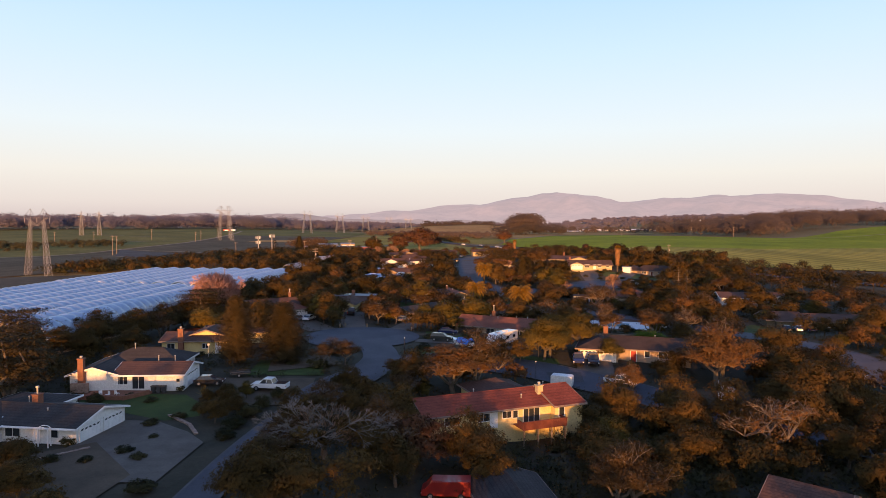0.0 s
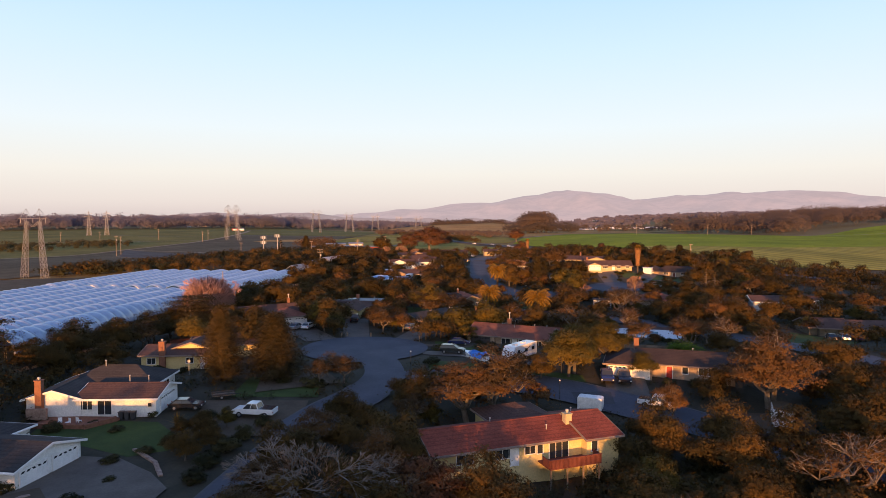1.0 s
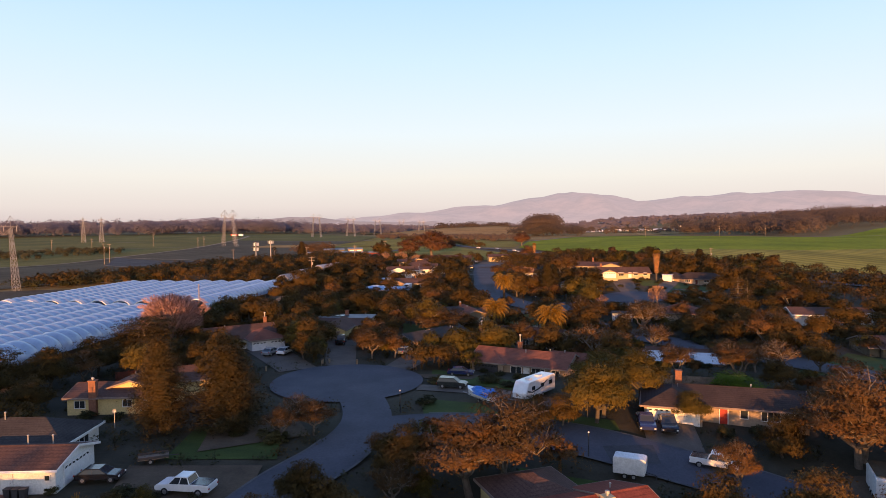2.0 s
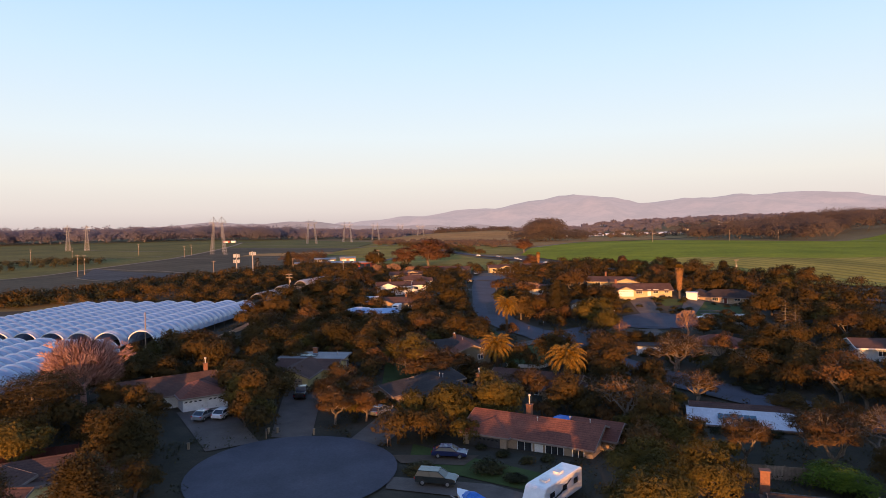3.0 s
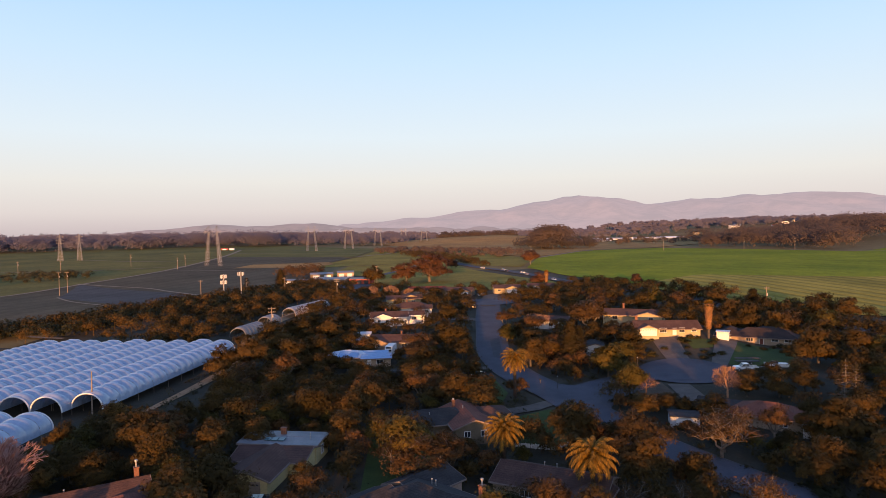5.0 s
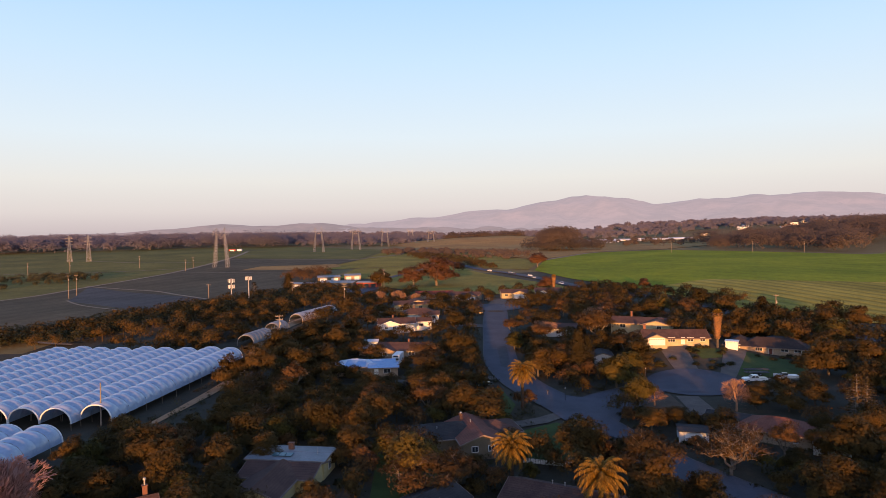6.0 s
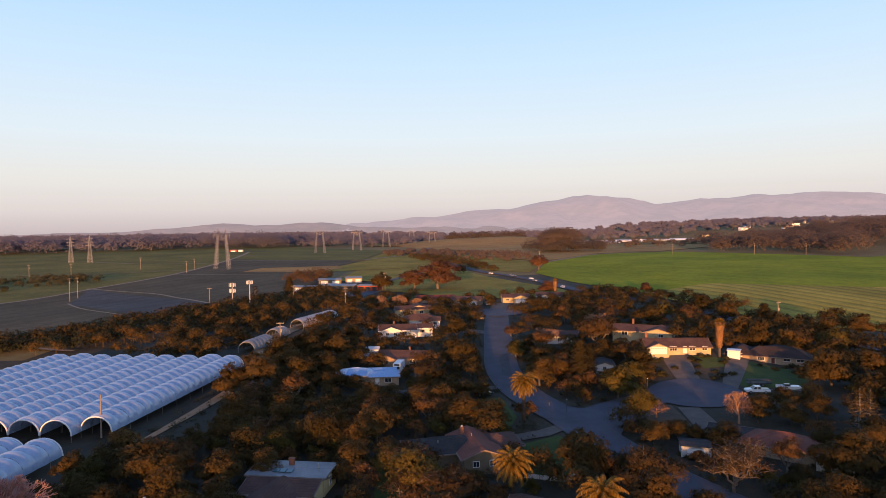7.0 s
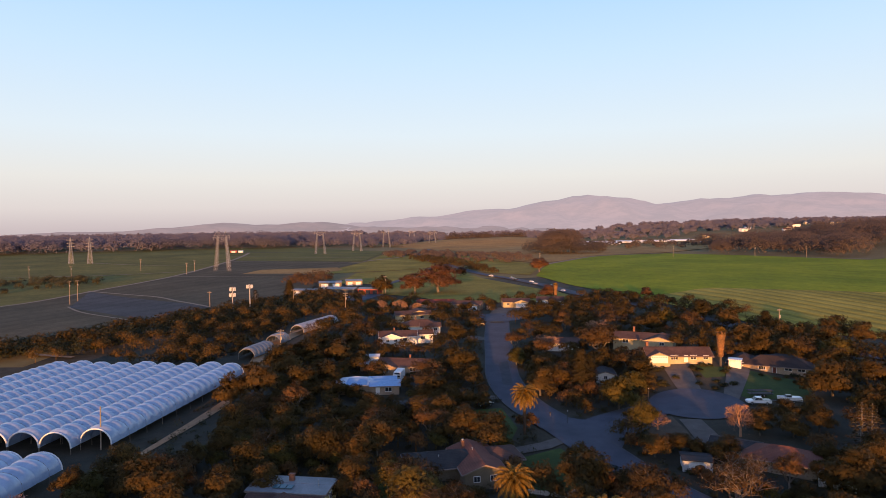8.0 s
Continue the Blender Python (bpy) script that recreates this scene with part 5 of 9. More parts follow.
# its dark metal door takes the place of the shaded hollow of the carport
placed(house("carport_house", "wide brown house with low roof and carport", 99.5, 170.0, -10, [
    (0, 0, 0, 21, 9, 2.5, 0.30, "gable"), (-8, 1.5, 0, 9, 10, 2.5, 0.30, "gable"), (10.5, -3.0, 90, 7, 6, 2.6, 0.36, "gable")], "olive_wall", "roof_brown", windows=[(0, "f", 3, 1.6, 1.1, 1.0), (0, "f", 6, 1.6, 1.1, 1.0)], garages=[(1, "f", 0, 5.0, "dark_metal")], lift=-0.5), 12)
placed(house("slope_house", "brown-roofed house with pale wall on the slope", 38.0, 64.5, -42, [
    (0, 0, 0, 7.0, 6.4, 2.4, 0.36, "gable", "roof_brown")], "blue_wall", "roof_rust", windows=[(0, "l", 0, 1.4, 1.0, 1.0)], lift=-0.5), 8)
placed(house("dark_roofed_cottage", "low cottage with dark brown roof on the slope", 25.5, 58.0, -12, [
    (0, 0, 0, 8, 6.5, 2.2, 0.36, "gable", "roof_brown")], "tan_wall", "roof_brown", windows=[(0, "f", 0, 1.4, 1.0, 0.9)], lift=-0.4), 7)
placed(house("grey_shingled_house", "low house with grey shingled gable roof", 7.6, 64.0, 10, [
    (0, 0, 90, 12, 7.4, 2.0, 0.34, "gable", "roof_grey")], "tan_wall", "roof_grey", windows=[(0, "l", 0, 1.4, 1.0, 0.8)], lift=-0.3), 9)
placed(house("garden_shed_house", "white cottage with grey roof among dark trees", 42.5, 279.0, -6, [
    (0, 0, 90, 7, 5.0, 2.5, 0.3, "gable", "roof_grey")], "white_wall", "roof_grey", windows=[(0, "l", 0, 0.9, 0.9, 1.1)]), 5)
placed(house("pale_cottage", "pale cottage glimpsed between bare trees", 36.0, 322.0, -14, [(0, 0, 0, 12, 8, 2.8, 0.3, "gable", "roof_brown")], "white_wall", "roof_brown", windows=[(0, "f", 0, 1.4, 1.0, 1.0)], lift=0.2), 7)
placed(house("hidden_grey_house", "low grey-roofed house deep among oaks", -13.5, 249.0, 4, [(0, 0, 0, 12, 7, 2.4, 0.12, "gable", "roof_grey"), (7.5, 1, 0, 6, 7, 2.4, 0.3, "gable", "roof_brown")], "tan_wall", "roof_grey", windows=[(0, "f", 0, 1.4, 1.0, 1.0)]), 8)


# farm buildings by the fields
def shed(name, words, x, y, turn, L, W, h, pitch, wall, roof, doors=2):
    thing = placed(empty(name, pose(x, y, ground_z(x, y), 0, 0, turn), words, "shed"), max(L, W) / 2 + 1)
    bm = bmesh.new()
    wing_walls(bm, L, W, h, pitch, True)
    part("wall", bm, wall, thing)
    bm = bmesh.new()
    gable_roof(bm, L, W, h, pitch, 0.3, 0.12, 0.25)
    part("roof", bm, roof, thing)
    for k in range(doors):
        x0 = -L / 2 + L * (k + 0.5) / doors
        bm = bmesh.new()
        box(bm, x0 - L / doors * 0.3, x0 + L / doors * 0.3, -W / 2 - 0.06, -W / 2 - 0.004, 0, h * 0.8)
        part("door", bm, "dark_metal" if doors > 2 else "trim", thing)
    return thing


shed("farm_shed", "long grey metal-roofed farm shed", -82, 508, -14, 22, 12, 3.2, 0.16, "olive_wall", "roof_metal", 4)
shed("farm_shed", "red metal shed with sheet roof", -63, 505, -10, 14, 9, 3.2, 0.15, "shipping_red", "roof_metal", 3)
shed("farm_shed", "white sheet-metal farm building", -99, 548, 14, 16, 10, 3.4, 0.2, "olive_wall", "roof_metal", 2)
shed("farm_shed", "tan sheet-metal farm building", -84, 560, 14, 12, 10, 3.4, 0.2, "tan_wall", "roof_metal", 2)
shed("farm_shed", "tan metal farm shed beside the track", -104, 499, -6, 16, 8, 3.4, 0.18, "tan_wall", "roof_metal", 2)
shed("garden_shed", "small white garden shed beside the brown house", -30.0, 303, 4, 4.5, 3.5, 2.6, 0.3, "sheet_white", "roof_white", 1)
shed("garden_shed", "white slatted patio shed behind the rust roof", 70.5, 209.0, -30, 6.0, 4.2, 2.2, 0.06, "white_wall", "sheet_white", 2)
shed("garden_shed", "pale shed with lean roof below the hidden road", 47.5, 216.5, -12, 5.5, 4.5, 2.2, 0.1, "blue_wall", "roof_grey", 1)
shed("garden_shed", "narrow white storage unit beside the garage", 82.3, 283.6, -26, 3.4, 3.0, 2.3, 0.06, "sheet_white", "sheet_white", 1)
shed("garden_shed", "blue-topped garden shed behind the long house", 18.5, 157.0, -33, 4.2, 3.2, 2.3, 0.1, "white_wall", "tarp", 1)


# ---- trees ----
def leaf_clumps(rng, centres, normals, size, jitter=0.5):
    """Ragged three-cornered leaf clumps at the centres, facing about along the normals; returns corners and shading normals."""
    n = len(centres)
    base = normals / (np.linalg.norm(normals, axis=1, keepdims=True) + 1e-9)
    d = base + jitter * rng.normal(size=(n, 3))
    d /= np.linalg.norm(d, axis=1, keepdims=True) + 1e-9
    u = np.cross(d, rng.normal(size=(n, 3)))
    u /= np.linalg.norm(u, axis=1, keepdims=True) + 1e-9
    w = np.cross(d, u)
    s = size * rng.uniform(0.55, 1.35, (n, 1)) * 0.72
    k = rng.uniform(0.6, 1.0, (n, 1))
    corners = np.stack([centres + u * s, centres - u * s * 0.55 + w * s * k, centres - u * s * 0.5 - w * s * k], 1)
    shade = base + 0.28 * d
    return corners, shade / np.linalg.norm(shade, axis=1, keepdims=True)


def limb(bm, rng, a, b, r0, r1, bend, sides=5, parts=4):
    """A crooked tapering limb from a to b."""
    a, b = Vector(a), Vector(b)
    pts = [a]
    for k in range(1, parts):
        u = k / parts
        p = a.lerp(b, u)
        p.z += bend * math.sin(math.pi * u) * (b - a).length * 0.12
        p += Vector(rng.normal(size=3)) * (b - a).length * 0.045
        pts.append(p)
    pts.append(b)
    for k in range(parts):
        ra, rb = r0 + (r1 - r0) * k / parts, r0 + (r1 - r0) * (k + 1) / parts
        tube(bm, pts[k], pts[k + 1], ra, rb, sides, False)
    return pts


def crown_tree(seed, lobes, per_lobe, leaf, spread=1.0, open_crown=0.0, twigs=0, stems=3):
    """Trunk bmesh and crown of a spreading broadleaf tree, about 8 m high and 9 m across: boughs of uneven size, each a bunch of leafy lobes."""
    rng = np.random.default_rng(seed)
    bm = bmesh.new()
    R = 4.5
    fork = Vector((rng.normal() * 0.25, rng.normal() * 0.25, 1.2 + 0.8 * rng.random()))
    tube(bm, (0, 0, -0.5), fork, 0.30, 0.24, 7, False)
    boughs = [(np.array([0.5 * rng.normal(), 0.5 * rng.normal(), 5.2 + 0.5 * rng.random()]), R * rng.uniform(0.50, 0.62))]
    count = 5 + stems
    for k in range(count):
        a = 2 * math.pi * (k + 0.7 * rng.random()) / count
        out, b = R * rng.uniform(0.30, 0.62), R * rng.uniform(0.36, 0.56)
        z = rng.uniform(3.2, 5.2) if open_crown else rng.uniform(2.2, 4.6)
        boughs.append((np.array([math.cos(a) * out * spread, math.sin(a) * out * spread, z]), b))
    flat = 0.52 if open_crown else 0.74
    heads = []
    for k in range(stems):
        a = 2 * math.pi * (k + 0.4 * rng.random()) / stems
        top = fork + Vector((math.cos(a) * R * 0.38, math.sin(a) * R * 0.38, 1.5 + 1.0 * rng.random()))
        limb(bm, rng, fork, top, 0.19, 0.12, -0.6, 5)
        heads.append(top)
    for c, b in boughs:
        head = min(heads, key=lambda h: (h - Vector(c)).length)
        limb(bm, rng, head, Vector(c) - Vector((0, 0, b * 0.3)), 0.11, 0.05, 0.5, 4, 3)
    clouds, norms = [], []
    weight = np.array([b * b for _, b in boughs])
    shares = np.maximum(2, np.round(lobes * weight / weight.sum())).astype(int)
    for (c, b), n_lobes in zip(boughs, shares):
        for _ in range(n_lobes):
            d = rng.normal(size=3)
            d[2] = abs(d[2]) * 0.9 - (0.18 if open_crown else 0.40)
            d /= np.linalg.norm(d)
            at = c + d * b * rng.uniform(0.55, 0.98) * np.array([1, 1, flat])
            lr = b * rng.uniform(0.22, 0.44) * (44 / max(lobes, 30)) ** 0.3
            if twigs:
                pts = limb(bm, rng, Vector(c) - Vector((0, 0, b * 0.3)), Vector(at), 0.06, 0.02, 0.6, 3, 2)
                for _ in range(twigs):
                    e = Vector(rng.normal(size=3))
                    e.z = abs(e.z) * 0.8
                    tube(bm, pts[-1 - int(rng.integers(0, 2))], Vector(at) + e.normalized() * lr * 1.1, 0.03, 0.010, 3, False)
            e = rng.normal(size=(per_lobe, 3))
            e[:, 2] = np.where(e[:, 2] < -0.5, -e[:, 2] * 0.6, e[:, 2])
            e /= np.linalg.norm(e, axis=1, keepdims=True)
            clouds.append(at + e * lr * rng.uniform(0.30, 1.35, (per_lobe, 1)) * np.array([1.1, 1.1, 0.8]))
            norms.append(e * 0.45 + d * 0.5 + 0.12 * (at - np.array([0, 0, 2.0])))
        # loose leaves over the bough close the gaps between its lobes
        n = int(n_lobes * per_lobe * (0.30 if open_crown else 0.80))
        e = rng.normal(size=(n, 3))
        e[:, 2] = np.where(e[:, 2] < -0.35, -e[:, 2], e[:, 2])
        e /= np.linalg.norm(e, axis=1, keepdims=True)
        wobble = 1 + 0.14 * np.sin(3 * e[:, :1] + 4 * e[:, 1:2] + seed) + 0.10 * np.sin(9 * e[:, 1:2] + 7 * e[:, 2:3] + b)
        clouds.append(c + e * b * wobble * rng.uniform(0.62, 1.04, (n, 1)) * np.array([1.04, 1.04, flat]))
        norms.append(e * 0.7 + 0.14 * (c - np.array([0, 0, 2.0])))
    return bm, leaf_clumps(rng, np.concatenate(clouds), np.concatenate(norms), leaf, 0.5)


def conifer_tree(seed, tiers, per, leaf, sparse=False):
    """A tall dense conifer, 12 m high and 6 m across."""
    rng = np.random.default_rng(seed)
    bm = bmesh.new()
    tube(bm, (0, 0, -0.5), (0, 0, 11.6), 0.34, 0.05, 7, False)
    clouds, norms = [], []
    for k in range(tiers):
        z = 1.0 + 10.6 * k / tiers
        reach = (3.1 * (1 - (z / 12.2) ** 1.9) * min(1.0, 0.7 + z / 9) + 0.2) * (0.85 + 0.3 * rng.random())
        for b in range(7 if not sparse else 5):
            a = 2 * math.pi * (b + rng.random()) / (7 if not sparse else 5)
            r = reach * (0.75 + 0.4 * rng.random())
            tip = Vector((math.cos(a) * r, math.sin(a) * r, z - 0.12 * r + 0.3 * rng.random()))
            if b % 2 == 0 or sparse:
                tube(bm, (0, 0, z), tip, 0.05, 0.015, 3, False)
            u = rng.uniform(0.35 if not sparse else 0.5, 1.05, (per, 1))
            p = np.array([0, 0, z]) * (1 - u) + np.array(tip) * u + rng.normal(size=(per, 3)) * np.array([0.34, 0.34, 0.28]) * (0.5 if sparse else 1)
            clouds.append(p)
            norms.append(np.tile([math.cos(a), math.sin(a), 0.9], (per, 1)))
    return bm, leaf_clumps(rng, np.concatenate(clouds), np.concatenate(norms), leaf, 0.7)


def layered_cypress(seed, leaf=0.36, low=3.2, step=1.05):
    """A wind-shaped cypress with flat layers of foliage on bare pale limbs, 13 m high."""
    rng = np.random.default_rng(seed)
    bm = bmesh.new()
    clouds, norms = [], []
    for s in range(4):
        a0 = 1.6 * s + rng.random()
        top = Vector((math.cos(a0) * 1.6, math.sin(a0) * 1.6, 9.5 + 3 * rng.random()))
        limb(bm, rng, (0, 0, -0.5), top, 0.4, 0.1, 0.2, 6, 6)
        for k in range(9):
            z = low + k * step + rng.normal() * 0.2
            a = a0 + rng.normal() * 1.1
            r = (1.9 + 3.2 * rng.random()) * (1.15 - z / 16)
            c = np.array([math.cos(a) * r + top.x * z / 12, math.sin(a) * r + top.y * z / 12, z + 0.6])
            limb(bm, rng, (top.x * z / 12, top.y * z / 12, z), Vector(c), 0.1, 0.03, 0.3, 4, 3)
            n = 260 if leaf > 0.3 else 420
            d = rng.normal(size=(n, 3)) * np.array([1.5, 1.5, 0.13])
            clouds.append(c + d)
            norms.append(np.tile([0, 0, 1.0], (n, 1)) + 0.3 * d)
    return bm, leaf_clumps(rng, np.concatenate(clouds), np.concatenate(norms), leaf, 0.6)


def bare_tree(seed, depth=6, up=0.75, start=7.5):
    """A leafless tree of fine upright twigs."""
    rng = np.random.default_rng(seed)
    bm = bmesh.new()

    def grow(p, d, length, r, level):
        q = p + d * length
        tube(bm, p, q, r, r * 0.7, 5 if level < 2 else 3, False)
        if level >= depth:
            return
        for _ in range(3 if level < depth - 1 else 4):
            e = (d + Vector(rng.normal(size=3)) * 0.42 + Vector((0, 0, (up - 0.5) * 0.5))).normalized()
            grow(q, e, length * (0.66 + 0.16 * rng.random()), max(r * 0.6, 0.02), level + 1)

    grow(Vector((0, 0, -0.4)), Vector((0, 0, 1)), 2.2, 0.28, 0)
    return bm


def date_palm(seed, trunk_h, fronds, reach):
    """A thick-trunked date palm with a full round head of arching fronds."""
    rng = np.random.default_rng(seed)
    bm = bmesh.new()
    for k in range(int(trunk_h / 0.4)):
        z = k * 0.4
        r = 0.33 + 0.04 * (k % 2) + 0.14 * (z / trunk_h) ** 4
        tube(bm, (0, 0, z - 0.5 if k == 0 else z), (0, 0, z + 0.4), r, r * 0.94, 9, False)
    quads, dead = [], []
    for f in range(fronds):
        a = f * 2.39996 + rng.normal() * 0.1
        u = (f + 0.5) / fronds
        lift = math.radians(88 - 100 * u)          # from upright to level; all arch over and hang
        length = reach * (0.92 + 0.22 * rng.random())
        pts, p, ang = [], np.array([0, 0, trunk_h + 0.2]), lift
        seg = 9
        for k in range(seg + 1):
            pts.append(p.copy())
            p = p + length / seg * np.array([math.cos(a) * math.cos(ang), math.sin(a) * math.cos(ang), math.sin(ang)])
            ang -= 0.10 + 0.26 * k / seg
        side = np.array([-math.sin(a), math.cos(a), 0])
        for k in range(1, seg):
            w = 0.40 * math.sin(math.pi * (0.10 + 0.84 * k / seg)) + 0.07
            d = pts[k + 1] - pts[k]
            for s in (-1, 1):
                for h in (0.0, 0.5):
                    o = pts[k] + d * h
                    tip = o + d * 0.7 + side * s * w + np.array([0, 0, -0.75 * w + 0.1 * rng.normal() * w])
                    th = d * 0.46
                    quads.append([o, o + th, tip + th * 0.5, tip])
    return bm, np.array(quads)


def fan_palm(seed, trunk_h=9.0):
    """A slender fan palm in a shaggy skirt of dead fronds."""
    rng = np.random.default_rng(seed)
    bm = bmesh.new()
    tube(bm, (0, 0, -0.5), (0, 0, trunk_h), 0.34, 0.26, 8, False)
    n = 1600
    z = rng.uniform(trunk_h * 0.3, trunk_h, n)
    a = rng.uniform(0, 2 * math.pi, n)
    r = 0.5 + 0.75 * (z / trunk_h) ** 2 * rng.uniform(0.6, 1.1, n)
    c = np.stack([np.cos(a) * r, np.sin(a) * r, z], 1)
    skirt = leaf_clumps(rng, c, np.stack([np.cos(a), np.sin(a), 0 * a - 0.2], 1), 0.5, 0.3)
    top = []
    for f in range(36):
        a = f * 2.39996
        e = math.radians(75 - 95 * f / 36)
        d = np.array([math.cos(a) * math.cos(e), math.sin(a) * math.cos(e), math.sin(e)])
        hub = np.array([0, 0, trunk_h]) + d * 0.8
        side = np.cross(d, [0, 0, 1.0])
        side /= np.linalg.norm(side) + 1e-9
        for k in range(7):
            b = math.radians(-66 + 22 * k)
            t = d * math.cos(b) + side * math.sin(b)
            w = np.cross(t, np.cross(d, side)) * 0.09
            tip = hub + t * 0.95 + np.array([0, 0, -0.12])
            top.append([hub - w * 0.3, hub + w * 0.3, tip + w, tip - w])
    return bm, skirt, np.array(top)


TREES = {}           # one built tree of each look; the rest are copies of it
PLANTED = []         # x, y, radius


def stand(look_name, build, x, y, turn, sx, sy, sz, sink=0.0):
    """Stands a tree, built on its first use and copied after that."""
    m = pose(x, y, ground_z(x, y) - sink, 0, 0, turn)
    if look_name not in TREES:
        ob = build()
        ob.matrix_basis = m @ Matrix.Diagonal((sx, sy, sz, 1))
        TREES[look_name] = (ob, (sx, sy, sz))
        return ob
    ob, s0 = TREES[look_name]
    made = copy_thing(ob, m)
    made.matrix_basis = m @ Matrix.Diagonal((sx, sy, sz, 1))
    return made


KINDS = {
    "oak": ("oak_tree", "dark olive live oak with a dense domed crown", "bark", "oak", 0, 0),
    "green": ("oak_tree", "yellow-green oak with a full rounded crown", "bark", "green_oak", 0, 0),
    "dry": ("oak_tree", "sparse brownish oak with pale twisting limbs", "pale_bark", "dry_oak", 1.0, 5),
    "gnarl": ("oak_tree", "gnarled grey oak with twisting bare limbs and few leaves", "pale_bark", "dry_oak", 1.0, 5),
    "russet": ("russet_tree", "broad russet tree with pale trunk", "pale_bark", "red_tree", 0, 1),
    "shrub": ("shrub", "rounded dark garden shrub", "bark", "shrub", 0, 0),
    "lime": ("shrub", "bright lime-green rounded shrub", "bark", "lime_shrub", 0, 0),
}
DETAIL = {"close": (56, 160, 0.22), "near": (50, 104, 0.29), "mid": (40, 76, 0.40), "far": (28, 60, 0.60)}


OPEN_YARDS = [(-40, -22, 101, 116), (5, 16.5, 121, 131), (-37, -30.5, 148, 157.5)]     # lawn, trailer and driveway without trees


def plant(kind, x, y, radius, height, detail=None, turn=None):
    name, words, bark, leaf_mat, sparse, twigs = KINDS[kind]
    if detail is None:
        detail = "far" if y < 54 else "near" if y < 152 else "mid" if y < 245 else "far"
    variant = random.randrange(4)

    def build():
        lobes, per, leaf = DETAIL[detail]
        if sparse:
            per, leaf = int(per * (1.15 if kind == "dry" else 0.28)), leaf * 0.72
        if kind in ("shrub", "lime"):
            lobes, per, leaf = (40, 110, 0.24) if kind == "lime" else (11, 62, 0.62)
        bm, quads = crown_tree(11 * variant + len(kind) + 7, lobes, per, leaf, 1.0, sparse, twigs if detail == "near" else min(twigs, 2), 3 + variant % 2)
        thing = tagged(new(name), words, "shrub" if name == "shrub" else "tree", "trees of the neighbourhood" if name != "shrub" else "garden shrubs")
        part("trunk", bm, bark, thing)
        link_mesh("crown", quads_mesh("crown", quads), leaf_mat, thing)
        return thing

    PLANTED.append((x, y, radius))
    s = radius / 4.6
    sink = 0.22 * height if kind in ("shrub", "lime") else 0.0
    turned = random.uniform(0, 360) if turn is None else turn
    sx, sy = s * random.uniform(0.92, 1.08), s * random.uniform(0.92, 1.08)
    if kind in ("oak", "green", "dry") and any(x0 < x < x1 and y0 < y < y1 for x0, x1, y0, y1 in OPEN_YARDS):
        return None
    return stand(f"{kind}-{detail}-{variant}", build, x, y, turned, sx, sy, height / 7.6, sink)


def listed(kind, rows):
    """Trees at known places; one that would stand in a street, a house or an earlier tree is left out."""
    for x, y, r, *h in rows:
        if any(math.hypot(x - px, y - py) < 0.45 * (r + pr) for px, py, pr in PLANTED) or any(far_from_line(line, x, y) < 4.2 + 0.1 * r for line in (MAIN, WEST, LANE, EAST, SPUR)):
            continue
        if any(math.hypot(x - hx, y - hy) < hr * 0.62 + 0.3 * r for hx, hy, hr in HOUSES) or any(math.hypot(x - bx, y - by) < br + 0.3 * r for bx, by, br in BULBS):
            continue
        plant(kind, x, y, r * 1.06, h[0] if h else r * (1.5 if kind == "gnarl" else 1.72))


listed("dry", [(29.6, 105.0, 3.2, 7.0), (-6.1, 231.2, 4.7, 7.8), (-9.2, 264.7, 4.9, 8.0)])
listed("oak", [(70.0, 238.0, 3.2, 5.0), (76.5, 240.0, 3.6, 5.6), (83.0, 242.5, 3.4, 5.6), (67.0, 232.5, 2.6, 4.0), (73.5, 231.0, 3.4, 5.4), (80.5, 234.0, 3.6, 5.8), (55.0, 221.0, 3.0, 4.6), (-33.0, 178.8, 3.8, 6.4), (-16.0, 242.5, 4.2, 6.8), (-9.0, 243.0, 4.0, 6.4), (-21.5, 244.5, 4.0, 6.6), (41.0, 221.5, 3.4, 5.2), (47.0, 224.5, 3.0, 4.2)])
listed("oak", [(36.0, 96.3, 4.0, 7.0), (42.0, 90.8, 4.3, 7.6), (49.0, 83.8, 4.5, 8.0), (56.0, 76.8, 4.5, 8.0), (52.5, 97.5, 4.2, 7.4), (63.0, 84.0, 4.6, 8.2), (33.0, 86.0, 3.6, 6.6)])
listed("oak", [(-70.0, 128.0, 4.2, 7.6), (-66.0, 136.5, 4.0, 7.2), (-63.5, 146.0, 4.0, 7.0), (-67.0, 118.0, 3.8, 6.6), (-72.5, 120.0, 3.6, 6.0)])
listed("green", [(8.6, 166.5, 4.6, 8.2), (2.5, 162.5, 3.8, 7.0)])
listed("dry", [(14.8, 174.0, 4.0, 7.4)])
listed("oak", [(20.5, 170.5, 3.6, 7.0), (-30.4, 83.7, 2.0, 3.6), (-33.0, 86.2, 1.4, 2.4), (-28.6, 87.2, 1.7, 2.9), (-31.6, 91.4, 1.8, 3.2)])
listed("green", [(-29.2, 93.6, 1.2, 2.8)])
listed("oak", [(-47.0, 161.5, 3.2, 5.8), (-43.8, 160.0, 2.4, 4.2)])
listed("oak", [(-33.4, 263.5, 3.4, 5.4), (-28.0, 261.0, 3.0, 4.4)])
listed("dry", [(33.0, 194.0, 6.4, 10.4)])
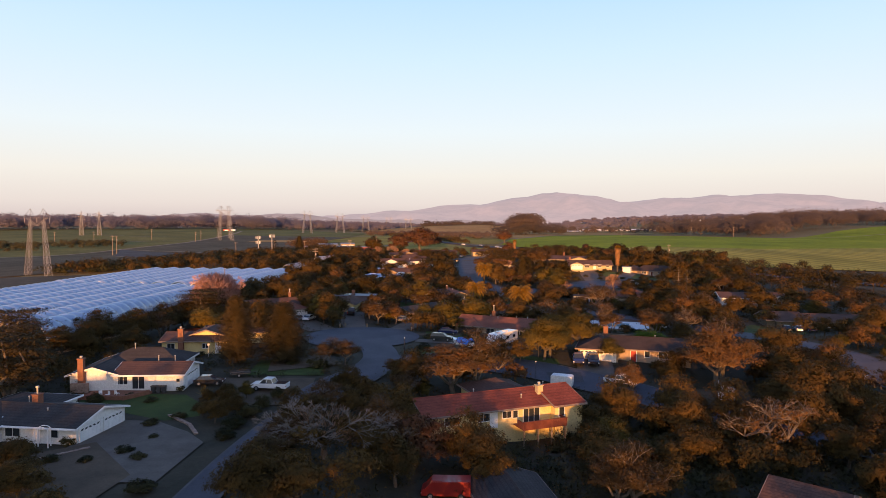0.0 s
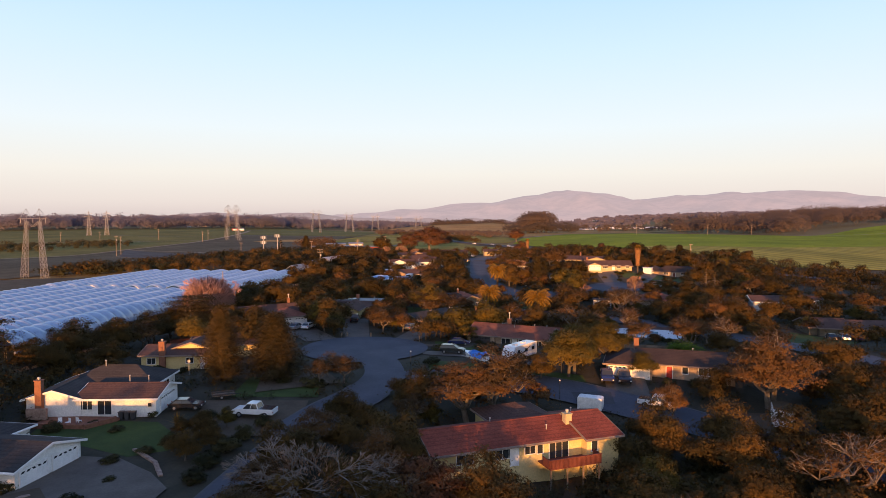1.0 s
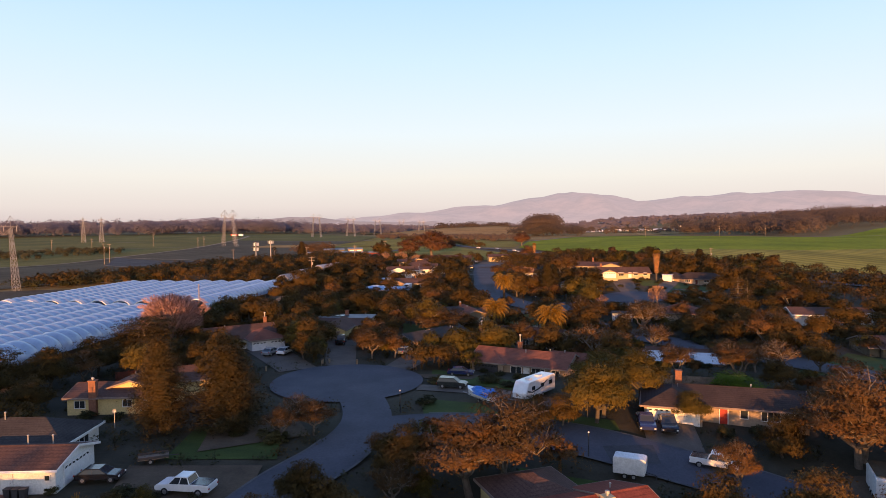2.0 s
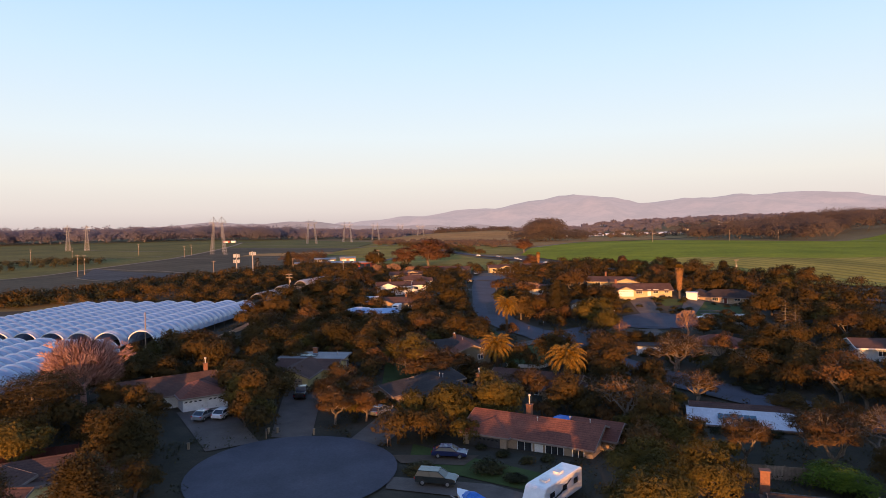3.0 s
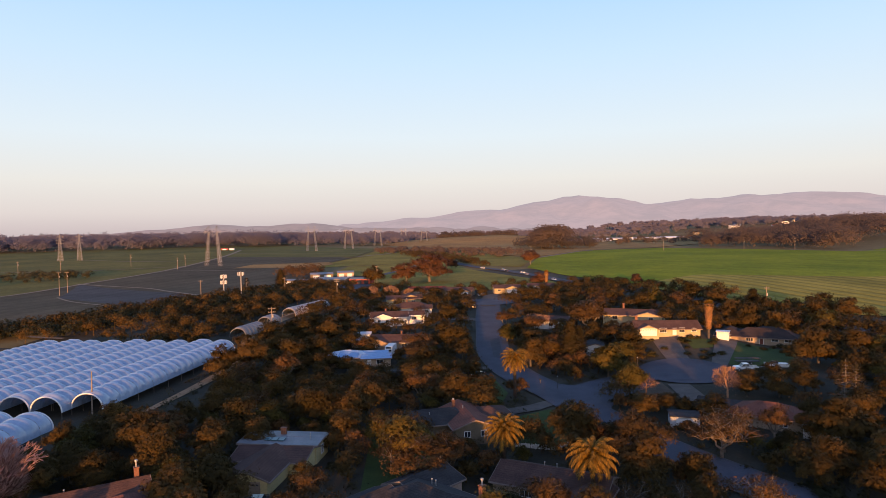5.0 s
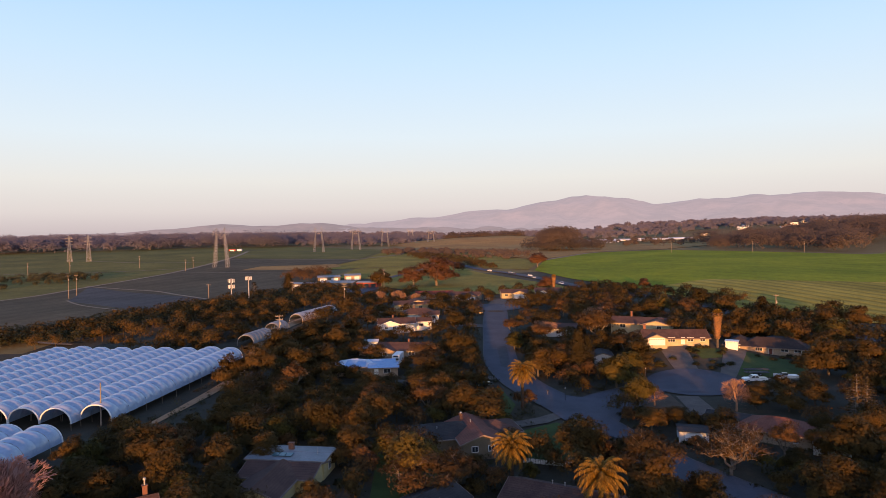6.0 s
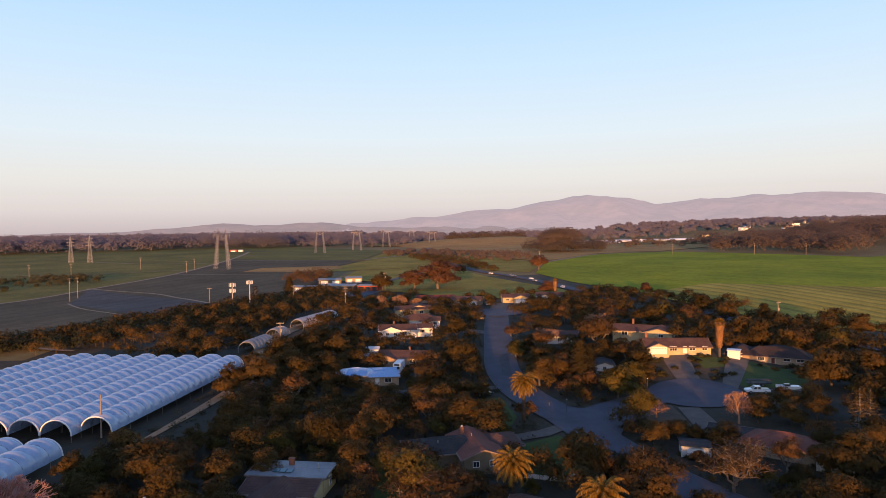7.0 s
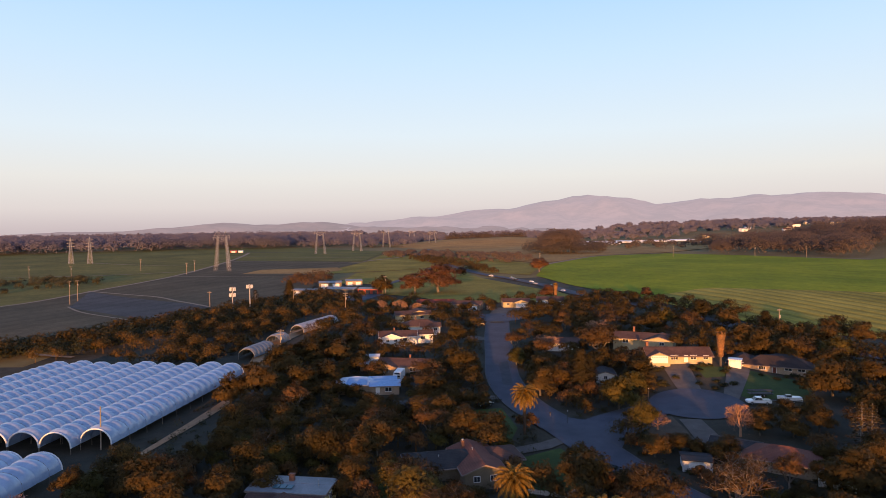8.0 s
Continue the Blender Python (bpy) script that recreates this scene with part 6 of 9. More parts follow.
listed("green", [(21.5, 80.6, 3.1), (19.4, 120.4, 4.6), (30.4, 147.7, 3.0), (-39.9, 180.7, 3.1), (-6.3, 193.3, 5.2), (-11.7, 202.2, 3.3), (36.8, 204.9, 6.7), (-33.5, 209.7, 3.6), (-42.2, 215.9, 3.0), (40.7, 252.9, 5.0), (116.6, 263.6, 3.8), (117.1, 292.4, 5.1), (17.9, 298.7, 3.7), (82.1, 353.2, 5.0)])
listed("gnarl", [(27.4, 175.9, 3.6), (44.4, 176.9, 4.2), (33.6, 178.4, 3.0), (41.3, 182.3, 2.8), (49.6, 202.2, 6.0), (-55.0, 202.6, 3.0), (-57.5, 209.8, 3.1)])
listed("russet", [(-3.3, 73.7, 3.8)])
listed("dry", [(18.4, 65.6, 3.8), (55.6, 80.8, 3.1), (-8.3, 82.9, 3.2), (45.1, 83.9, 4.9), (5.4, 103.8, 6.7), (30.2, 111.2, 2.9), (49.2, 111.4, 6.8), (-17.7, 114.4, 2.9), (-62.9, 140.8, 3.4), (47.3, 141.5, 4.5), (-16.5, 160.4, 3.7), (-14.4, 168.9, 3.2), (16.6, 175.1, 3.8), (-18.2, 175.7, 3.5), (3.4, 176.9, 2.9), (75.7, 184.4, 4.7), (112.5, 188.5, 4.8), (126.2, 196.8, 5.0), (-6.3, 198.4, 5.2), (-47.6, 198.8, 3.0), (-50.2, 205.4, 3.0), (30.4, 214.0, 3.0), (-37.8, 215.8, 3.9), (-17.6, 229.6, 4.7)])
listed("dry", [(88.0, 232.8, 3.7), (-50.5, 241.4, 4.4), (-41.8, 249.5, 4.8), (55.6, 287.0, 3.2), (-15.8, 289.8, 5.4), (45.6, 301.8, 7.4), (74.2, 310.6, 3.1), (18.9, 322.2, 4.1), (-38.1, 328.0, 6.4), (128.3, 329.9, 3.3), (89.1, 342.6, 4.8), (42.7, 359.8, 4.8)])
listed("oak", [(-17.6, 57.7, 3.6), (-43.7, 63.4, 2.9), (-18.1, 63.5, 2.9), (-7.3, 70.8, 3.2), (-18.5, 71.2, 1.8), (3.0, 74.9, 4.4), (49.8, 76.7, 3.5), (31.4, 77.9, 3.0), (-5.4, 84.2, 3.3), (-28.0, 86.7, 1.5), (-18.9, 88.6, 2.6), (-30.7, 89.7, 1.6), (35.2, 90.4, 3.5), (-33.9, 91.2, 1.4), (26.3, 92.1, 3.6), (60.1, 92.8, 3.6), (43.9, 94.3, 3.0), (-22.6, 97.3, 2.3), (35.6, 102.0, 2.6), (60.6, 104.3, 4.0), (65.0, 105.9, 4.8), (57.6, 107.5, 4.8), (73.5, 120.0, 3.1), (64.2, 120.1, 4.6)])
listed("oak", [(-61.0, 124.8, 3.2), (-75.5, 126.3, 2.9), (-77.1, 134.9, 3.1), (-74.3, 137.7, 4.0), (-71.6, 144.9, 3.2), (-55.7, 147.0, 3.8), (-62.4, 151.9, 3.9), (-30.7, 164.8, 4.2), (70.1, 170.5, 4.9), (57.9, 170.8, 3.8), (-35.6, 172.5, 4.2), (-58.1, 174.2, 5.0), (-52.0, 181.1, 3.7), (-60.9, 183.0, 3.2), (66.7, 185.1, 3.9), (-35.7, 186.0, 3.3), (57.2, 186.5, 3.2), (31.4, 187.7, 4.6), (53.0, 188.3, 3.6), (-39.2, 194.5, 4.1), (40.0, 196.0, 4.2), (-66.3, 196.5, 3.5), (-24.8, 197.2, 4.2), (-32.1, 198.1, 3.5)])
listed("oak", [(99.2, 198.2, 4.8), (-62.4, 199.1, 3.6), (-18.3, 200.2, 3.9), (70.7, 201.6, 5.6), (-60.6, 202.8, 4.2), (32.4, 203.3, 3.6), (-36.9, 203.3, 4.6), (23.6, 203.7, 5.2), (-62.5, 207.4, 3.5), (115.1, 208.7, 4.8), (-50.1, 209.5, 3.5), (24.1, 215.8, 3.2), (72.6, 217.2, 2.9), (-29.5, 217.3, 4.0), (-47.2, 218.5, 3.4), (-24.7, 220.3, 4.4), (-16.5, 220.4, 4.8), (75.5, 228.9, 3.1), (-50.1, 230.8, 4.3), (82.8, 233.8, 4.3), (30.3, 241.7, 4.8), (103.8, 241.8, 4.4), (24.3, 247.3, 4.2), (101.6, 249.1, 4.2)])
listed("oak", [(-60.7, 256.1, 5.2), (92.2, 259.1, 3.9), (-53.9, 259.1, 6.6), (97.5, 259.5, 5.5), (22.2, 265.2, 4.7), (112.7, 267.6, 4.6), (-45.0, 269.1, 5.1), (50.6, 270.3, 4.8), (3.3, 276.4, 3.6), (111.8, 285.3, 4.5), (-0.5, 288.1, 5.7), (-58.2, 291.5, 5.2), (101.6, 291.5, 5.0), (-49.9, 298.1, 5.7), (-40.6, 299.0, 5.4), (96.5, 311.2, 5.8), (102.8, 312.1, 4.7), (138.1, 315.8, 5.3), (119.2, 316.3, 5.4), (114.0, 322.9, 5.5), (-1.9, 326.3, 5.7), (136.7, 330.5, 5.4), (105.6, 348.7, 5.5), (49.9, 356.9, 5.1)])
listed("oak", [(102.0, 365.4, 5.9)])
OAKS_NEAR = [(-7, 81, 4.4, 7.0), (-5, 102, 4.1, 7.1), (0, 75, 4.9, 8.2), (5, 71, 3.5, 6.1), (26, 96, 3.4, 7.0), (30, 109, 3.2, 6.0), (19, 74, 3.6, 6.4), (59, 109, 5.4, 9.4), (56, 94, 5.4, 9.5), (31, 79, 4.2, 7.3), (-77, 127, 4.2, 7.2), (-71, 129, 4.0, 6.8)]
OAKS_LANE = [(-34, 90.5, 2.2, 3.9), (-20, 57, 3.6, 6.3), (-41, 60, 3.0, 4.0), (-14, 59, 3.2, 5.6), (-5, 67, 3.3, 5.8), (75, 117, 4.7, 8.2), (102, 149, 4.6, 8.1), (40, 112, 3.0, 5.2), (-39, 140, 5.1, 8.9), (-29.6, 158.4, 3.0, 5.4)]
OAKS_MID = [(-16.5, 174, 3.3, 6.2), (15, 176, 4.2, 7.0), (33, 191, 6.2, 10.0), (33, 150, 2.9, 5.0), (69, 197, 5.8, 10.0), (56, 168, 3.6, 4.2), (-51, 193, 6.0, 9.4), (-63, 200, 5.0, 8.0), (67, 152, 3.6, 6.3), (-54, 190, 4.1, 7.2), (-57, 184, 3.9, 6.8), (-41, 215, 5.1, 8.0)]
OAKS_BACK = [(-33.5, 181, 4.2, 7.8), (-37.5, 186.5, 3.8, 7.0), (-19.6, 180.5, 2.8, 5.4), (-33, 209, 4.2, 7.4), (-26, 214, 5.0, 8.4), (-18, 232, 4.8, 8.0), (-19, 213, 4.4, 7.4), (-6, 240, 5.4, 8.6), (1, 276, 5.0, 8.0), (4, 200, 2.2, 3.6), (33, 199, 6.4, 10.0), (44, 297, 5.5, 9.7), (24, 280, 5.1, 8.0), (75, 219, 4.2, 7.0), (77, 233, 4.5, 7.0), (-50, 368, 6.2, 9.6)]
OAKS_FAR = [(-54, 500, 8.4, 12.0), (-51, 310, 5.9, 9.6), (-53, 283, 5.2, 8.6), (-39, 251, 5.1, 8.4), (-39, 275, 5.0, 8.0), (-40, 317, 5.0, 8.0), (25, 262, 4.6, 8.0), (47, 269, 4.4, 7.6), (22, 305, 3.0, 5.1), (76, 346, 4.6, 8.0), (98, 300, 5.3, 9.3), (100, 312, 6.7, 11.0), (120, 303, 5.7, 10.0), (105, 252, 6.5, 10.0)]
for x, y, r, h in OAKS_NEAR + OAKS_LANE + OAKS_MID + OAKS_BACK + OAKS_FAR:
    listed("oak", [(x, y, r, h)])
for x, y, r, h in [(20.8, 122.5, 4.6, 8.0), (28, 130, 4.4, 7.6), (-32, 164, 3.6, 6.6), (1, 160, 4.4, 7.4), (8, 163, 5.0, 8.0), (-4, 159, 3.6, 6.4), (22.5, 128, 3.8, 7.0), (32, 120, 2.8, 4.8), (22, 133, 4.2, 7.0)]:
    plant("green", x, y, r, h, "close" if y < 134 else None)
for x, y, r, h in [(-5, 188, 6.8, 7.6), (1.5, 191, 5.0, 7.0), (2, 102, 7.6, 9.6), (20, 65, 4.6, 7.6), (54, 78, 3.8, 6.7), (48, 110, 7.2, 10.0), (31.3, 104.2, 2.9, 6.6), (-21, 112, 2.8, 4.6), (-64, 145, 2.9, 5.1), (-12, 162, 2.8, 5.0), (38, 144, 3.9, 6.6), (49.5, 151, 3.4, 6.0), (55.5, 152.5, 3.4, 6.0), (68, 174, 5.5, 9.2), (-50, 198, 5.1, 8.4), (-9, 274, 5.6, 9.0), (27, 303, 5.0, 8.6), (92, 350, 4.7, 8.1)]:
    plant("dry", x, y, r, h)
for x, y, r, h in [(42, 80, 6.2, 9.4), (-6.5, 73, 3.6, 6.8), (28, 163, 5.2, 8.6), (33.5, 167, 4.0, 7.0), (45, 178, 3.6, 6.2), (48, 199, 5.4, 9.2), (-21, 118, 2.8, 4.8), (56, 146, 4.4, 7.2)]:
    plant("gnarl", x, y, r, h)
for x, y, r, h in [(-18, 505, 14.0, 21), (-33, 499, 9.0, 15), (48, 462, 6, 9), (62, 640, 9, 13), (102, 452, 4.5, 7), (-5, 620, 6, 8)]:
    plant("russet", x, y, r, h, "mid")
for x, y, r, h in [(-22, 112, 2.3, 2.4), (-30, 62, 1.7, 1.8), (-20, 74, 2.0, 2.2), (-21.5, 124, 2.6, 2.6), (-4, 128, 1.8, 1.9), (-33, 97, 1.4, 1.6), (-44, 70, 1.3, 1.2), (-47, 66, 1.6, 1.5), (-38, 60, 1.5, 1.4), (-36, 86, 1.2, 1.1), (-38.5, 83, 1.3, 1.2), (-2.5, 141, 2.2, 1.8), (6, 141, 2.4, 2.0), (9, 138, 1.6, 1.4), (-60, 94, 1.5, 1.6), (-47, 94.5, 0.8, 1.0), (73, 268, 1.6, 1.3), (70, 266, 1.4, 1.2), (77, 278, 1.5, 1.6), (57, 183, 3.0, 2.2), (70, 279, 1.4, 1.3), (68.5, 275, 1.1, 1.0), (66.8, 270, 1.3, 1.1), (72, 271, 1.2, 1.1), (76, 269, 1.5, 1.4), (79, 281, 1.3, 1.6), (74.5, 282.5, 1.0, 1.2), (90, 274, 1.3, 1.3), (94, 271, 1.2, 1.3), (98, 269, 1.4, 1.5), (87, 277, 0.9, 1.1), (62, 275, 1.4, 1.4), (58, 281, 1.8, 2.0), (57, 271, 2.0, 2.2), (-29.5, 96, 1.0, 1.3), (-31, 93.5, 0.9, 1.4), (-37, 73, 1.2, 1.1), (-40, 70, 1.0, 0.9), (-34.5, 71, 1.0, 1.0), (-36, 78, 0.8, 0.7), (-27.2, 114.4, 1.6, 1.2)]:
    plant("shrub", x, y, r, h, "mid")
listed("shrub", [(41.0, 229.5, 2.4, 1.7), (44.5, 226.5, 2.6, 2.2), (48.5, 229.5, 1.8, 1.0), (40.0, 224.0, 2.6, 2.8), (51.0, 225.0, 2.2, 1.8), (33.0, 206.0, 4.2, 5.0), (28.5, 212.5, 2.9, 3.4), (25.0, 217.5, 2.2, 2.4), (31.5, 207.0, 2.6, 3.2)])
plant("lime", 44.6, 135.6, 5.0, 4.6, "mid")


def tall_tree(look_name, name, words, maker, bark, leaf_mat, x, y, turn, s, sz, skirt_mat=None):
    def build():
        made = maker()
        thing = tagged(new(name), words, "tree")
        part("trunk", made[0], bark, thing)
        link_mesh("crown", quads_mesh("crown", made[1]), leaf_mat, thing)
        if len(made) > 2:
            link_mesh("fronds", quads_mesh("fronds", made[2]), skirt_mat, thing)
        return thing
    PLANTED.append((x, y, 3 * s))
    return stand(look_name, build, x, y, turn, s, s, sz)


for k, (x, y, s, sz) in enumerate([(-37.8, 115.6, 1.22, 1.04), (-29.4, 116.8, 1.5, 0.92)]):
    tall_tree(f"conifer-{k % 2}", "conifer", "dense olive-brown conifer with a blunt tip", lambda s=k % 2: conifer_tree(40 + s, 38, 150, 0.165), "bark", "conifer", x, y, 40 * k, s, sz)
for k, (x, y, s, sz) in enumerate([(33.8, 268, 1.15, 1.02), (36.5, 271, 0.95, 0.86), (-104, 462, 1.2, 1.1), (112, 330, 1.2, 0.9)]):
    tall_tree(f"far-conifer-{k % 2}", "conifer", "dense olive-brown conifer with a blunt tip", lambda s=k % 2: conifer_tree(40 + s, 24, 60, 0.34), "bark", "conifer", x, y, 40 * k, s, sz)
for k, (x, y, s, sz) in enumerate([(82.5, 222, 1.1, 0.95), (-113, 428, 1.1, 0.95), (87, 226, 0.8, 0.8)]):
    tall_tree("sparse-conifer", "conifer", "thin sparse conifer with bare level branches", lambda: conifer_tree(51, 15, 16, 0.36, True), "pale_bark", "conifer", x, y, 70 * k, s, sz)
for k, (x, y, s, sz) in enumerate([(-63, 91, 1.0, 0.8), (-71, 104, 1.0, 0.7), (-68, 80, 0.9, 0.8), (-80, 118, 1.0, 0.75)]):
    tall_tree(f"cypress-{k % 2}", "cypress", "wind-shaped cypress with layered dark foliage", lambda s=k % 2: layered_cypress(60 + s), "pale_bark", "conifer", x, y, 80 * k, s, sz)
tall_tree("cypress-open", "cypress", "dark flat-topped cypress on bare pale limbs", lambda: layered_cypress(63, 0.24, 6.6, 0.62), "pale_bark", "conifer", -59.0, 155.0, 30, 0.95, 0.70)
tall_tree("date-palm-tall", "date_palm", "tall date palm with sunlit golden fronds", lambda: date_palm(71, 8.6, 66, 3.7), "palm_trunk", "palm", 15.3, 234.0, 0, 1.0, 1.0)
tall_tree("date-palm-wide", "date_palm", "broad date palm with arching golden fronds", lambda: date_palm(72, 6.6, 66, 4.1), "palm_trunk", "palm", 22.3, 181.0, 30, 1.0, 1.0)
tall_tree("date-palm-low", "date_palm", "low date palm with full golden head", lambda: date_palm(73, 6.6, 64, 3.8), "palm_trunk", "palm", 10.2, 193.5, 60, 1.0, 1.0)
for k, (x, y, s, sz) in enumerate([(77.8, 283, 1.1, 1.12), (51, 452, 1.0, 1.0)]):
    tall_tree("fan-palm", "fan_palm", "slender fan palm in a shaggy dead skirt", lambda: fan_palm(81), "bark", "dead_frond", x, y, 50 * k, s, sz, "palm")


def bare(look_name, words, seed, depth, x, y, s, sz, mat_name, turn=0, up=0.75, fine=2500):
    def build():
        thing = tagged(new("bare_tree"), words, "tree")
        rng = np.random.default_rng(seed)
        d = rng.normal(size=(fine, 3))
        d[:, 2] = np.abs(d[:, 2]) - 0.25
        d /= np.linalg.norm(d, axis=1, keepdims=True)
        at = np.array([0, 0, 3.2]) + d * rng.uniform(0.35, 0.92, (fine, 1)) ** 0.6 * np.array([2.7, 2.7, 3.6])
        up_out = d + np.array([0, 0, 0.9]) + 0.35 * rng.normal(size=(fine, 3))
        up_out /= np.linalg.norm(up_out, axis=1, keepdims=True)
        side = np.cross(up_out, rng.normal(size=(fine, 3)))
        side *= 0.016 / np.linalg.norm(side, axis=1, keepdims=True)
        tips = np.stack([at - side, at + side, at + up_out * rng.uniform(0.35, 0.7, (fine, 1))], 1)
        shade = d
        link_mesh("twig", quads_mesh("twig", tips, shade), "rose_twig" if mat_name == "rose_twig" else "pink_twig", thing, "haze of fine twigs")["kind"] = "stuff"
        part("branch_crown", bare_tree(seed, depth, up), mat_name, thing)
        return thing
    PLANTED.append((x, y, 3))
    return stand(look_name, build, x, y, turn, s, s, sz)


bare("bare-great", "great leafless pinkish tree with a dome of fine twigs", 15, 6, -60.5, 169, 2.3, 1.72, "rose_twig", 0, 0.75, 15000)
bare("bare-gnarled", "wide bare oak with crooked lichen-grey limbs", 9, 6, -13.6, 72.0, 1.75, 0.92, "lichen_bark", 0, 0.55, 1500)
bare("bare-0", "leafless pinkish tree of fine upright twigs", 5, 6, -40, 402, 1.1, 1.1, "pink_twig")
bare("bare-0", "", 5, 6, -31, 398, 1.3, 1.2, "pink_twig", 80)
bare("bare-1", "leafless orange-brown tree with dense twigs", 6, 6, 62.5, 232, 1.1, 1.0, "pink_twig", 30, 0.9)
bare("bare-3", "small leafless orange tree leaning over a bare yard", 8, 5, 45.8, 236.6, 0.95, 0.62, "pink_twig", 40, 0.55)
bare("bare-2", "spreading leafless tree with pale limbs", 7, 6, 53, 337, 1.5, 1.1, "pink_twig", 10, 0.5)
bare("bare-2", "", 7, 6, 29.5, 318, 1.4, 0.9, "pink_twig", 120, 0.5)
bare("bare-2", "", 7, 6, 104, 350, 1.3, 0.8, "pink_twig", 200, 0.5)
bare("bare-0", "", 5, 6, -24, 402, 1.4, 0.9, "pink_twig", 150)

# the rest of the oaks fill the blocks between streets, lawns and roofs
KEEP_LINES = [([p for p in MAIN if p[1] > 205], 6.5), ([p for p in MAIN if p[1] < 210], 5.0), (WEST, 4.6), (LANE, 3.4), ([p for p in EAST if p[0] < 42], 5.2), ([p for p in EAST if p[0] > 40], 3.6), (SPUR, 6.0), (HIGHWAY, 9.0)]
KEEP_AREAS = [[(-45, 58), (-25, 58), (-25, 90), (-45, 90)], [(60, 224), (92, 224), (96, 262), (60, 262)], [(-34, 254), (-13, 254), (-13, 268), (-34, 268)], [(-42, 82), (-24, 82), (-21, 104), (-42, 104)], [(-57, 122), (-36, 122), (-36, 140), (-57, 142)], [(-8, 126), (10, 124), (10, 150), (-8, 150)], [(56, 258), (100, 258), (100, 292), (56, 292)], [(64, 238), (96, 238), (96, 262), (64, 262)], [(42, 227), (60, 227), (60, 247), (42, 247)]] + [poly for _, poly, _ in DRIVES] + [poly for poly, _ in LAWNS]
FIELD_EDGE = [(150, 322), (104, 440), (60, 470), (20, 450), (-60, 455), (-125, 400)]


def free_spot(x, y, r, gap):
    if x < -69 and 134 < y < 300 or x < -53 and 100 < y < 150 or -69 < x < -54 and 210 < y < 296:
        return False
    if x < -64 and 296 <= y < 400 and far_from_line([(-75, 300), (-74, 345), (-62, 395)], x, y) < 9:
        return False
    for bx, by, br in BULBS:
        if math.hypot(x - bx, y - by) < br + 0.45 * r:
            return False
    for line, d in KEEP_LINES:
        if far_from_line(line, x, y) < d + 0.2 * r:
            return False
    for hx, hy, hr in HOUSES:
        if math.hypot(x - hx, y - hy) < hr * 0.82 + 0.55 * r:
            return False
        if abs(x - hx - (hx - 4) * (y - hy) / 120) < hr * 0.75 + 0.3 * r and hy - hr - 6.5 < y < hy and r > 2.0:
            return False
    for px, py, pr in PLANTED:
        if math.hypot(x - px, y - py) < gap * (r + pr):
            return False
    return not any(inside(poly, x, y) for poly in KEEP_AREAS)


def fill(count, x0, x1, y0, y1, r0, r1, mix, gap=0.62, test=None):
    done = tries = 0
    while done < count and tries < count * 14:
        tries += 1
        x, y = random.uniform(x0, x1), random.uniform(y0, y1)
        r = random.uniform(r0, r1)
        if (test is None or test(x, y)) and free_spot(x, y, r, gap):
            plant(random.choices(("oak", "green", "dry"), mix)[0], x, y, r, r * random.uniform(1.45, 1.85))
            done += 1


def town(x, y):
    return far_from_line(FIELD_EDGE, x, y) > 3 and (y < 400 or x > -62) and not (x > 96 and y > 330 + (150 - x) * 2.2)


# shrubs along the house fronts
for hx, hy, hr in list(HOUSES):
    if hy > 305:
        continue
    for _ in range(7):
        a = radians(random.uniform(195, 345))
        x, y, r = hx + math.cos(a) * hr * 0.82, hy + math.sin(a) * hr * random.uniform(0.62, 0.85), random.uniform(0.7, 1.5)
        if any(inside(poly, x, y) for mat_name, poly, _ in DRIVES) or any(far_from_line(line, x, y) < d for line, d in KEEP_LINES):
            continue
        plant("shrub", x, y, r, r * random.uniform(1.0, 1.5), "mid")


fill(4, 38, 92, 58, 112, 3.2, 5.6, (3, 1, 4), 0.5)
for x, y, r, h in [(-18.0, 72, 3.6, 5.2), (-16.5, 81, 3.4, 4.8), (-18.5, 64, 3.6, 5.6), (-11.5, 93, 3.0, 4.6), (-6, 98, 3.2, 5.0), (-13, 87, 3.2, 4.6), (-8, 108, 2.6, 3.6)]:
    plant("oak" if y % 2 else "dry", x, y, r, h)
for x, y, r, h in [(-52.5, 164, 3.0, 6.0), (-41.0, 147, 4.2, 6.4), (-33.9, 134, 3.4, 5.0), (-47, 150, 3.4, 5.4)]:
    plant("oak", x, y, r, h)
fill(8, -80, 85, 46, 100, 3.0, 4.8, (8, 1, 2))
fill(9, 42, 114, 160, 246, 2.8, 4.4, (6, 1, 2), 0.48)
fill(14, -70, 110, 100, 200, 2.6, 4.6, (7, 1.5, 2.5))
fill(22, -68, 118, 200, 300, 3.0, 5.0, (7, 1, 2), 0.6, town)


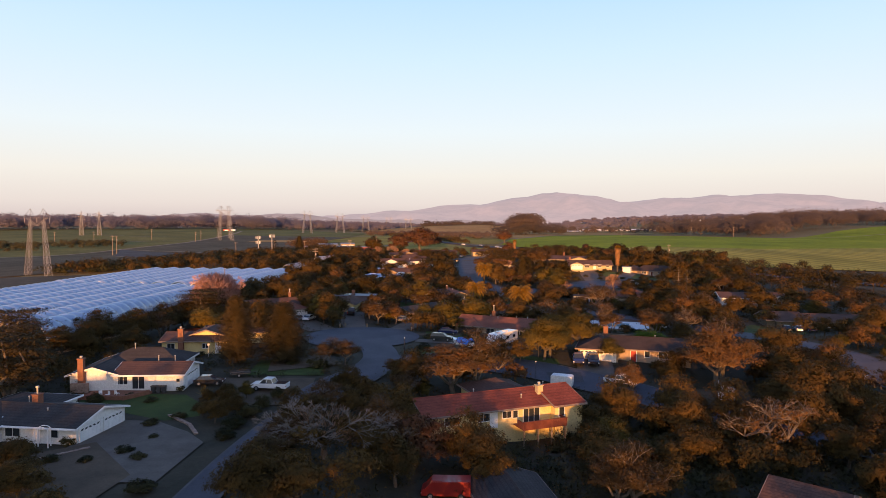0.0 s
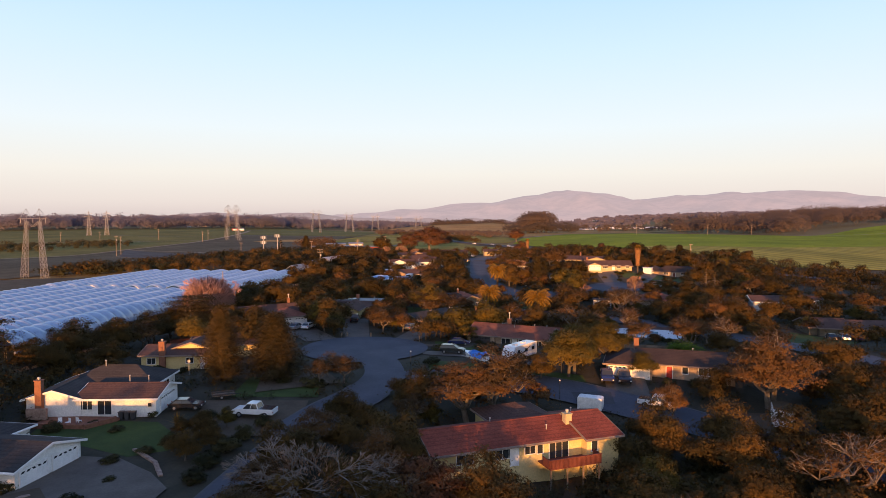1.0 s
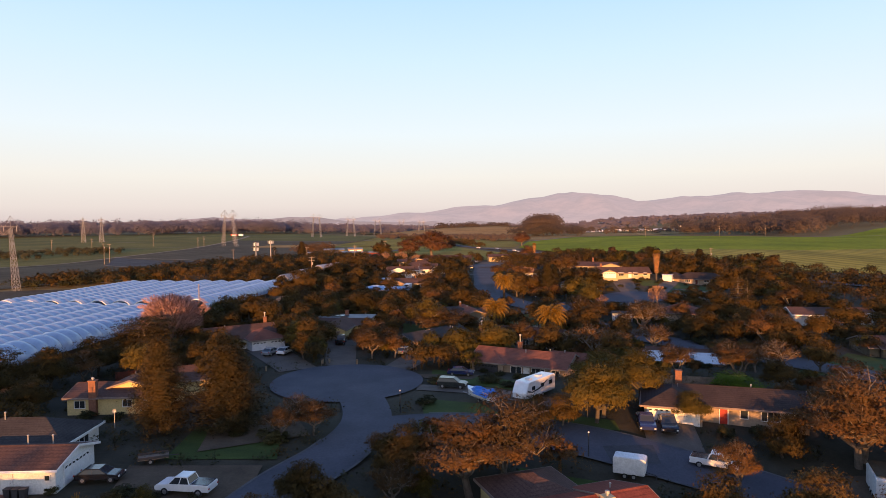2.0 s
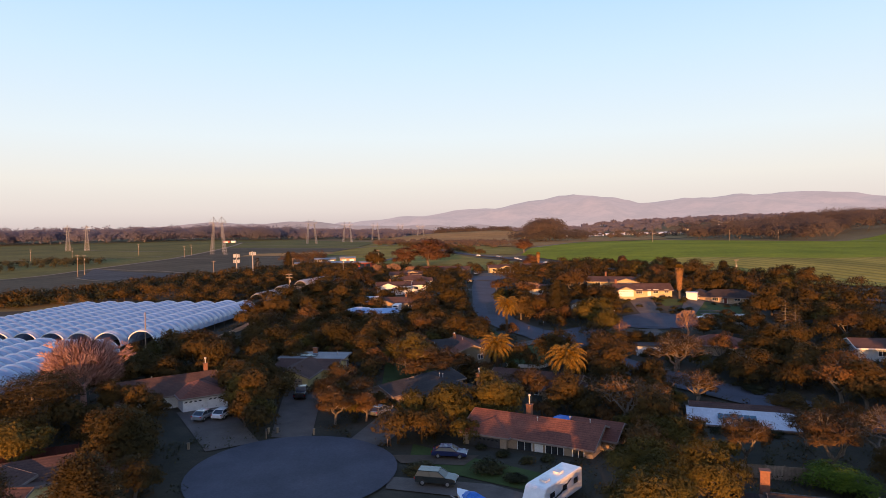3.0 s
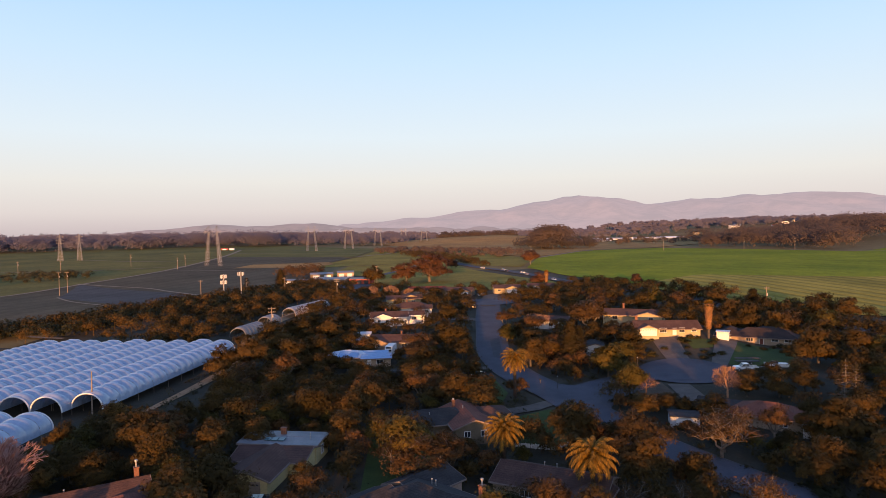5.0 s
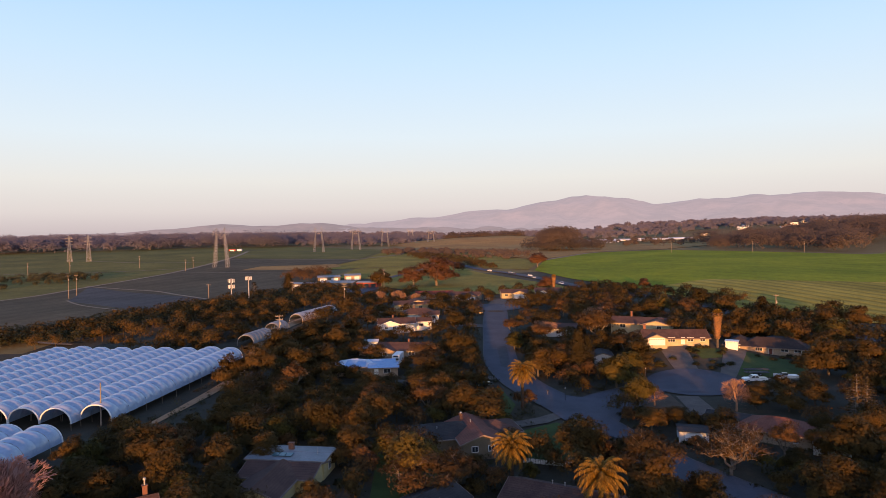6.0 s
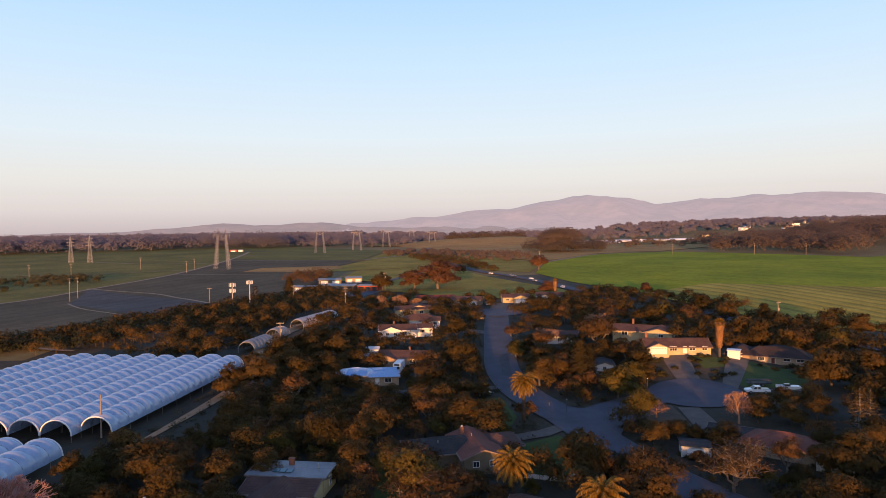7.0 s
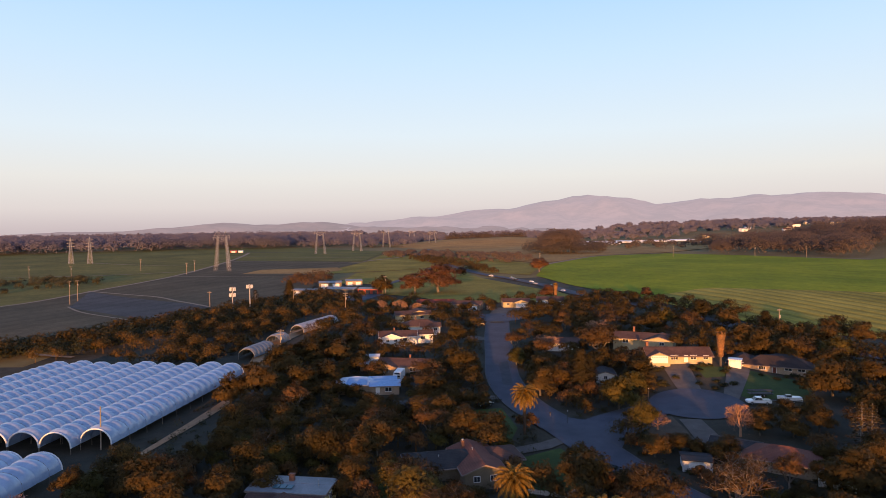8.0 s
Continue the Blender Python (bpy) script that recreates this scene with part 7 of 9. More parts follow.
# far woods, hedges and groves
def wood(name, words, poly, count, h0, h1, leaf, seed, mat_name="far_wood", per=46):
    """Woodland too far off to count: uneven crowns of loose leaf clumps."""
    rng = np.random.default_rng(seed)
    xs, ys = [p[0] for p in poly], [p[1] for p in poly]
    clouds, norms, n = [], [], 0
    while n < count:
        x, y = rng.uniform(min(xs), max(xs)), rng.uniform(min(ys), max(ys))
        if not inside(poly, x, y):
            continue
        n += 1
        h = rng.uniform(h0, h1)
        r = h * rng.uniform(0.5, 0.85)
        d = rng.normal(size=(per, 3))
        d[:, 2] = np.where(d[:, 2] < -0.5, -d[:, 2], d[:, 2])
        d /= np.linalg.norm(d, axis=1, keepdims=True)
        lump = 1 + 0.3 * np.sin(3 * d[:, :1] + 5 * d[:, 1:2] + n) * np.cos(4 * d[:, 2:3] + n)
        clouds.append(np.array([x, y, ground_z(x, y) + h * 0.52]) + d * lump * np.array([r, r, h * 0.46]) * rng.uniform(0.75, 1.05, (per, 1)))
        norms.append(d * 0.9 + np.array([0, -0.1, 0.4]) if leaf < 0.95 else d * 0.35 + np.array([0, -0.45, 0.5]))
    me = quads_mesh(name, leaf_clumps(rng, np.concatenate(clouds), np.concatenate(norms), leaf, 0.6 if leaf < 0.95 else 0.25))
    return tagged(link_mesh(name, me, mat_name), words, "woodland", "", "stuff")


def canopy(name, words, poly, count, r0, r1, leaf, per, seed, mat_name, test=None, gap=0.55):
    """Oaks past counting, kept clear of streets and roofs: lumpy crowns of leaf clumps and short stems, in one mesh."""
    rng = np.random.default_rng(seed)
    xs, ys = [p[0] for p in poly], [p[1] for p in poly]
    clouds, norms, stems, done, tries = [], [], [], 0, 0
    while done < count and tries < count * 20:
        tries += 1
        x, y, r = rng.uniform(min(xs), max(xs)), rng.uniform(min(ys), max(ys)), rng.uniform(r0, r1)
        if not inside(poly, x, y) or not free_spot(x, y, r, gap) or (test and not test(x, y)):
            continue
        done += 1
        PLANTED.append((x, y, r))
        h, z0 = r * rng.uniform(1.4, 1.9), ground_z(x, y)
        stems.append(np.array([[x - 0.2, y, z0 - 0.3], [x + 0.2, y, z0 - 0.3], [x + 0.15, y, z0 + h * 0.5], [x - 0.15, y, z0 + h * 0.5]]))
        for k in range(9):
            a, u = 2.4 * k + rng.normal(), math.sqrt((k + 0.5) / 9)
            b = r * rng.uniform(0.32, 0.54)
            c = np.array([x + r * 0.66 * u * math.cos(a), y + r * 0.66 * u * math.sin(a), z0 + h * (0.20 + 0.52 * math.sqrt(1 - u * u * 0.96) * rng.uniform(0.75, 1.12))])
            d = rng.normal(size=(per, 3))
            d[:, 2] = np.where(d[:, 2] < -0.5, -d[:, 2], d[:, 2])
            d /= np.linalg.norm(d, axis=1, keepdims=True)
            lump = 1 + 0.16 * np.sin(4 * d[:, :1] + done + k) + 0.12 * np.sin(7 * d[:, 1:2] + 5 * d[:, 2:3] + k)
            clouds.append(c + d * lump * np.array([1.05, 1.05, 0.72]) * b * rng.uniform(0.55, 1.1, (per, 1)))
            norms.append(d * 0.8 + np.array([math.cos(a) * u * 0.5, math.sin(a) * u * 0.5, 0.35]))
    corners, shade = leaf_clumps(rng, np.concatenate(clouds), np.concatenate(norms), leaf, 0.5)
    stems = np.array(stems)
    corners = np.concatenate([corners, stems[:, :3], stems[:, [0, 2, 3]]])
    shade = np.concatenate([shade, np.tile([0, -1.0, 0], (2 * len(stems), 1))])
    return tagged(link_mesh(name, quads_mesh(name, corners, shade), mat_name), words, "woodland", "", "stuff")


canopy("oak_canopy", "dark oaks closing the gaps between houses and lanes", [(-66, 150), (110, 150), (118, 300), (-66, 300)], 270, 1.9, 4.0, 0.42, 100, 27, "oak", None, 0.40)
canopy("oak_canopy", "low brown oaks between houses and lanes", [(-12, 100), (110, 100), (118, 300), (-66, 300), (-66, 152), (-12, 152)], 120, 1.6, 3.2, 0.38, 100, 28, "dry_oak", None, 0.38)
canopy("oak_canopy", "low green oaks between houses and lanes", [(-12, 100), (110, 100), (118, 300), (-66, 300), (-66, 152), (-12, 152)], 90, 1.6, 2.9, 0.36, 100, 29, "green_oak", None, 0.38)
canopy("oak_canopy", "dark oaks and brush below the red-roofed house", [(9, 68), (24, 60), (66, 60), (70, 100), (30, 101), (16, 84)], 60, 1.6, 3.2, 0.30, 150, 41, "oak", None, 0.34)
canopy("oak_canopy", "dark oaks on the near slope", [(-95, 44), (95, 44), (95, 112), (-95, 112)], 60, 2.2, 4.0, 0.34, 130, 30, "oak", None, 0.45)
canopy("oak_canopy", "dense oak canopy between the farther houses", [(-62, 300), (125, 300), (125, 445), (-62, 445)], 190, 2.8, 5.2, 0.56, 73, 21, "oak", town)
canopy("oak_canopy", "brown sparse oaks between the farther houses", [(-62, 290), (125, 290), (125, 445), (-62, 445)], 65, 2.4, 4.4, 0.40, 67, 22, "dry_oak", town)
canopy("oak_canopy", "oaks below the rough grass strip", [(105, 60), (230, 60), (230, 290), (150, 330), (105, 330)], 110, 3.4, 5.4, 0.52, 73, 23, "oak", town)
canopy("oak_canopy", "brown oaks below the rough grass strip", [(105, 120), (200, 120), (200, 280), (140, 330), (105, 330)], 36, 3.0, 5.0, 0.46, 73, 24, "dry_oak", town)
canopy("oak_canopy", "oak belt between the hoop houses and the fields", [(-150, 306), (-84, 296), (-64, 400), (-66, 470), (-100, 470), (-118, 400)], 75, 3.0, 4.8, 0.46, 73, 25, "oak")
canopy("oak_canopy", "oaks round the farm sheds", [(-100, 440), (-56, 400), (-58, 470), (-100, 495)], 26, 3.0, 5.0, 0.52, 73, 26, "oak")
def undergrowth(name, words, x0, x1, y0, y1, count, seed, mat_name, leaf=0.26):
    """Low weeds, ivy and brush on the ground between the trees."""
    rng = np.random.default_rng(seed)
    clouds = []
    for _ in range(count):
        x, y = rng.uniform(x0, x1), rng.uniform(y0, y1)
        if x < -68 and 134 < y < 292:
            continue
        if any(far_from_line(line, x, y) < d - 0.6 for line, d in KEEP_LINES) or any(math.hypot(x - bx, y - by) < br + 0.4 for bx, by, br in BULBS):
            continue
        if any(inside(poly, x, y) for poly in KEEP_AREAS) or any(math.hypot(x - hx, y - hy) < hr * 0.6 for hx, hy, hr in HOUSES):
            continue
        n, r, h = int(rng.integers(34, 70)), rng.uniform(0.8, 2.2), rng.uniform(0.5, 2.4)
        d = rng.normal(size=(n, 3)) * np.array([r * 0.36, r * 0.36, h * 0.26])
        clouds.append(np.array([x, y, ground_z(x, y) + h * 0.35]) + d)
    c = np.concatenate(clouds)
    up = np.tile([0, 0, 1.0], (len(c), 1))
    return tagged(link_mesh(name, quads_mesh(name, leaf_clumps(rng, c, up, leaf, 0.8)), mat_name), words, "undergrowth", "", "stuff")


undergrowth("undergrowth", "dark weeds and ivy under the near oaks", -95, 110, 40, 175, 2300, 31, "shrub")
undergrowth("undergrowth", "brown brush under the near oaks", -95, 110, 40, 175, 900, 32, "oak")
undergrowth("undergrowth", "dark weeds on the slope below the red-roofed house", 6, 74, 54, 104, 1500, 42, "shrub", 0.30)
undergrowth("undergrowth", "dark brush under the farther oaks", -72, 125, 175, 330, 2200, 33, "shrub", 0.36)
wood("hedgerow", "low bramble and brush beside the fields", [(-185, 300), (-140, 312), (-96, 395), (-70, 400), (-72, 470), (-110, 465), (-132, 402), (-165, 334), (-200, 312)], 430, 2.2, 6.0, 0.72, 17, "shrub", 100)
wood("hedgerow", "dark brush along the field edge", [(-180, 305), (-150, 322), (-118, 398), (-104, 440), (-112, 440), (-130, 402), (-165, 334), (-195, 312)], 110, 3.5, 7, 0.88, 1, "oak", 119)
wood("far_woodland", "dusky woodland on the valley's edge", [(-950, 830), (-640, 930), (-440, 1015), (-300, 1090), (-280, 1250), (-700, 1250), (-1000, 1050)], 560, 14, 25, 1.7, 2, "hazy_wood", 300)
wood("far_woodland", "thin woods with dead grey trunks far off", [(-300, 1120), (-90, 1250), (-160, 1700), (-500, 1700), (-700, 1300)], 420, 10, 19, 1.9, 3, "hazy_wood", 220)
wood("far_woodland", "dark eucalyptus grove beside the highway", [(102, 905), (126, 895), (134, 930), (122, 960), (104, 955)], 12, 24, 31, 1.7, 4, "far_wood", 800)
wood("far_woodland", "low trees at the foot of the eucalyptus grove", [(70, 900), (100, 870), (150, 868), (178, 892), (170, 925), (80, 960)], 40, 8, 17, 1.0, 44, "far_wood", 330)
wood("far_woodland", "wooded slope beyond the bright field", [(255, 815), (300, 830), (380, 730), (470, 785), (600, 790), (900, 760), (1000, 1000), (700, 1150), (420, 1050), (330, 990)], 460, 12, 25, 1.2, 5, "far_wood", 430)
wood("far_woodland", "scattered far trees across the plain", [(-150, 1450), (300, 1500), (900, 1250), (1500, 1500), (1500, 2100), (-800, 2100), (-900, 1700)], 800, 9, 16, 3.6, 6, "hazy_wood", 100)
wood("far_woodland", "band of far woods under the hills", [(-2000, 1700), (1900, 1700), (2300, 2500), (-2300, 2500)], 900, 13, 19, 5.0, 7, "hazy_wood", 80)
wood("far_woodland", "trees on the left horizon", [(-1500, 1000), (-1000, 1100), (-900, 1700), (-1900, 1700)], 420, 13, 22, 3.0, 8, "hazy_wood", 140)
wood("roadside_scrub", "brown scrub along the highway", [(-12, 700), (14, 640), (30, 640), (10, 720), (-20, 800), (-60, 860), (-70, 830)], 130, 3, 6, 1.0, 9, "oak", 90)
wood("roadside_scrub", "russet scrub in the hollow by the highway", [(-110, 900), (-20, 800), (60, 740), (76, 760), (60, 860), (-60, 1000), (-110, 980)], 150, 3, 7, 1.2, 10, "far_wood", 110)
wood("roadside_scrub", "brush between the houses and the bright field", [(78, 470), (100, 436), (122, 350), (150, 330), (134, 326), (112, 350), (92, 420), (70, 450)], 60, 3, 6, 0.88, 11, "oak", 102)
wood("hedgerow", "low brush between the shelters and the field belt", [(-112, 300), (-84, 298), (-79, 345), (-76, 405), (-104, 410), (-120, 380)], 210, 2.0, 5.0, 0.7, 20, "oak", 110)
wood("far_woodland", "small trees on the ploughed land behind the bright field", [(120, 1000), (330, 1000), (430, 1110), (330, 1180), (130, 1150)], 46, 6, 13, 1.5, 21, "far_wood", 130)
wood("roadside_scrub", "dark brush along the near side of the highway", [(98, 322), (148, 246), (248, 160), (256, 168), (157, 254), (111, 322)], 120, 4.5, 8.0, 0.8, 43, "oak", 130)
wood("farm_thicket", "dark thicket by the pasture gully", [(-470, 480), (-330, 520), (-290, 590), (-330, 620), (-470, 570)], 170, 3, 6, 1.28, 12, "shrub", 78)
# woods out of view, added behind the drone to shade the near slope
wood("rear_woodland", "unseen tall trees added behind the viewpoint to shade the slope", [(-46, -40), (-16, -40), (-16, -14), (-46, -14)], 18, 12, 15, 1.60, 15, "oak", 120)
wood("rear_woodland", "unseen oak wood added behind the viewpoint for its shade", [(-260, -75), (260, -75), (260, -14), (-260, -14)], 150, 9, 13, 1.28, 14, "oak", 102)
wood("bare_thicket", "pale leafless thicket by the farm sheds", [(-140, 560), (-112, 548), (-104, 600), (-130, 640)], 40, 4, 8, 0.96, 13, "dry_oak", 85)
wood("far_woodland", "row of dark tall trees on the far hill", [(-40, 1385), (110, 1395), (110, 1430), (-40, 1420)], 46, 16, 26, 2.4, 18, "far_wood", 120)
wood("hillside_brush", "dark brush and small oaks on the slope below the hoop houses", [(-70, 106), (-61, 99), (-52, 100), (-49, 110), (-58, 122), (-67, 134)], 42, 1.4, 3.2, 0.34, 19, "oak", 210)
KEPT_STATE = random.getstate()
for x, y, r, h in [(-26.6, 86, 1.9, 2.6), (-27.2, 82, 1.7, 2.2), (-25.8, 90, 1.6, 2.8), (-27.0, 78, 1.5, 1.9), (-24.6, 94, 1.4, 2.2), (-43, 92.5, 1.1, 1.0)]:
    plant("shrub", x, y, r, h, "mid")
# the last two oaks are added sunward of the travel trailer to shade it
for kind, x, y, r, h in [("oak", -18.0, 78, 3.4, 6.2), ("dry", -16.4, 86, 3.2, 6.0), ("oak", -14.4, 94, 3.0, 5.4), ("dry", 60.5, 206, 3.6, 7.4), ("gnarl", 55, 208, 3.4, 7.0), ("oak", 68, 207, 3.4, 6.2), ("oak", 74, 208, 4.0, 7.2), ("oak", 10.8, 118.6, 3.0, 4.5), ("oak", 14.6, 119.4, 2.6, 4.4)]:
    plant(kind, x, y, r, h)
random.setstate(KEPT_STATE)


# ---- vehicles ----
def wheels_for(thing, L, W, r, inset, width=0.24, axles=None):
    for ax in (axles or (L / 2 - inset, -L / 2 + inset)):
        for s in (-1, 1):
            bm = bmesh.new()
            y = s * (W / 2 - width / 2 + 0.01)
            tube(bm, (ax, y - width / 2, r), (ax, y + width / 2, r), r, r, 14)
            w = part("wheel", bm, "tyre", thing)
            bm = bmesh.new()
            tube(bm, (ax, y + s * (width / 2 - 0.02), r), (ax, y + s * (width / 2 + 0.012), r), r * 0.62, r * 0.55, 10)
            part("rim", bm, "rim", w)


def lamp_pair(thing, name, x, W, z, mat_name, w=0.34, h=0.16):
    for s in (-1, 1):
        bm = bmesh.new()
        box(bm, x - 0.03, x + 0.03, s * (W / 2 - 0.12) - w / 2 + (0 if s < 0 else 0) , s * (W / 2 - 0.12) + w / 2 - 0.1, z - h / 2, z + h / 2)
        part(name, bm, mat_name, thing)


def vehicle(name, words, x, y, turn, paint, L, W, profile, cabin, glass_z, roof_z, lift=0.0, bed=None, wheel=0.34, group=""):
    """A car, pickup or van; +x is ahead. profile: the body's side view; cabin: base and roof stretches (x0, x1, x2, x3)."""
    thing = empty(name, pose(x, y, ground_z(x, y) + 0.12 + lift, 0, 0, turn), words, "vehicle", group)
    bm = bmesh.new()
    prism(bm, profile, -W / 2, W / 2)
    bmesh.ops.bevel(bm, geom=[e for e in bm.edges], offset=0.05, segments=2, affect="EDGES", clamp_overlap=True)
    part("body", bm, paint, thing)
    x0, x1, x2, x3 = cabin
    bm = bmesh.new()
    wb, wt = W / 2 - 0.06, W / 2 - 0.22
    v = [bm.verts.new(p) for p in ((x0, -wb, glass_z), (x3, -wb, glass_z), (x3, wb, glass_z), (x0, wb, glass_z), (x1, -wt, roof_z), (x2, -wt, roof_z), (x2, wt, roof_z), (x1, wt, roof_z))]
    for f in ((0, 1, 5, 4), (1, 2, 6, 5), (2, 3, 7, 6), (3, 0, 4, 7), (4, 5, 6, 7)):
        bm.faces.new([v[i] for i in f])
    part("cabin_glass", bm, "glass", thing, "dark glazed cabin")
    bm = bmesh.new()
    box(bm, x1 - 0.04, x2 + 0.04, -wt - 0.03, wt + 0.03, roof_z - 0.04, roof_z + 0.05)
    part("roof", bm, paint, thing)
    for xa, xb in ((x0, x1), (x3, x2), ((x0 + x3) / 2, (x1 + x2) / 2)):
        for s in (-1, 1):
            bm = bmesh.new()
            tube(bm, (xa, s * wb, glass_z), (xb, s * wt, roof_z), 0.05, 0.045, 4)
            part("pillar", bm, paint, thing)
    if bed:
        bm = bmesh.new()
        box(bm, bed[0], bed[1], -W / 2 + 0.1, W / 2 - 0.1, bed[2] - 0.02, bed[2] + 0.06)
        part("bed_cover", bm, "car_black", thing, "black cargo bed")
    wheels_for(thing, L, W, wheel, L * 0.19)
    lamp_pair(thing, "headlight", max(p[0] for p in profile) - 0.02, W, 0.72, "lamp_clear")
    lamp_pair(thing, "tail_light", min(p[0] for p in profile) + 0.02, W, 0.85, "lamp_red")
    return thing


def car(words, x, y, turn, paint, group="parked cars"):
    return vehicle("car", words, x, y, turn, paint, 4.6, 1.82, [(-2.3, 0.35), (2.3, 0.35), (2.32, 0.68), (1.9, 0.84), (0.95, 0.95), (-1.75, 0.98), (-2.25, 0.88)], (-1.95, -1.25, 0.25, 1.05), 0.95, 1.42, group=group)


def suv(words, x, y, turn, paint):
    return vehicle("car", words, x, y, turn, paint, 4.8, 1.9, [(-2.4, 0.4), (2.4, 0.4), (2.42, 0.8), (2.1, 0.98), (1.1, 1.08), (-2.3, 1.1)], (-2.3, -2.0, 0.35, 1.2), 1.08, 1.66, group="parked cars", wheel=0.36)


def pickup(words, x, y, turn, paint):
    return vehicle("pickup_truck", words, x, y, turn, paint, 5.8, 2.0, [(-2.9, 0.5), (2.85, 0.5), (2.9, 0.95), (2.6, 1.12), (1.3, 1.2), (-0.9, 1.22), (-2.9, 1.2)], (-0.85, -0.55, 0.7, 1.35), 1.2, 1.85, bed=(-2.8, -0.95, 1.2), wheel=0.4, group="parked cars")


def van(words, x, y, turn, paint, L=5.4, H=2.1):
    return vehicle("van", words, x, y, turn, paint, L, 2.0, [(-L / 2, 0.4), (L / 2, 0.4), (L / 2, 0.95), (L / 2 - 0.5, 1.15), (L / 2 - 1.1, H - 0.1), (-L / 2, H)], (L / 2 - 2.2, L / 2 - 2.2, L / 2 - 1.15, L / 2 - 0.55), 1.15, H - 0.06, wheel=0.36, group="parked cars")


pickup("white crew-cab pickup with black bed on gravel", -26.8, 97.6, 173, "car_white")
car("dark car beside the white garage", -37.2, 100.4, 5, "car_black")
suv("dark green-grey wagon parked on the driveway", -0.2, 137.2, -12, "car_grey")
car("dark blue car parked before the long house", 1.2, 146.4, -8, "car_navy")
car("silver car beside the pink house", -10.2, 165.8, 62, "car_silver")
car("silver-blue car before the garage doors", -37.0, 161.8, 75, "car_silver")
car("pale blue-white car before the garage doors", -34.4, 162.8, 78, "car_white")
pickup("dark pickup on the long driveway", -25.3, 175.5, 94, "car_black")
pickup("dark blue pickup before the white garage", 25.6, 118.9, -100, "car_navy")
pickup("black pickup before the white garage", 28.3, 118.5, -100, "car_black")
pickup("white work truck half hidden by a tree", 31.0, 109.2, -30, "car_white")
car("grey car under the carport trees", 88.0, 162.0, 70, "car_grey")
car("silver car before the carport", 91.0, 162.0, 72, "car_silver")
pickup("dark pickup before the carport", 94.0, 161.5, 75, "car_navy")
car("white car under trees beside the street", 73.5, 112.5, 20, "car_white")
pickup("white utility truck parked off the turning circle", 75.8, 253.4, 175, "car_white")
car("white car before the white house", -7.5, 343.0, 175, "car_white")
car("dark car in the carport of the white house", -13.5, 345.5, 10, "car_black")
car("dark car at the verge of the street", 6.6, 255.8, 20, "car_grey")
car("black car beside the street", 8.3, 372.0, 86, "car_black")
car("silver car at the street's end", 4.5, 413.0, 30, "car_silver")
van("white van at the street's end", 12.5, 420.0, 80, "car_white")
car("white car parked by the white-roofed house", 56.8, 166.5, -58, "car_white")
van("red van under the near trees", 0.4, 66.2, 176, "car_red", 5.2, 2.0)
for k, u in enumerate((0.40, 0.44, 0.475, 0.505, 0.53, 0.555, 0.62)):
    i = int(u * (len(HIGHWAY) - 2))
    a, b = Vector(HIGHWAY[i]), Vector(HIGHWAY[i + 1])
    d = (b - a).normalized()
    side = Vector((d.y, -d.x)) * (1.8 if k % 2 else -1.8)
    car("car on the highway beyond the houses", a.x + side.x, a.y + side.y, math.degrees(math.atan2(d.y, d.x)) + (180 if k % 2 else 0), ("car_white", "car_black", "car_silver")[k % 3], "cars on the highway")


def box_body(name, words, x, y, turn, L, W, H, mat_name, stripe=None, nose=0.0, lift=0.55, category="trailer", axles=(-0.5, 0.5)):
    """A trailer or camper: rounded box on wheels, +x ahead."""
    thing = empty(name, pose(x, y, ground_z(x, y) + 0.12, 0, 0, turn), words, category)
    bm = bmesh.new()
    prism(bm, [(-L / 2, lift), (L / 2 - 0.1, lift), (L / 2, lift + H * 0.35), (L / 2 - nose, lift + H * 0.94), (L / 2 - nose - 0.3, lift + H), (-L / 2 + 0.1, lift + H), (-L / 2, lift + H - 0.1)], -W / 2, W / 2)
    bmesh.ops.bevel(bm, geom=[e for e in bm.edges], offset=0.08, segments=2, affect="EDGES", clamp_overlap=True)
    part("body", bm, mat_name, thing)
    wheels_for(thing, L, W, 0.33, 0, 0.22, axles)
    bm = bmesh.new()
    tube(bm, (L / 2 - 0.1, -0.5, lift), (L / 2 + 1.2, 0, lift - 0.05), 0.05, 0.05, 4)
    tube(bm, (L / 2 - 0.1, 0.5, lift), (L / 2 + 1.2, 0, lift - 0.05), 0.05, 0.05, 4)
    tube(bm, (L / 2 + 1.1, 0, 0), (L / 2 + 1.1, 0, lift), 0.05, 0.05, 5)
    part("drawbar", bm, "dark_metal", thing)
    return thing


rv = box_body("travel_trailer", "white travel trailer with dark swoosh stripes on the lawn edge", 12.4, 132.0, -128, 8.6, 2.45, 2.4, "car_white", nose=0.8, lift=0.45)
for s in (-1, 1):
    for wx in (2.2, -0.4, -2.8):
        bm = bmesh.new()
        box(bm, wx - 0.45, wx + 0.45, s * 1.235 - 0.015, s * 1.235 + 0.015, 1.5, 2.1)
        part("window", bm, "glass", rv)
    bm = bmesh.new()
    v = [bm.verts.new((px, s * 1.24, pz)) for px, pz in ((3.9, 1.5), (2.6, 1.15), (0.4, 1.35), (-2.0, 2.3), (-1.6, 2.35), (0.7, 1.55), (2.6, 1.35), (3.9, 1.75))]
    bm.faces.new(v)
    part("stripe", bm, "dark_metal", rv, "dark curved swoosh")
for ax in (1.6, -1.2):
    bm = bmesh.new()
    box(bm, ax - 0.45, ax + 0.45, -0.4, 0.4, 2.83, 3.05)
    part("roof_unit", bm, "sheet_white", rv)
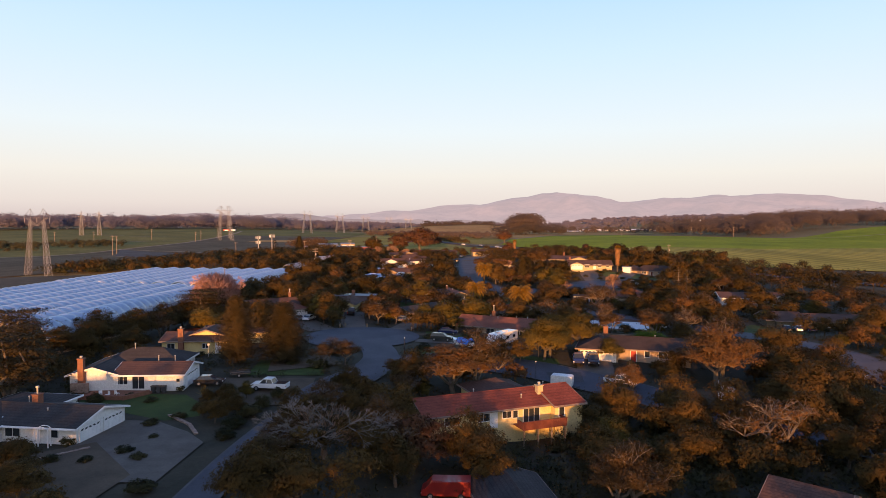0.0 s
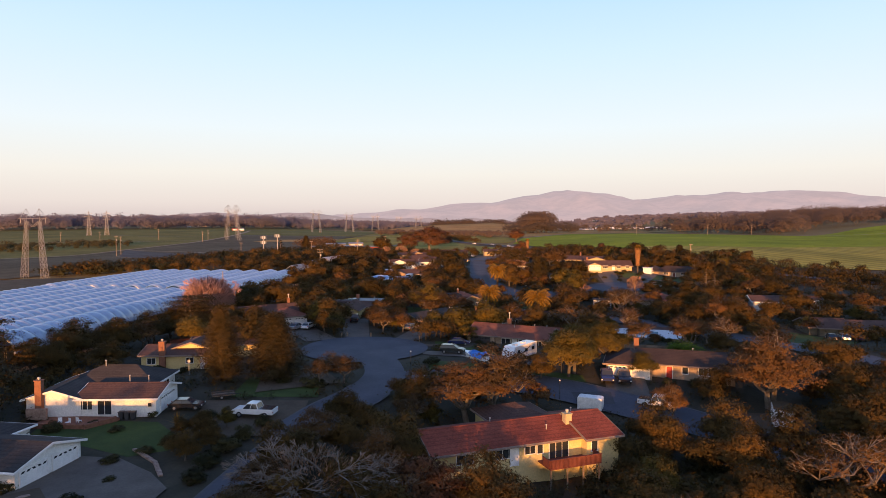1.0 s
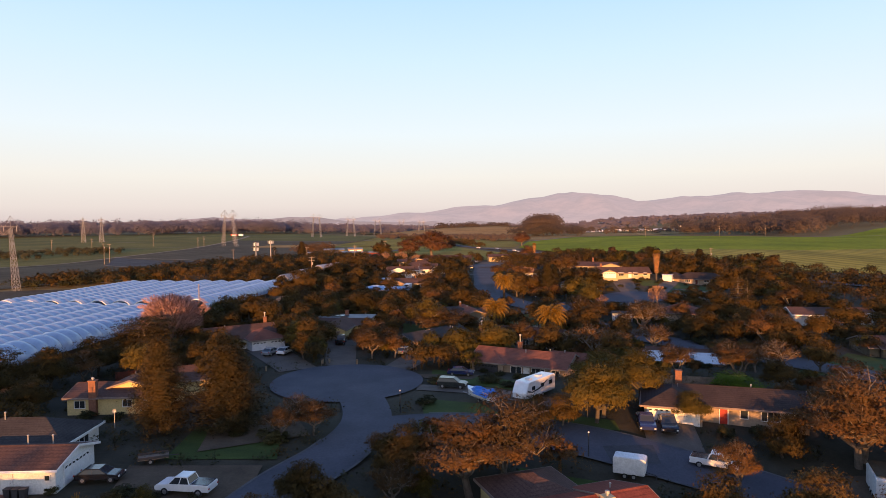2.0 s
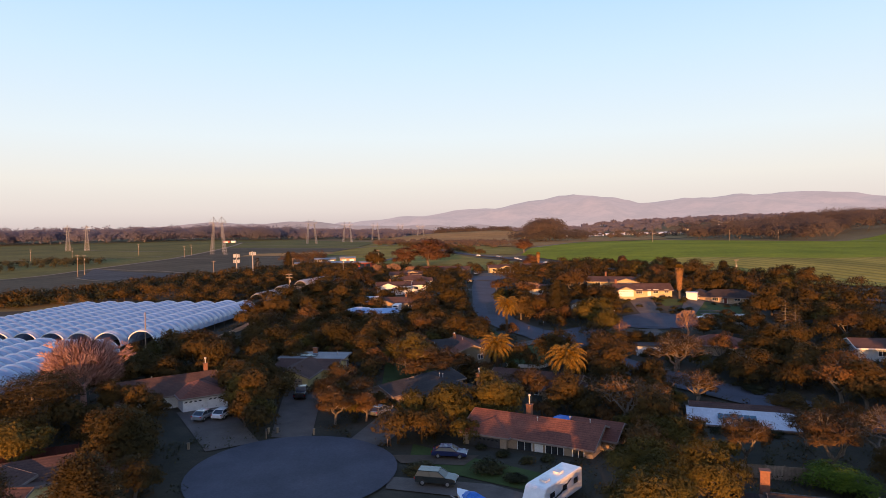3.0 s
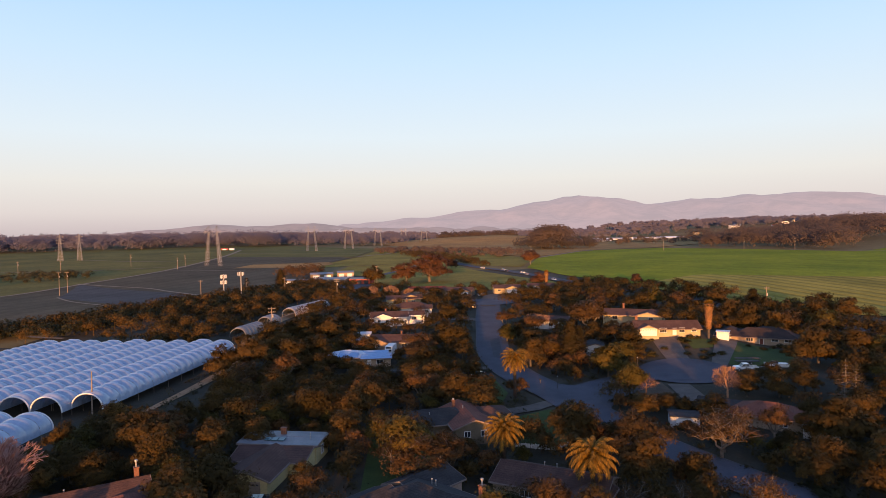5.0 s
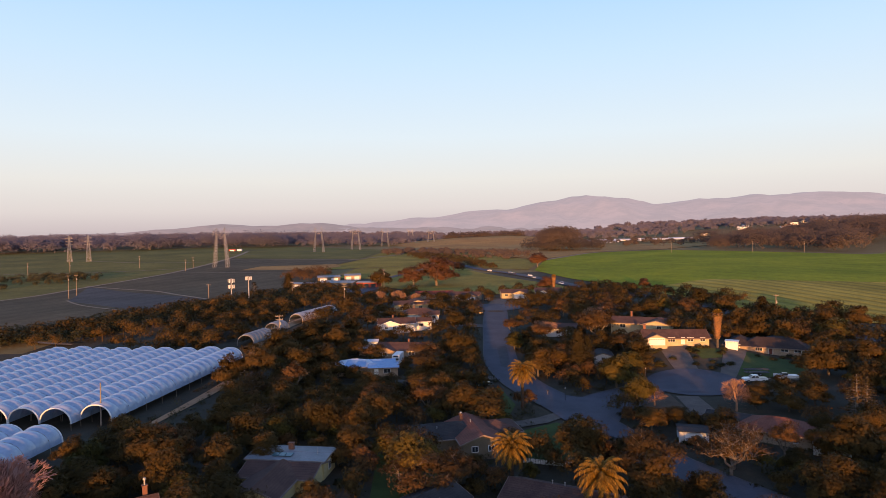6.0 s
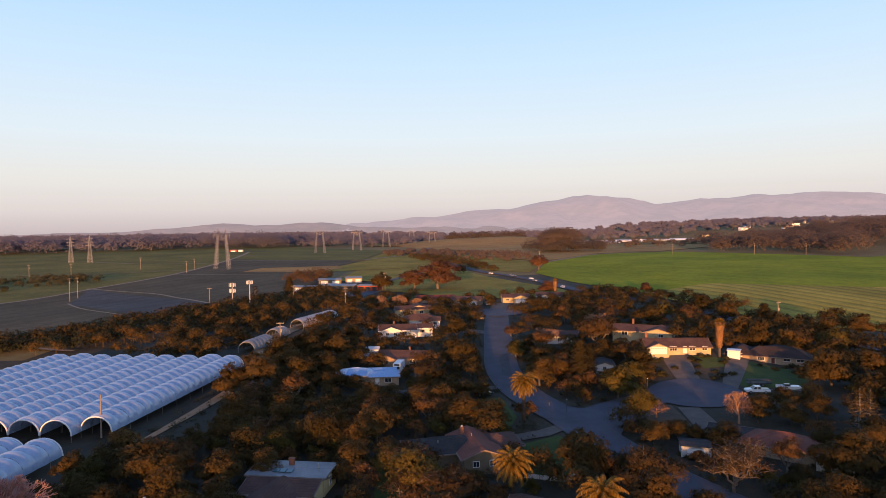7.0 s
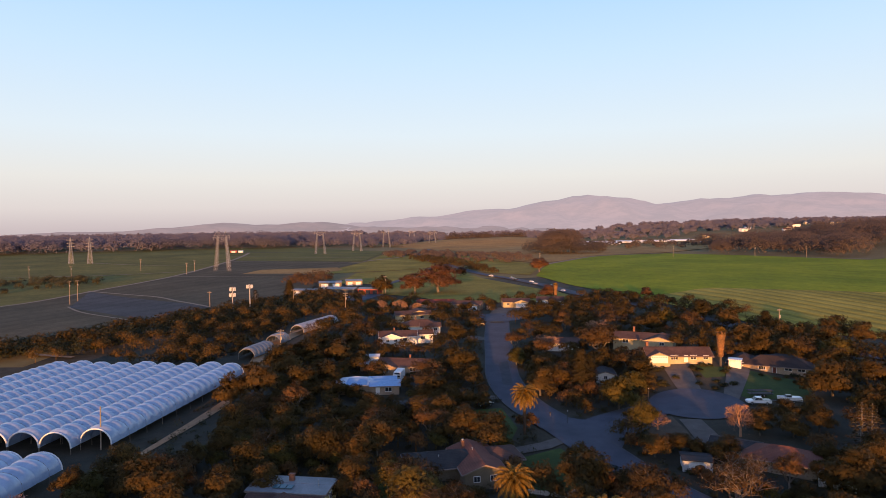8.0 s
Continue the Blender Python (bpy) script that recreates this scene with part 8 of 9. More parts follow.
box_body("cargo_trailer", "white enclosed cargo trailer beside the street", 20.4, 107.4, -22, 3.6, 2.0, 1.9, "sheet_white")
ct = box_body("box_trailer", "white box trailer with leaf-littered roof under an oak", 47.0, 104.2, -112, 5.0, 2.4, 2.3, "sheet_white", lift=0.4)
bm = bmesh.new()
box(bm, -2.6, 2.4, -1.15, 1.15, 2.9, 2.93)
part("leaf_litter", bm, "soil", ct, "brown leaf litter")
cam_v = box_body("camper_van", "white motorhome parked beside the sheeted house", -18.6, 281.2, -96, 6.5, 2.3, 2.6, "sheet_white", nose=0.5, category="vehicle", axles=(-1.9, 2.0))
for z0, w in ((1.7, 0.9), (2.5, 0.8)):
    bm = bmesh.new()
    box(bm, 3.02, 3.2 if z0 < 2 else 3.0, -w, w, z0, z0 + 0.5)
    part("windscreen", bm, "glass", cam_v)


def boat(words, x, y, turn, L=5.8, cover=None):
    thing = empty("boat", pose(x, y, ground_z(x, y) + 0.12, 0, 0, turn), words, "boat")
    secs = [(-L / 2, 1.0, 0.45, 1.35), (-L * 0.2, 1.1, 0.42, 1.38), (L * 0.15, 1.05, 0.45, 1.48), (L * 0.36, 0.65, 0.6, 1.62), (L / 2, 0.05, 1.0, 1.75)]
    bm, rings = bmesh.new(), []
    for px, w, z0, z1 in secs:
        rings.append([bm.verts.new(p) for p in ((px, -w, z1), (px, -w * 0.8, z0 + 0.25), (px, 0, z0), (px, w * 0.8, z0 + 0.25), (px, w, z1))])
    for a, b in zip(rings, rings[1:]):
        for i in range(4):
            bm.faces.new((a[i], a[i + 1], b[i + 1], b[i]))
        bm.faces.new((a[4], a[0], b[0], b[4]))
    bm.faces.new(rings[0])
    part("hull", bm, "car_white", thing)
    if cover:
        rng = np.random.default_rng(3)
        bm, rows = bmesh.new(), []
        for k in range(9):
            px = -L / 2 - 0.1 + k * L * 0.78 / 8
            w = 1.3 * (1 if k < 6 else 1 - 0.16 * (k - 5))
            rows.append([bm.verts.new((px, w * q, 1.2 + (0.75 + 0.2 * math.sin(k * 1.3)) * max(0, 1 - q * q) ** 0.6 + 0.06 * rng.normal())) for q in (-1.02, -0.7, -0.35, 0, 0.35, 0.7, 1.02)])
        for a, b in zip(rows, rows[1:]):
            for i in range(6):
                bm.faces.new((a[i], a[i + 1], b[i + 1], b[i]))
        part("cover", bm, cover, thing, "bright blue boat cover")
    else:
        bm = bmesh.new()
        box(bm, -0.4, 0.9, -0.6, 0.6, 1.4, 1.95)
        part("windscreen", bm, "glass", thing)
    wheels_for(thing, L, 2.0, 0.3, 0, 0.2, (-0.8,))
    bm = bmesh.new()
    for s in (-1, 1):
        tube(bm, (-L / 2, s * 0.7, 0.42), (L / 2 - 0.4, s * 0.3, 0.5), 0.05, 0.05, 4)
    tube(bm, (L / 2 - 0.5, 0, 0.5), (L / 2 + 1.2, 0, 0.5), 0.05, 0.05, 4)
    part("boat_trailer", bm, "steel", thing)
    return thing


boat("motor boat under a bright blue cover on its trailer", 4.0, 129.4, 128, 5.8, "tarp")
boat("white open motor boat on a trailer by the truck", 84.0, 254.6, 178, 6.0)
rack = empty("flatbed_trailer", pose(79.0, 259.6, ground_z(79.0, 259.6) + 0.1, 0, 0, 178), "dark flatbed trailer with a pipe rack", "trailer")
bm = bmesh.new()
box(bm, -3, 3, -1, 1, 0.7, 0.85)
part("deck", bm, "dark_metal", rack)
for k in range(5):
    bm = bmesh.new()
    box(bm, -3.2, 3.2, -0.9 + 0.4 * k, -0.75 + 0.4 * k, 1.5, 1.6)
    part("pipe", bm, "dark_metal", rack)
for px in (-2.5, 2.5):
    bm = bmesh.new()
    for s in (-1, 1):
        box(bm, px - 0.06, px + 0.06, s * 0.9 - 0.06, s * 0.9 + 0.06, 0.85, 1.5)
    box(bm, px - 0.06, px + 0.06, -0.84, 0.84, 1.4, 1.5)
    part("rack", bm, "dark_metal", rack)
wheels_for(rack, 6, 2.1, 0.34, 0, 0.22, (-0.6, 0.3))


# ---- poles, pylons and masts ----
def utility_pole(x, y, h, turn=0, arms=1, lean=0.0, words="weathered timber utility pole with a cross-arm"):
    thing = empty("utility_pole", pose(x, y, ground_z(x, y), lean, 0, turn), words, "utility pole", "utility poles")
    bm = bmesh.new()
    tube(bm, (0, 0, -1), (0, 0, h), 0.19, 0.12, 8)
    part("pole", bm, "pole_wood", thing)
    for k in range(arms):
        z = h - 0.5 - 1.1 * k
        bm = bmesh.new()
        box(bm, -1.2, 1.2, -0.21, -0.09, z - 0.08, z + 0.08)
        arm = part("crossarm", bm, "pole_wood", thing)
        for ix in (-1.05, -0.5, 0.5, 1.05):
            bm = bmesh.new()
            tube(bm, (ix, -0.15, z + 0.08), (ix, -0.15, z + 0.3), 0.06, 0.04, 6)
            part("insulator", bm, "steel", arm)
    if h > 10:
        bm = bmesh.new()
        tube(bm, (0.35, 0, h - 3.4), (0.35, 0, h - 2.4), 0.24, 0.24, 8)
        part("transformer", bm, "steel", thing)
    return thing


utility_pole(-76.2, 222.0, 9.3, 15, 0, -3, "pale leaning utility pole before the hoop houses")
for px, py, ph, arms in ((-59.5, 296.5, 13.0, 2), (-247, 476, 15.0, 1), (-252, 492, 14.0, 1), (-143, 440, 9.0, 1), (-58, 398, 12.0, 2), (-52, 498, 12, 1), (222, 790, 12, 1), (300, 770, 12, 1), (340, 745, 12, 1), (70, 712, 12, 1), (-345, 630, 12, 1), (-320, 700, 12, 1), (-262, 690, 11, 1), (-256, 660, 11, 1), (-390, 640, 11, 1), (-95, 438, 10, 1), (118, 332, 11, 1)):
    utility_pole(px, py, ph, 20, arms)


def lattice(bm, a, b, w0, w1, bays, r=0.09):
    """A square lattice leg from a to b."""
    a, b = Vector(a), Vector(b)
    rings = []
    for k in range(bays + 1):
        u = k / bays
        c, w = a.lerp(b, u), w0 + (w1 - w0) * u
        rings.append([c + Vector((sx * w / 2, sy * w / 2, 0)) for sx, sy in ((-1, -1), (1, -1), (1, 1), (-1, 1))])
    for p, q in zip(rings, rings[1:]):
        for i in range(4):
            j = (i + 1) % 4
            tube(bm, p[i], q[i], r, r, 3, False)
            tube(bm, p[i], q[j], r * 0.6, r * 0.6, 3, False)
            tube(bm, p[j], q[i], r * 0.6, r * 0.6, 3, False)
            tube(bm, q[i], q[j], r * 0.6, r * 0.6, 3, False)


def portal_pylon(x, y, turn, h, words="tall steel portal pylon of two lattice legs", foot=7.2, r=0.075):
    thing = empty("pylon", pose(x, y, ground_z(x, y), 0, 0, turn), words, "pylon", "transmission pylons")
    for s in (-1, 1):
        bm = bmesh.new()
        lattice(bm, (s * foot, 0, -1), (s * foot * 0.62, 0, h * 0.82), h * 0.075, h * 0.03, 11, r)
        part("lattice_leg", bm, "steel", thing)
    bm = bmesh.new()
    zb, f = h * 0.86, foot * 0.62
    for y0 in (-0.5, 0.5):
        tube(bm, (-f * 2.1, y0, zb), (f * 2.1, y0, zb), r, r, 4)
        for s in (-1, 1):
            tube(bm, (s * f * 2.1, 0, zb), (s * f, 0, h), r, r, 4)
            tube(bm, (s * f, 0, h), (s * f * 0.25, 0, zb), r, r, 4)
            tube(bm, (s * f, 0, h * 0.82), (s * f, 0, h), r, r, 4)
            tube(bm, (s * f, y0, h * 0.82), (s * f * 1.6, y0, zb), r, r, 4)
            tube(bm, (s * f, y0, h * 0.82), (0, y0, h * 0.74), r, r, 4)
    part("crossbeam", bm, "steel", thing)
    for ix in (-f * 1.9, 0, f * 1.9):
        bm = bmesh.new()
        tube(bm, (ix, 0, zb), (ix, 0, zb - h * 0.07), 0.12, 0.12, 5)
        part("insulator", bm, "steel", thing)
    return thing


portal_pylon(-193, 303, -22, 32)
portal_pylon(-236, 693, -25, 38, "tall steel portal pylon above the farm fields", 9, 0.10)
portal_pylon(-254, 740, -25, 38, "second steel portal pylon behind the first", 9, 0.10)
for px, py, ph in ((-203, 955, 34), (-170, 1055, 32), (-150, 1240, 32), (-120, 1420, 32), (-70, 1300, 30)):
    portal_pylon(px, py, -10, ph, "far steel pylon above the woods", 7, 0.13)


def lattice_tower(x, y, turn, h, r=0.13):
    thing = empty("pylon", pose(x, y, ground_z(x, y), 0, 0, turn), "slim lattice tower with three pairs of arms", "pylon", "transmission pylons")
    bm = bmesh.new()
    lattice(bm, (0, 0, -1), (0, 0, h), h * 0.17, h * 0.02, 10, r)
    part("mast", bm, "steel", thing)
    for k in range(3):
        bm = bmesh.new()
        z = h * (0.66 + 0.12 * k)
        tube(bm, (-h * 0.13, 0, z), (h * 0.13, 0, z), r, r, 4)
        tube(bm, (-h * 0.13, 0, z), (0, 0, z + h * 0.05), r * 0.7, r * 0.7, 3)
        tube(bm, (h * 0.13, 0, z), (0, 0, z + h * 0.05), r * 0.7, r * 0.7, 3)
        part("arm", bm, "steel", thing)
    return thing


lattice_tower(-446, 787, 20, 30)
lattice_tower(-424, 787, 20, 30)


def cell_mast(x, y, h, panels=6, low=False):
    thing = empty("cell_mast", pose(x, y, ground_z(x, y), 0, 0, 15), "pale monopole mast with white antenna panels", "mast", "antenna masts")
    bm = bmesh.new()
    tube(bm, (0, 0, -1), (0, 0, h), 0.34, 0.24, 10)
    part("pole", bm, "steel", thing)
    for tier, z in enumerate((h - 1.2, h - 4.2) if low else (h - 1.2,)):
        bm = bmesh.new()
        for k in range(3):
            a, b = 2 * math.pi * k / 3, 2 * math.pi * (k + 1) / 3
            tube(bm, (1.4 * math.cos(a), 1.4 * math.sin(a), z), (1.4 * math.cos(b), 1.4 * math.sin(b), z), 0.07, 0.07, 4)
            tube(bm, (0, 0, z), (1.4 * math.cos(a), 1.4 * math.sin(a), z), 0.07, 0.07, 4)
        part("antenna_frame", bm, "steel", thing)
        for k in range(panels):
            a = 2 * math.pi * k / panels
            bm = bmesh.new()
            box(bm, -0.2, 0.2, -0.1, 0.1, -0.9, 0.9, pose(1.5 * math.cos(a), 1.5 * math.sin(a), z, 0, 0, math.degrees(a) + 90))
            part("antenna_panel", bm, "sheet_white", thing)
    return thing


cell_mast(-111.5, 415.5, 15.0)
cell_mast(-119.5, 412.5, 14.0, 6, True)


# ---- garden and street things ----
def street_lamp(x, y, h=3.0, words="small street lamp with a white globe"):
    thing = empty("street_lamp", pose(x, y, ground_z(x, y)), words, "street lamp", "street lamps")
    bm = bmesh.new()
    tube(bm, (0, 0, -0.3), (0, 0, h), 0.07, 0.05, 7)
    part("post", bm, "dark_metal", thing)
    bm = bmesh.new()
    bmesh.ops.create_icosphere(bm, subdivisions=1, radius=0.12, matrix=Matrix.Translation((0, 0, h + 0.15)))
    part("globe", bm, "sheet_white", thing)


for px, py in ((18.5, 122.0), (-4.5, 110.5), (16.5, 111.5), (-7.5, 124), (-7, 150.5), (26, 241), (50, 259.5)):
    street_lamp(px, py)


def gate_pillar(x, y, h=0.8):
    thing = empty("gate_pillar", pose(x, y, ground_z(x, y)), "white painted pillar at the driveway", "pillar", "driveway pillars")
    bm = bmesh.new()
    box(bm, -0.13, 0.13, -0.13, 0.13, -0.3, h)
    part("shaft", bm, "dirt", thing)
    bm = bmesh.new()
    box(bm, -0.17, 0.17, -0.17, 0.17, h, h + 0.08)
    part("cap", bm, "dirt", thing)


for px, py in ((-25.2, 155.6), (-24.0, 155.9), (-34.2, 149.0), (-18.6, 155.5)):
    gate_pillar(px, py)


def fence(words, points, h=1.7, mat_name="wood", gap=0.14):
    x0, y0 = points[0]
    thing = empty("fence", pose(x0, y0, ground_z(x0, y0)), words, "fence", "garden fences")
    z0 = ground_z(x0, y0)
    for (ax, ay), (bx, by) in zip(points, points[1:]):
        n = max(2, int(math.hypot(bx - ax, by - ay) / 1.8))
        for k in range(n + 1):
            u = k / n
            px, py = ax + (bx - ax) * u, ay + (by - ay) * u
            bm = bmesh.new()
            z = ground_z(px, py) - z0
            box(bm, px - x0 - 0.06, px - x0 + 0.06, py - y0 - 0.06, py - y0 + 0.06, z - 0.4, z + h + 0.1)
            part("post", bm, mat_name, thing)
            if k == n:
                continue
            qx, qy = ax + (bx - ax) * (k + 1) / n, ay + (by - ay) * (k + 1) / n
            ang, ln = math.atan2(qy - py, qx - px), math.hypot(qx - px, qy - py)
            bm = bmesh.new()
            slats = int(ln / gap)
            for j in range(slats):
                c = ln * (j + 0.5) / slats
                box(bm, c - gap * 0.44, c + gap * 0.44, -0.02, 0.02, 0.08, h)
            for zz in (0.3, h - 0.3):
                box(bm, 0, ln, 0.02, 0.07, zz - 0.05, zz + 0.05)
            ob = part("fence_panel", bm, mat_name, thing)
            ob["kind"] = "stuff"
            ob.matrix_local = pose(px - x0, py - y0, (z + ground_z(qx, qy) - z0) / 2, 0, 0, math.degrees(ang))


fence("weathered board fence behind the pink house", [(-3, 182), (4, 180), (10, 176)])
fence("weathered board fence behind the red-door house", [(28, 137), (36, 139), (46, 137)])
fence("low white rail fence along the garden", [(13, 205), (20, 203), (24, 207)], 0.9, "trim", 0.4)
fence("red-stained garden fence behind the yellow house", [(-58, 142), (-53, 145), (-48, 147)], 1.6, "redwood")
fence("weathered board fence beside the tan house", [(100, 270), (106, 264), (112, 258)], 1.6)


def low_wall(words, points, h, mat_name, w=0.45):
    x0, y0 = points[0]
    thing = empty("garden_wall", pose(x0, y0, ground_z(x0, y0)), words, "garden wall")
    for (ax, ay), (bx, by) in zip(points, points[1:]):
        n = max(1, int(math.hypot(bx - ax, by - ay) / 0.55))
        for course in range(max(1, int(h / 0.22))):
            for k in range(n):
                u = (k + 0.5 * (course % 2)) / n
                px, py = ax + (bx - ax) * u - x0, ay + (by - ay) * u - y0
                bm = bmesh.new()
                r = random.uniform(0.24, 0.3)
                box(bm, -r, r, -w / 2, w / 2, 0.22 * course - 0.15, 0.22 * course + 0.2)
                for v in bm.verts:
                    v.co += Vector((random.uniform(-0.05, 0.05), random.uniform(-0.05, 0.05), random.uniform(-0.03, 0.03)))
                ob = part("stone", bm, mat_name, thing)
                ob.matrix_local = pose(px, py, ground_z(px + x0, py + y0) - ground_z(x0, y0), 0, 0, math.degrees(math.atan2(by - ay, bx - ax)))


low_wall("low red-brick terrace wall before the white house", [(-54.6, 93.4), (-47.2, 93.2), (-44.5, 96.2)], 0.68, "brick")
draped("terrace", [(-54.6, 93.5), (-47.3, 93.3), (-44.7, 96.3), (-45.2, 97.0), (-54.6, 97.2)], 2, 0.22, "brick", "red-brick terrace floor against the white house", "terrace")
low_wall("row of garden stones edging the bare bed", [(-42, 74), (-47, 69), (-44, 60)], 0.25, "stone")
low_wall("row of garden stones edging the apron", [(-37.5, 86.5), (-33.5, 83), (-31, 79)], 0.25, "stone")
arbor = empty("garden_arbor", pose(-47.6, 74.6, ground_z(-47.6, 74.6), 0, 0, 10), "white arched garden arbor by the garage", "arbor")
for s in (-1, 1):
    for t in (-0.4, 0.4):
        bm = bmesh.new()
        box(bm, s * 0.7 - 0.05, s * 0.7 + 0.05, t - 0.05, t + 0.05, -0.3, 2.0)
        part("post", bm, "trim", arbor)
for t in (-0.4, 0.4):
    bm = bmesh.new()
    pts = [(0.72 * math.cos(math.pi * k / 8), t, 2.0 + 0.5 * math.sin(math.pi * k / 8)) for k in range(9)]
    tube_path(bm, pts, 0.05, 5)
    part("arch", bm, "trim", arbor)


def wheelie_bin(x, y, turn):
    thing = empty("waste_bin", pose(x, y, ground_z(x, y), 0, 0, turn), "dark waste bin against the white wall", "waste bin", "waste bins")
    bm = bmesh.new()
    vs = box(bm, -0.3, 0.3, -0.35, 0.35, 0.05, 1.0)
    for v in vs[:4]:
        v.co.x *= 0.8
        v.co.y *= 0.8
    part("body", bm, "dark_metal", thing)
    bm = bmesh.new()
    box(bm, -0.34, 0.34, -0.4, 0.38, 1.0, 1.08)
    part("lid", bm, "dark_metal", thing)


for k in range(3):
    wheelie_bin(-44.4 + 0.8 * k, 96.6, 4)


def garden_chair(x, y, turn):
    thing = empty("garden_chair", pose(x, y, ground_z(x, y), 0, 0, turn), "white plastic garden chair on the terrace", "chair", "garden chairs")
    bm = bmesh.new()
    box(bm, -0.25, 0.25, -0.25, 0.25, 0.4, 0.45)
    part("seat", bm, "trim", thing)
    bm = bmesh.new()
    box(bm, -0.25, 0.25, 0.22, 0.27, 0.45, 0.9)
    part("backrest", bm, "trim", thing)
    for sx in (-0.22, 0.22):
        for sy in (-0.22, 0.22):
            bm = bmesh.new()
            box(bm, sx - 0.03, sx + 0.03, sy - 0.03, sy + 0.03, -0.05, 0.4)
            part("leg", bm, "trim", thing)


for px, py, pt in ((-51.5, 94.6, 20), (-50.3, 94.4, -30), (-49.2, 95.0, 160)):
    garden_chair(px, py, pt)
pool = empty("hot_tub", pose(19.2, 152.5, ground_z(19.2, 152.5), 0, 0, -33), "hot tub under a bright blue cover", "hot tub")
bm = bmesh.new()
box(bm, -1.5, 1.5, -1.1, 1.1, -0.5, 0.9)
part("tub", bm, "sheet_white", pool)
bm = bmesh.new()
box(bm, -1.4, 1.4, -1.0, 1.0, 0.9, 0.98)
part("cover", bm, "tarp", pool)


MAILBOXES = [(-22.8, 91.5, 60), (-7.4, 150.8, 120), (-25.0, 153.6, 20), (8.0, 262.0, 90), (22.5, 246.0, 60)]


def mailbox(x, y, turn):
    thing = empty("mailbox", pose(x, y, ground_z(x, y) + 0.05, 0, 0, turn), "small mailbox on a timber post by the kerb", "mailbox", "mailboxes")
    bm = bmesh.new()
    box(bm, -0.06, 0.06, -0.06, 0.06, -0.3, 1.05)
    part("post", bm, "wood", thing)
    bm = bmesh.new()
    prism(bm, [(-0.13, 1.05), (0.13, 1.05), (0.13, 1.2), (0.08, 1.3), (0, 1.33), (-0.08, 1.3), (-0.13, 1.2)], -0.26, 0.26)
    part("box", bm, "dark_metal", thing)


for px, py, pt in MAILBOXES:
    mailbox(px, py, pt)

trailer = empty("utility_trailer", pose(-33.8, 105.2, ground_z(-33.8, 105.2) + 0.1, 0, 0, 24), "low empty utility trailer on the bare yard", "trailer")
bm = bmesh.new()
box(bm, -1.6, 1.6, -0.85, 0.85, 0.5, 0.58)
part("deck", bm, "wood", trailer)
for s in (-1, 1):
    bm = bmesh.new()
    box(bm, -1.6, 1.6, s * 0.85 - 0.03, s * 0.85 + 0.03, 0.58, 0.85)
    part("side_rail", bm, "dark_metal", trailer)
bm = bmesh.new()
tube(bm, (1.6, 0, 0.5), (2.7, 0, 0.45), 0.05, 0.05, 6)
part("drawbar", bm, "dark_metal", trailer)
wheels_for(trailer, 3.2, 1.9, 0.3, 0, 0.2, (-0.3,))

dish = empty("satellite_dish", pose(-41.0, 110.4, ground_z(-41.0, 110.4) + 3.6, 0, 0, 200), "round satellite dish on a short roof mast", "satellite dish")
bm = bmesh.new()
tube(bm, (0, 0, -1.4), (0, 0, 0.7), 0.035, 0.035, 6)
part("mast", bm, "steel", dish)
bm = bmesh.new()
rings = []
for r, d in ((0.02, 0.0), (0.1, 0.015), (0.18, 0.045), (0.24, 0.08)):
    rings.append([bm.verts.new((r * math.cos(a), 0.1 + d, 0.75 + r * math.sin(a))) for a in (2 * math.pi * k / 16 for k in range(16))])
for a, b in zip(rings, rings[1:]):
    for k in range(16):
        bm.faces.new((a[k], a[(k + 1) % 16], b[(k + 1) % 16], b[k]))
part("reflector", bm, "steel", dish)


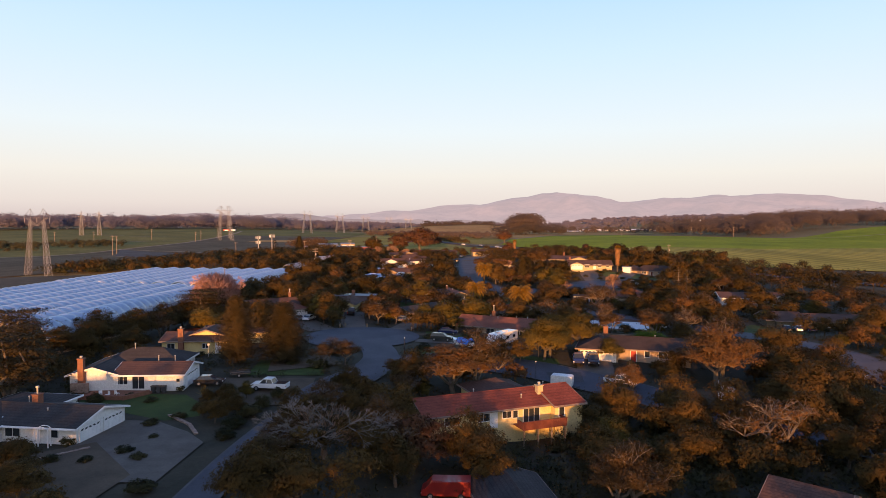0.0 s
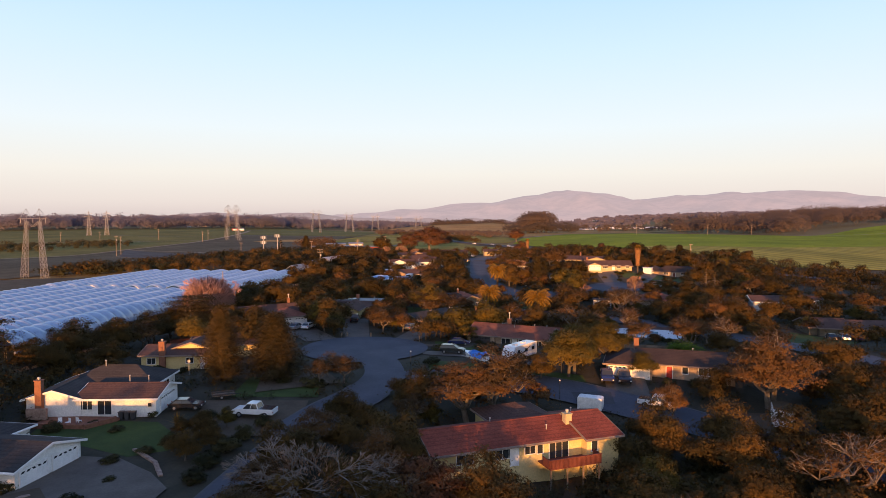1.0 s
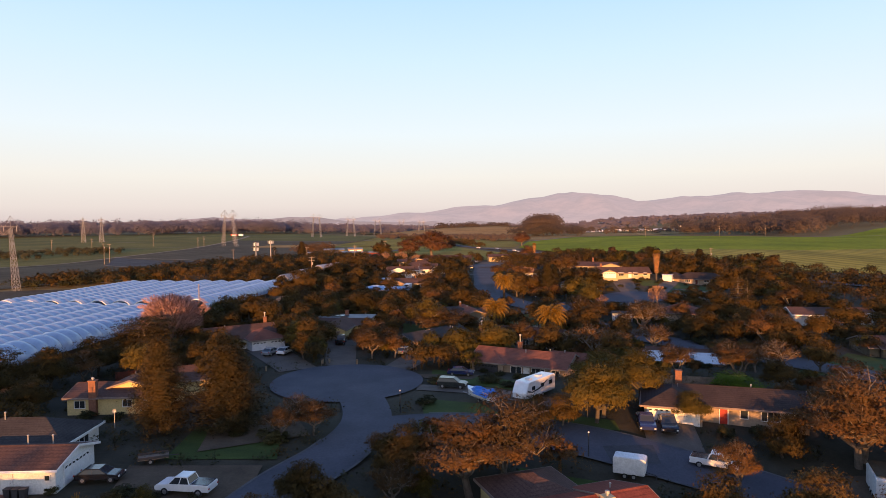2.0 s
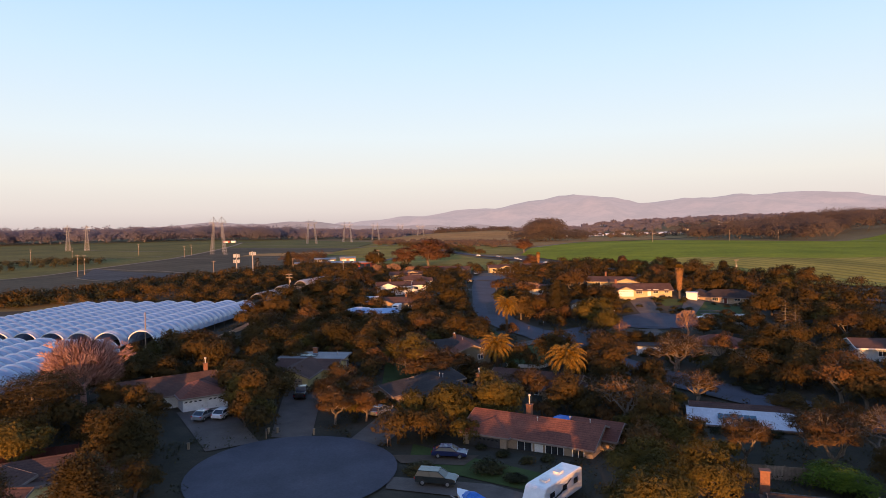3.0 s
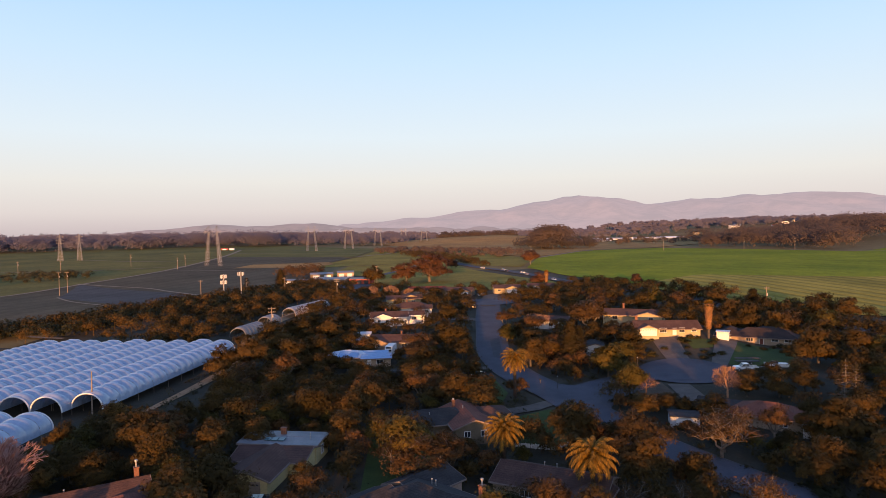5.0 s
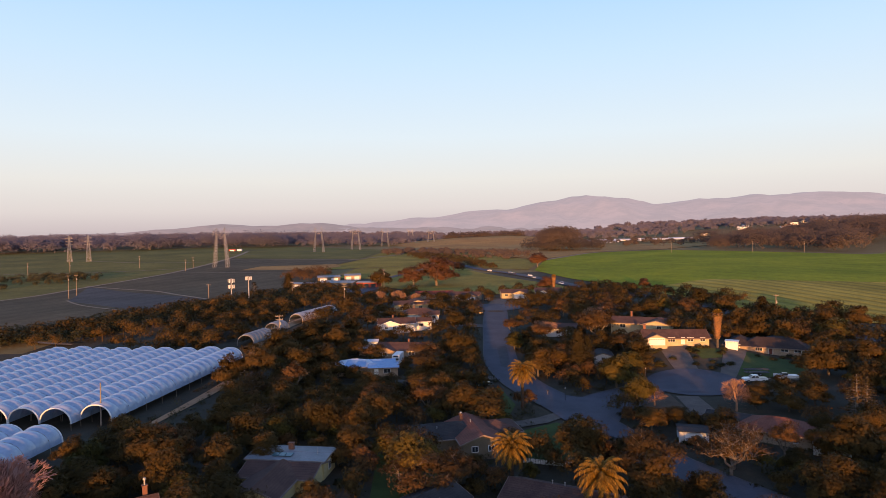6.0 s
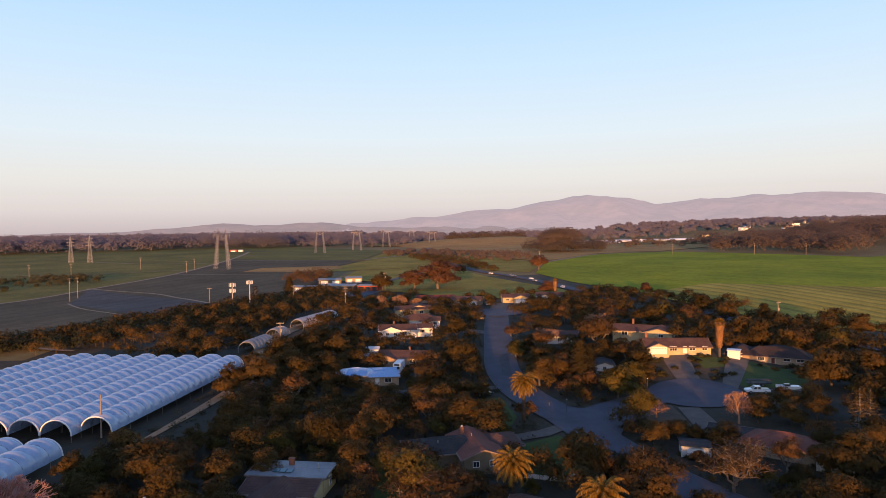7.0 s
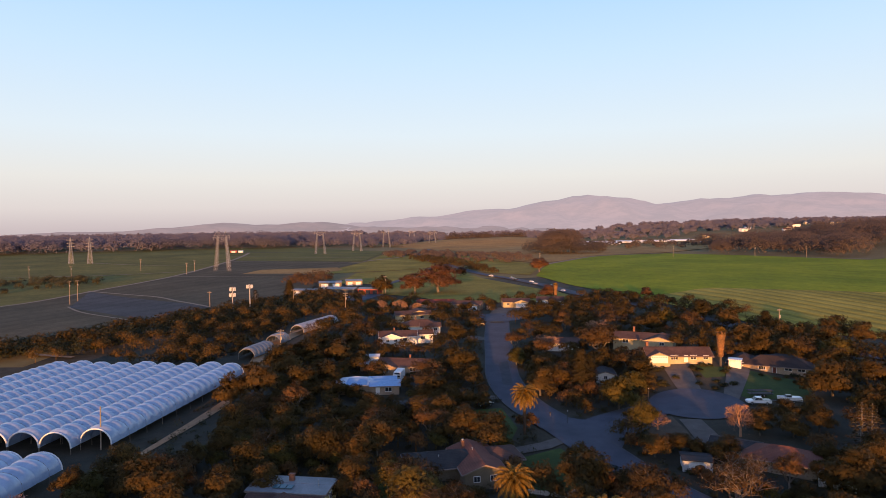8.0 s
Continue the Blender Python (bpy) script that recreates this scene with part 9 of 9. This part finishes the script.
def yucca(x, y, s):
    """A spiky rosette of sword leaves."""
    rng = np.random.default_rng(int(abs(x * 10 + y)))
    thing = empty("yucca", pose(x, y, ground_z(x, y), 0, 0, 0), "spiky yucca with sword-shaped leaves in the yard", "shrub", "garden yuccas")
    leaves_q = []
    for k in range(70):
        a, e = k * 2.39996, math.radians(80 - 85 * k / 70)
        d = np.array([math.cos(a) * math.cos(e), math.sin(a) * math.cos(e), math.sin(e)])
        side = np.array([-math.sin(a), math.cos(a), 0]) * 0.05 * s
        base = np.array([0, 0, 0.5 * s + 0.4 * s * rng.random()])
        tip = base + d * s * rng.uniform(0.8, 1.2)
        leaves_q.append([base - side, base + side, tip + side * 0.2, tip - side * 0.2])
    link_mesh("foliage", quads_mesh("foliage", np.array(leaves_q)), "palm", thing)
    bm = bmesh.new()
    tube(bm, (0, 0, -0.3), (0, 0, 0.9 * s), 0.12 * s, 0.1 * s, 7)
    part("stem", bm, "bark", thing)


for px, py, ps in ((-35.2, 92.8, 1.3), (-33.6, 90.6, 1.0), (-30.6, 92.0, 1.2), (-29.4, 89.4, 0.9)):
    yucca(px, py, ps)

# far off: glasshouses and farmsteads on the plain
for k in range(9):
    hoop_house(176 + 22 * k, 1262 + 3 * k, -62, 64 + 8 * (k % 3), 20, 3, 1.5, 12, "sheet_white", words="long white film tunnel far across the valley")
for k in range(4):
    hoop_house(168 + 18 * k, 1180 + 2 * k, -60, 40, 16, 3, 1.5, 10, "sheet_white", words="white film tunnel on the far slope")
# a red truck and its white trailer, built with the shed shape
shed("far_truck", "red truck at the top of the fields, built as a gabled box", -326, 962, 5, 9, 5, 2.4, 0.25, "shipping_red", "shipping_red", 1)
shed("far_truck", "white truck trailer at the top of the fields, built as a gabled box", -316, 962, 5, 6, 5, 2.4, 0.25, "sheet_white", "sheet_white", 1)
rng = random.Random(9)
for k in range(34):
    fx, fy = rng.uniform(-700, 1350), rng.uniform(1180, 2250)
    if k < 8:
        fx, fy = rng.uniform(500, 1050), rng.uniform(1050, 1500)
    shed("far_house", "pale farmhouse among far trees", fx, fy, rng.uniform(-30, 30), rng.uniform(9, 15), rng.uniform(7, 9), rng.uniform(3, 4.2), 0.35, rng.choice(("white_wall", "cream_wall", "sheet_white")), rng.choice(("roof_brown", "roof_red", "roof_metal")), 1).matrix_basis.translation.z += 2
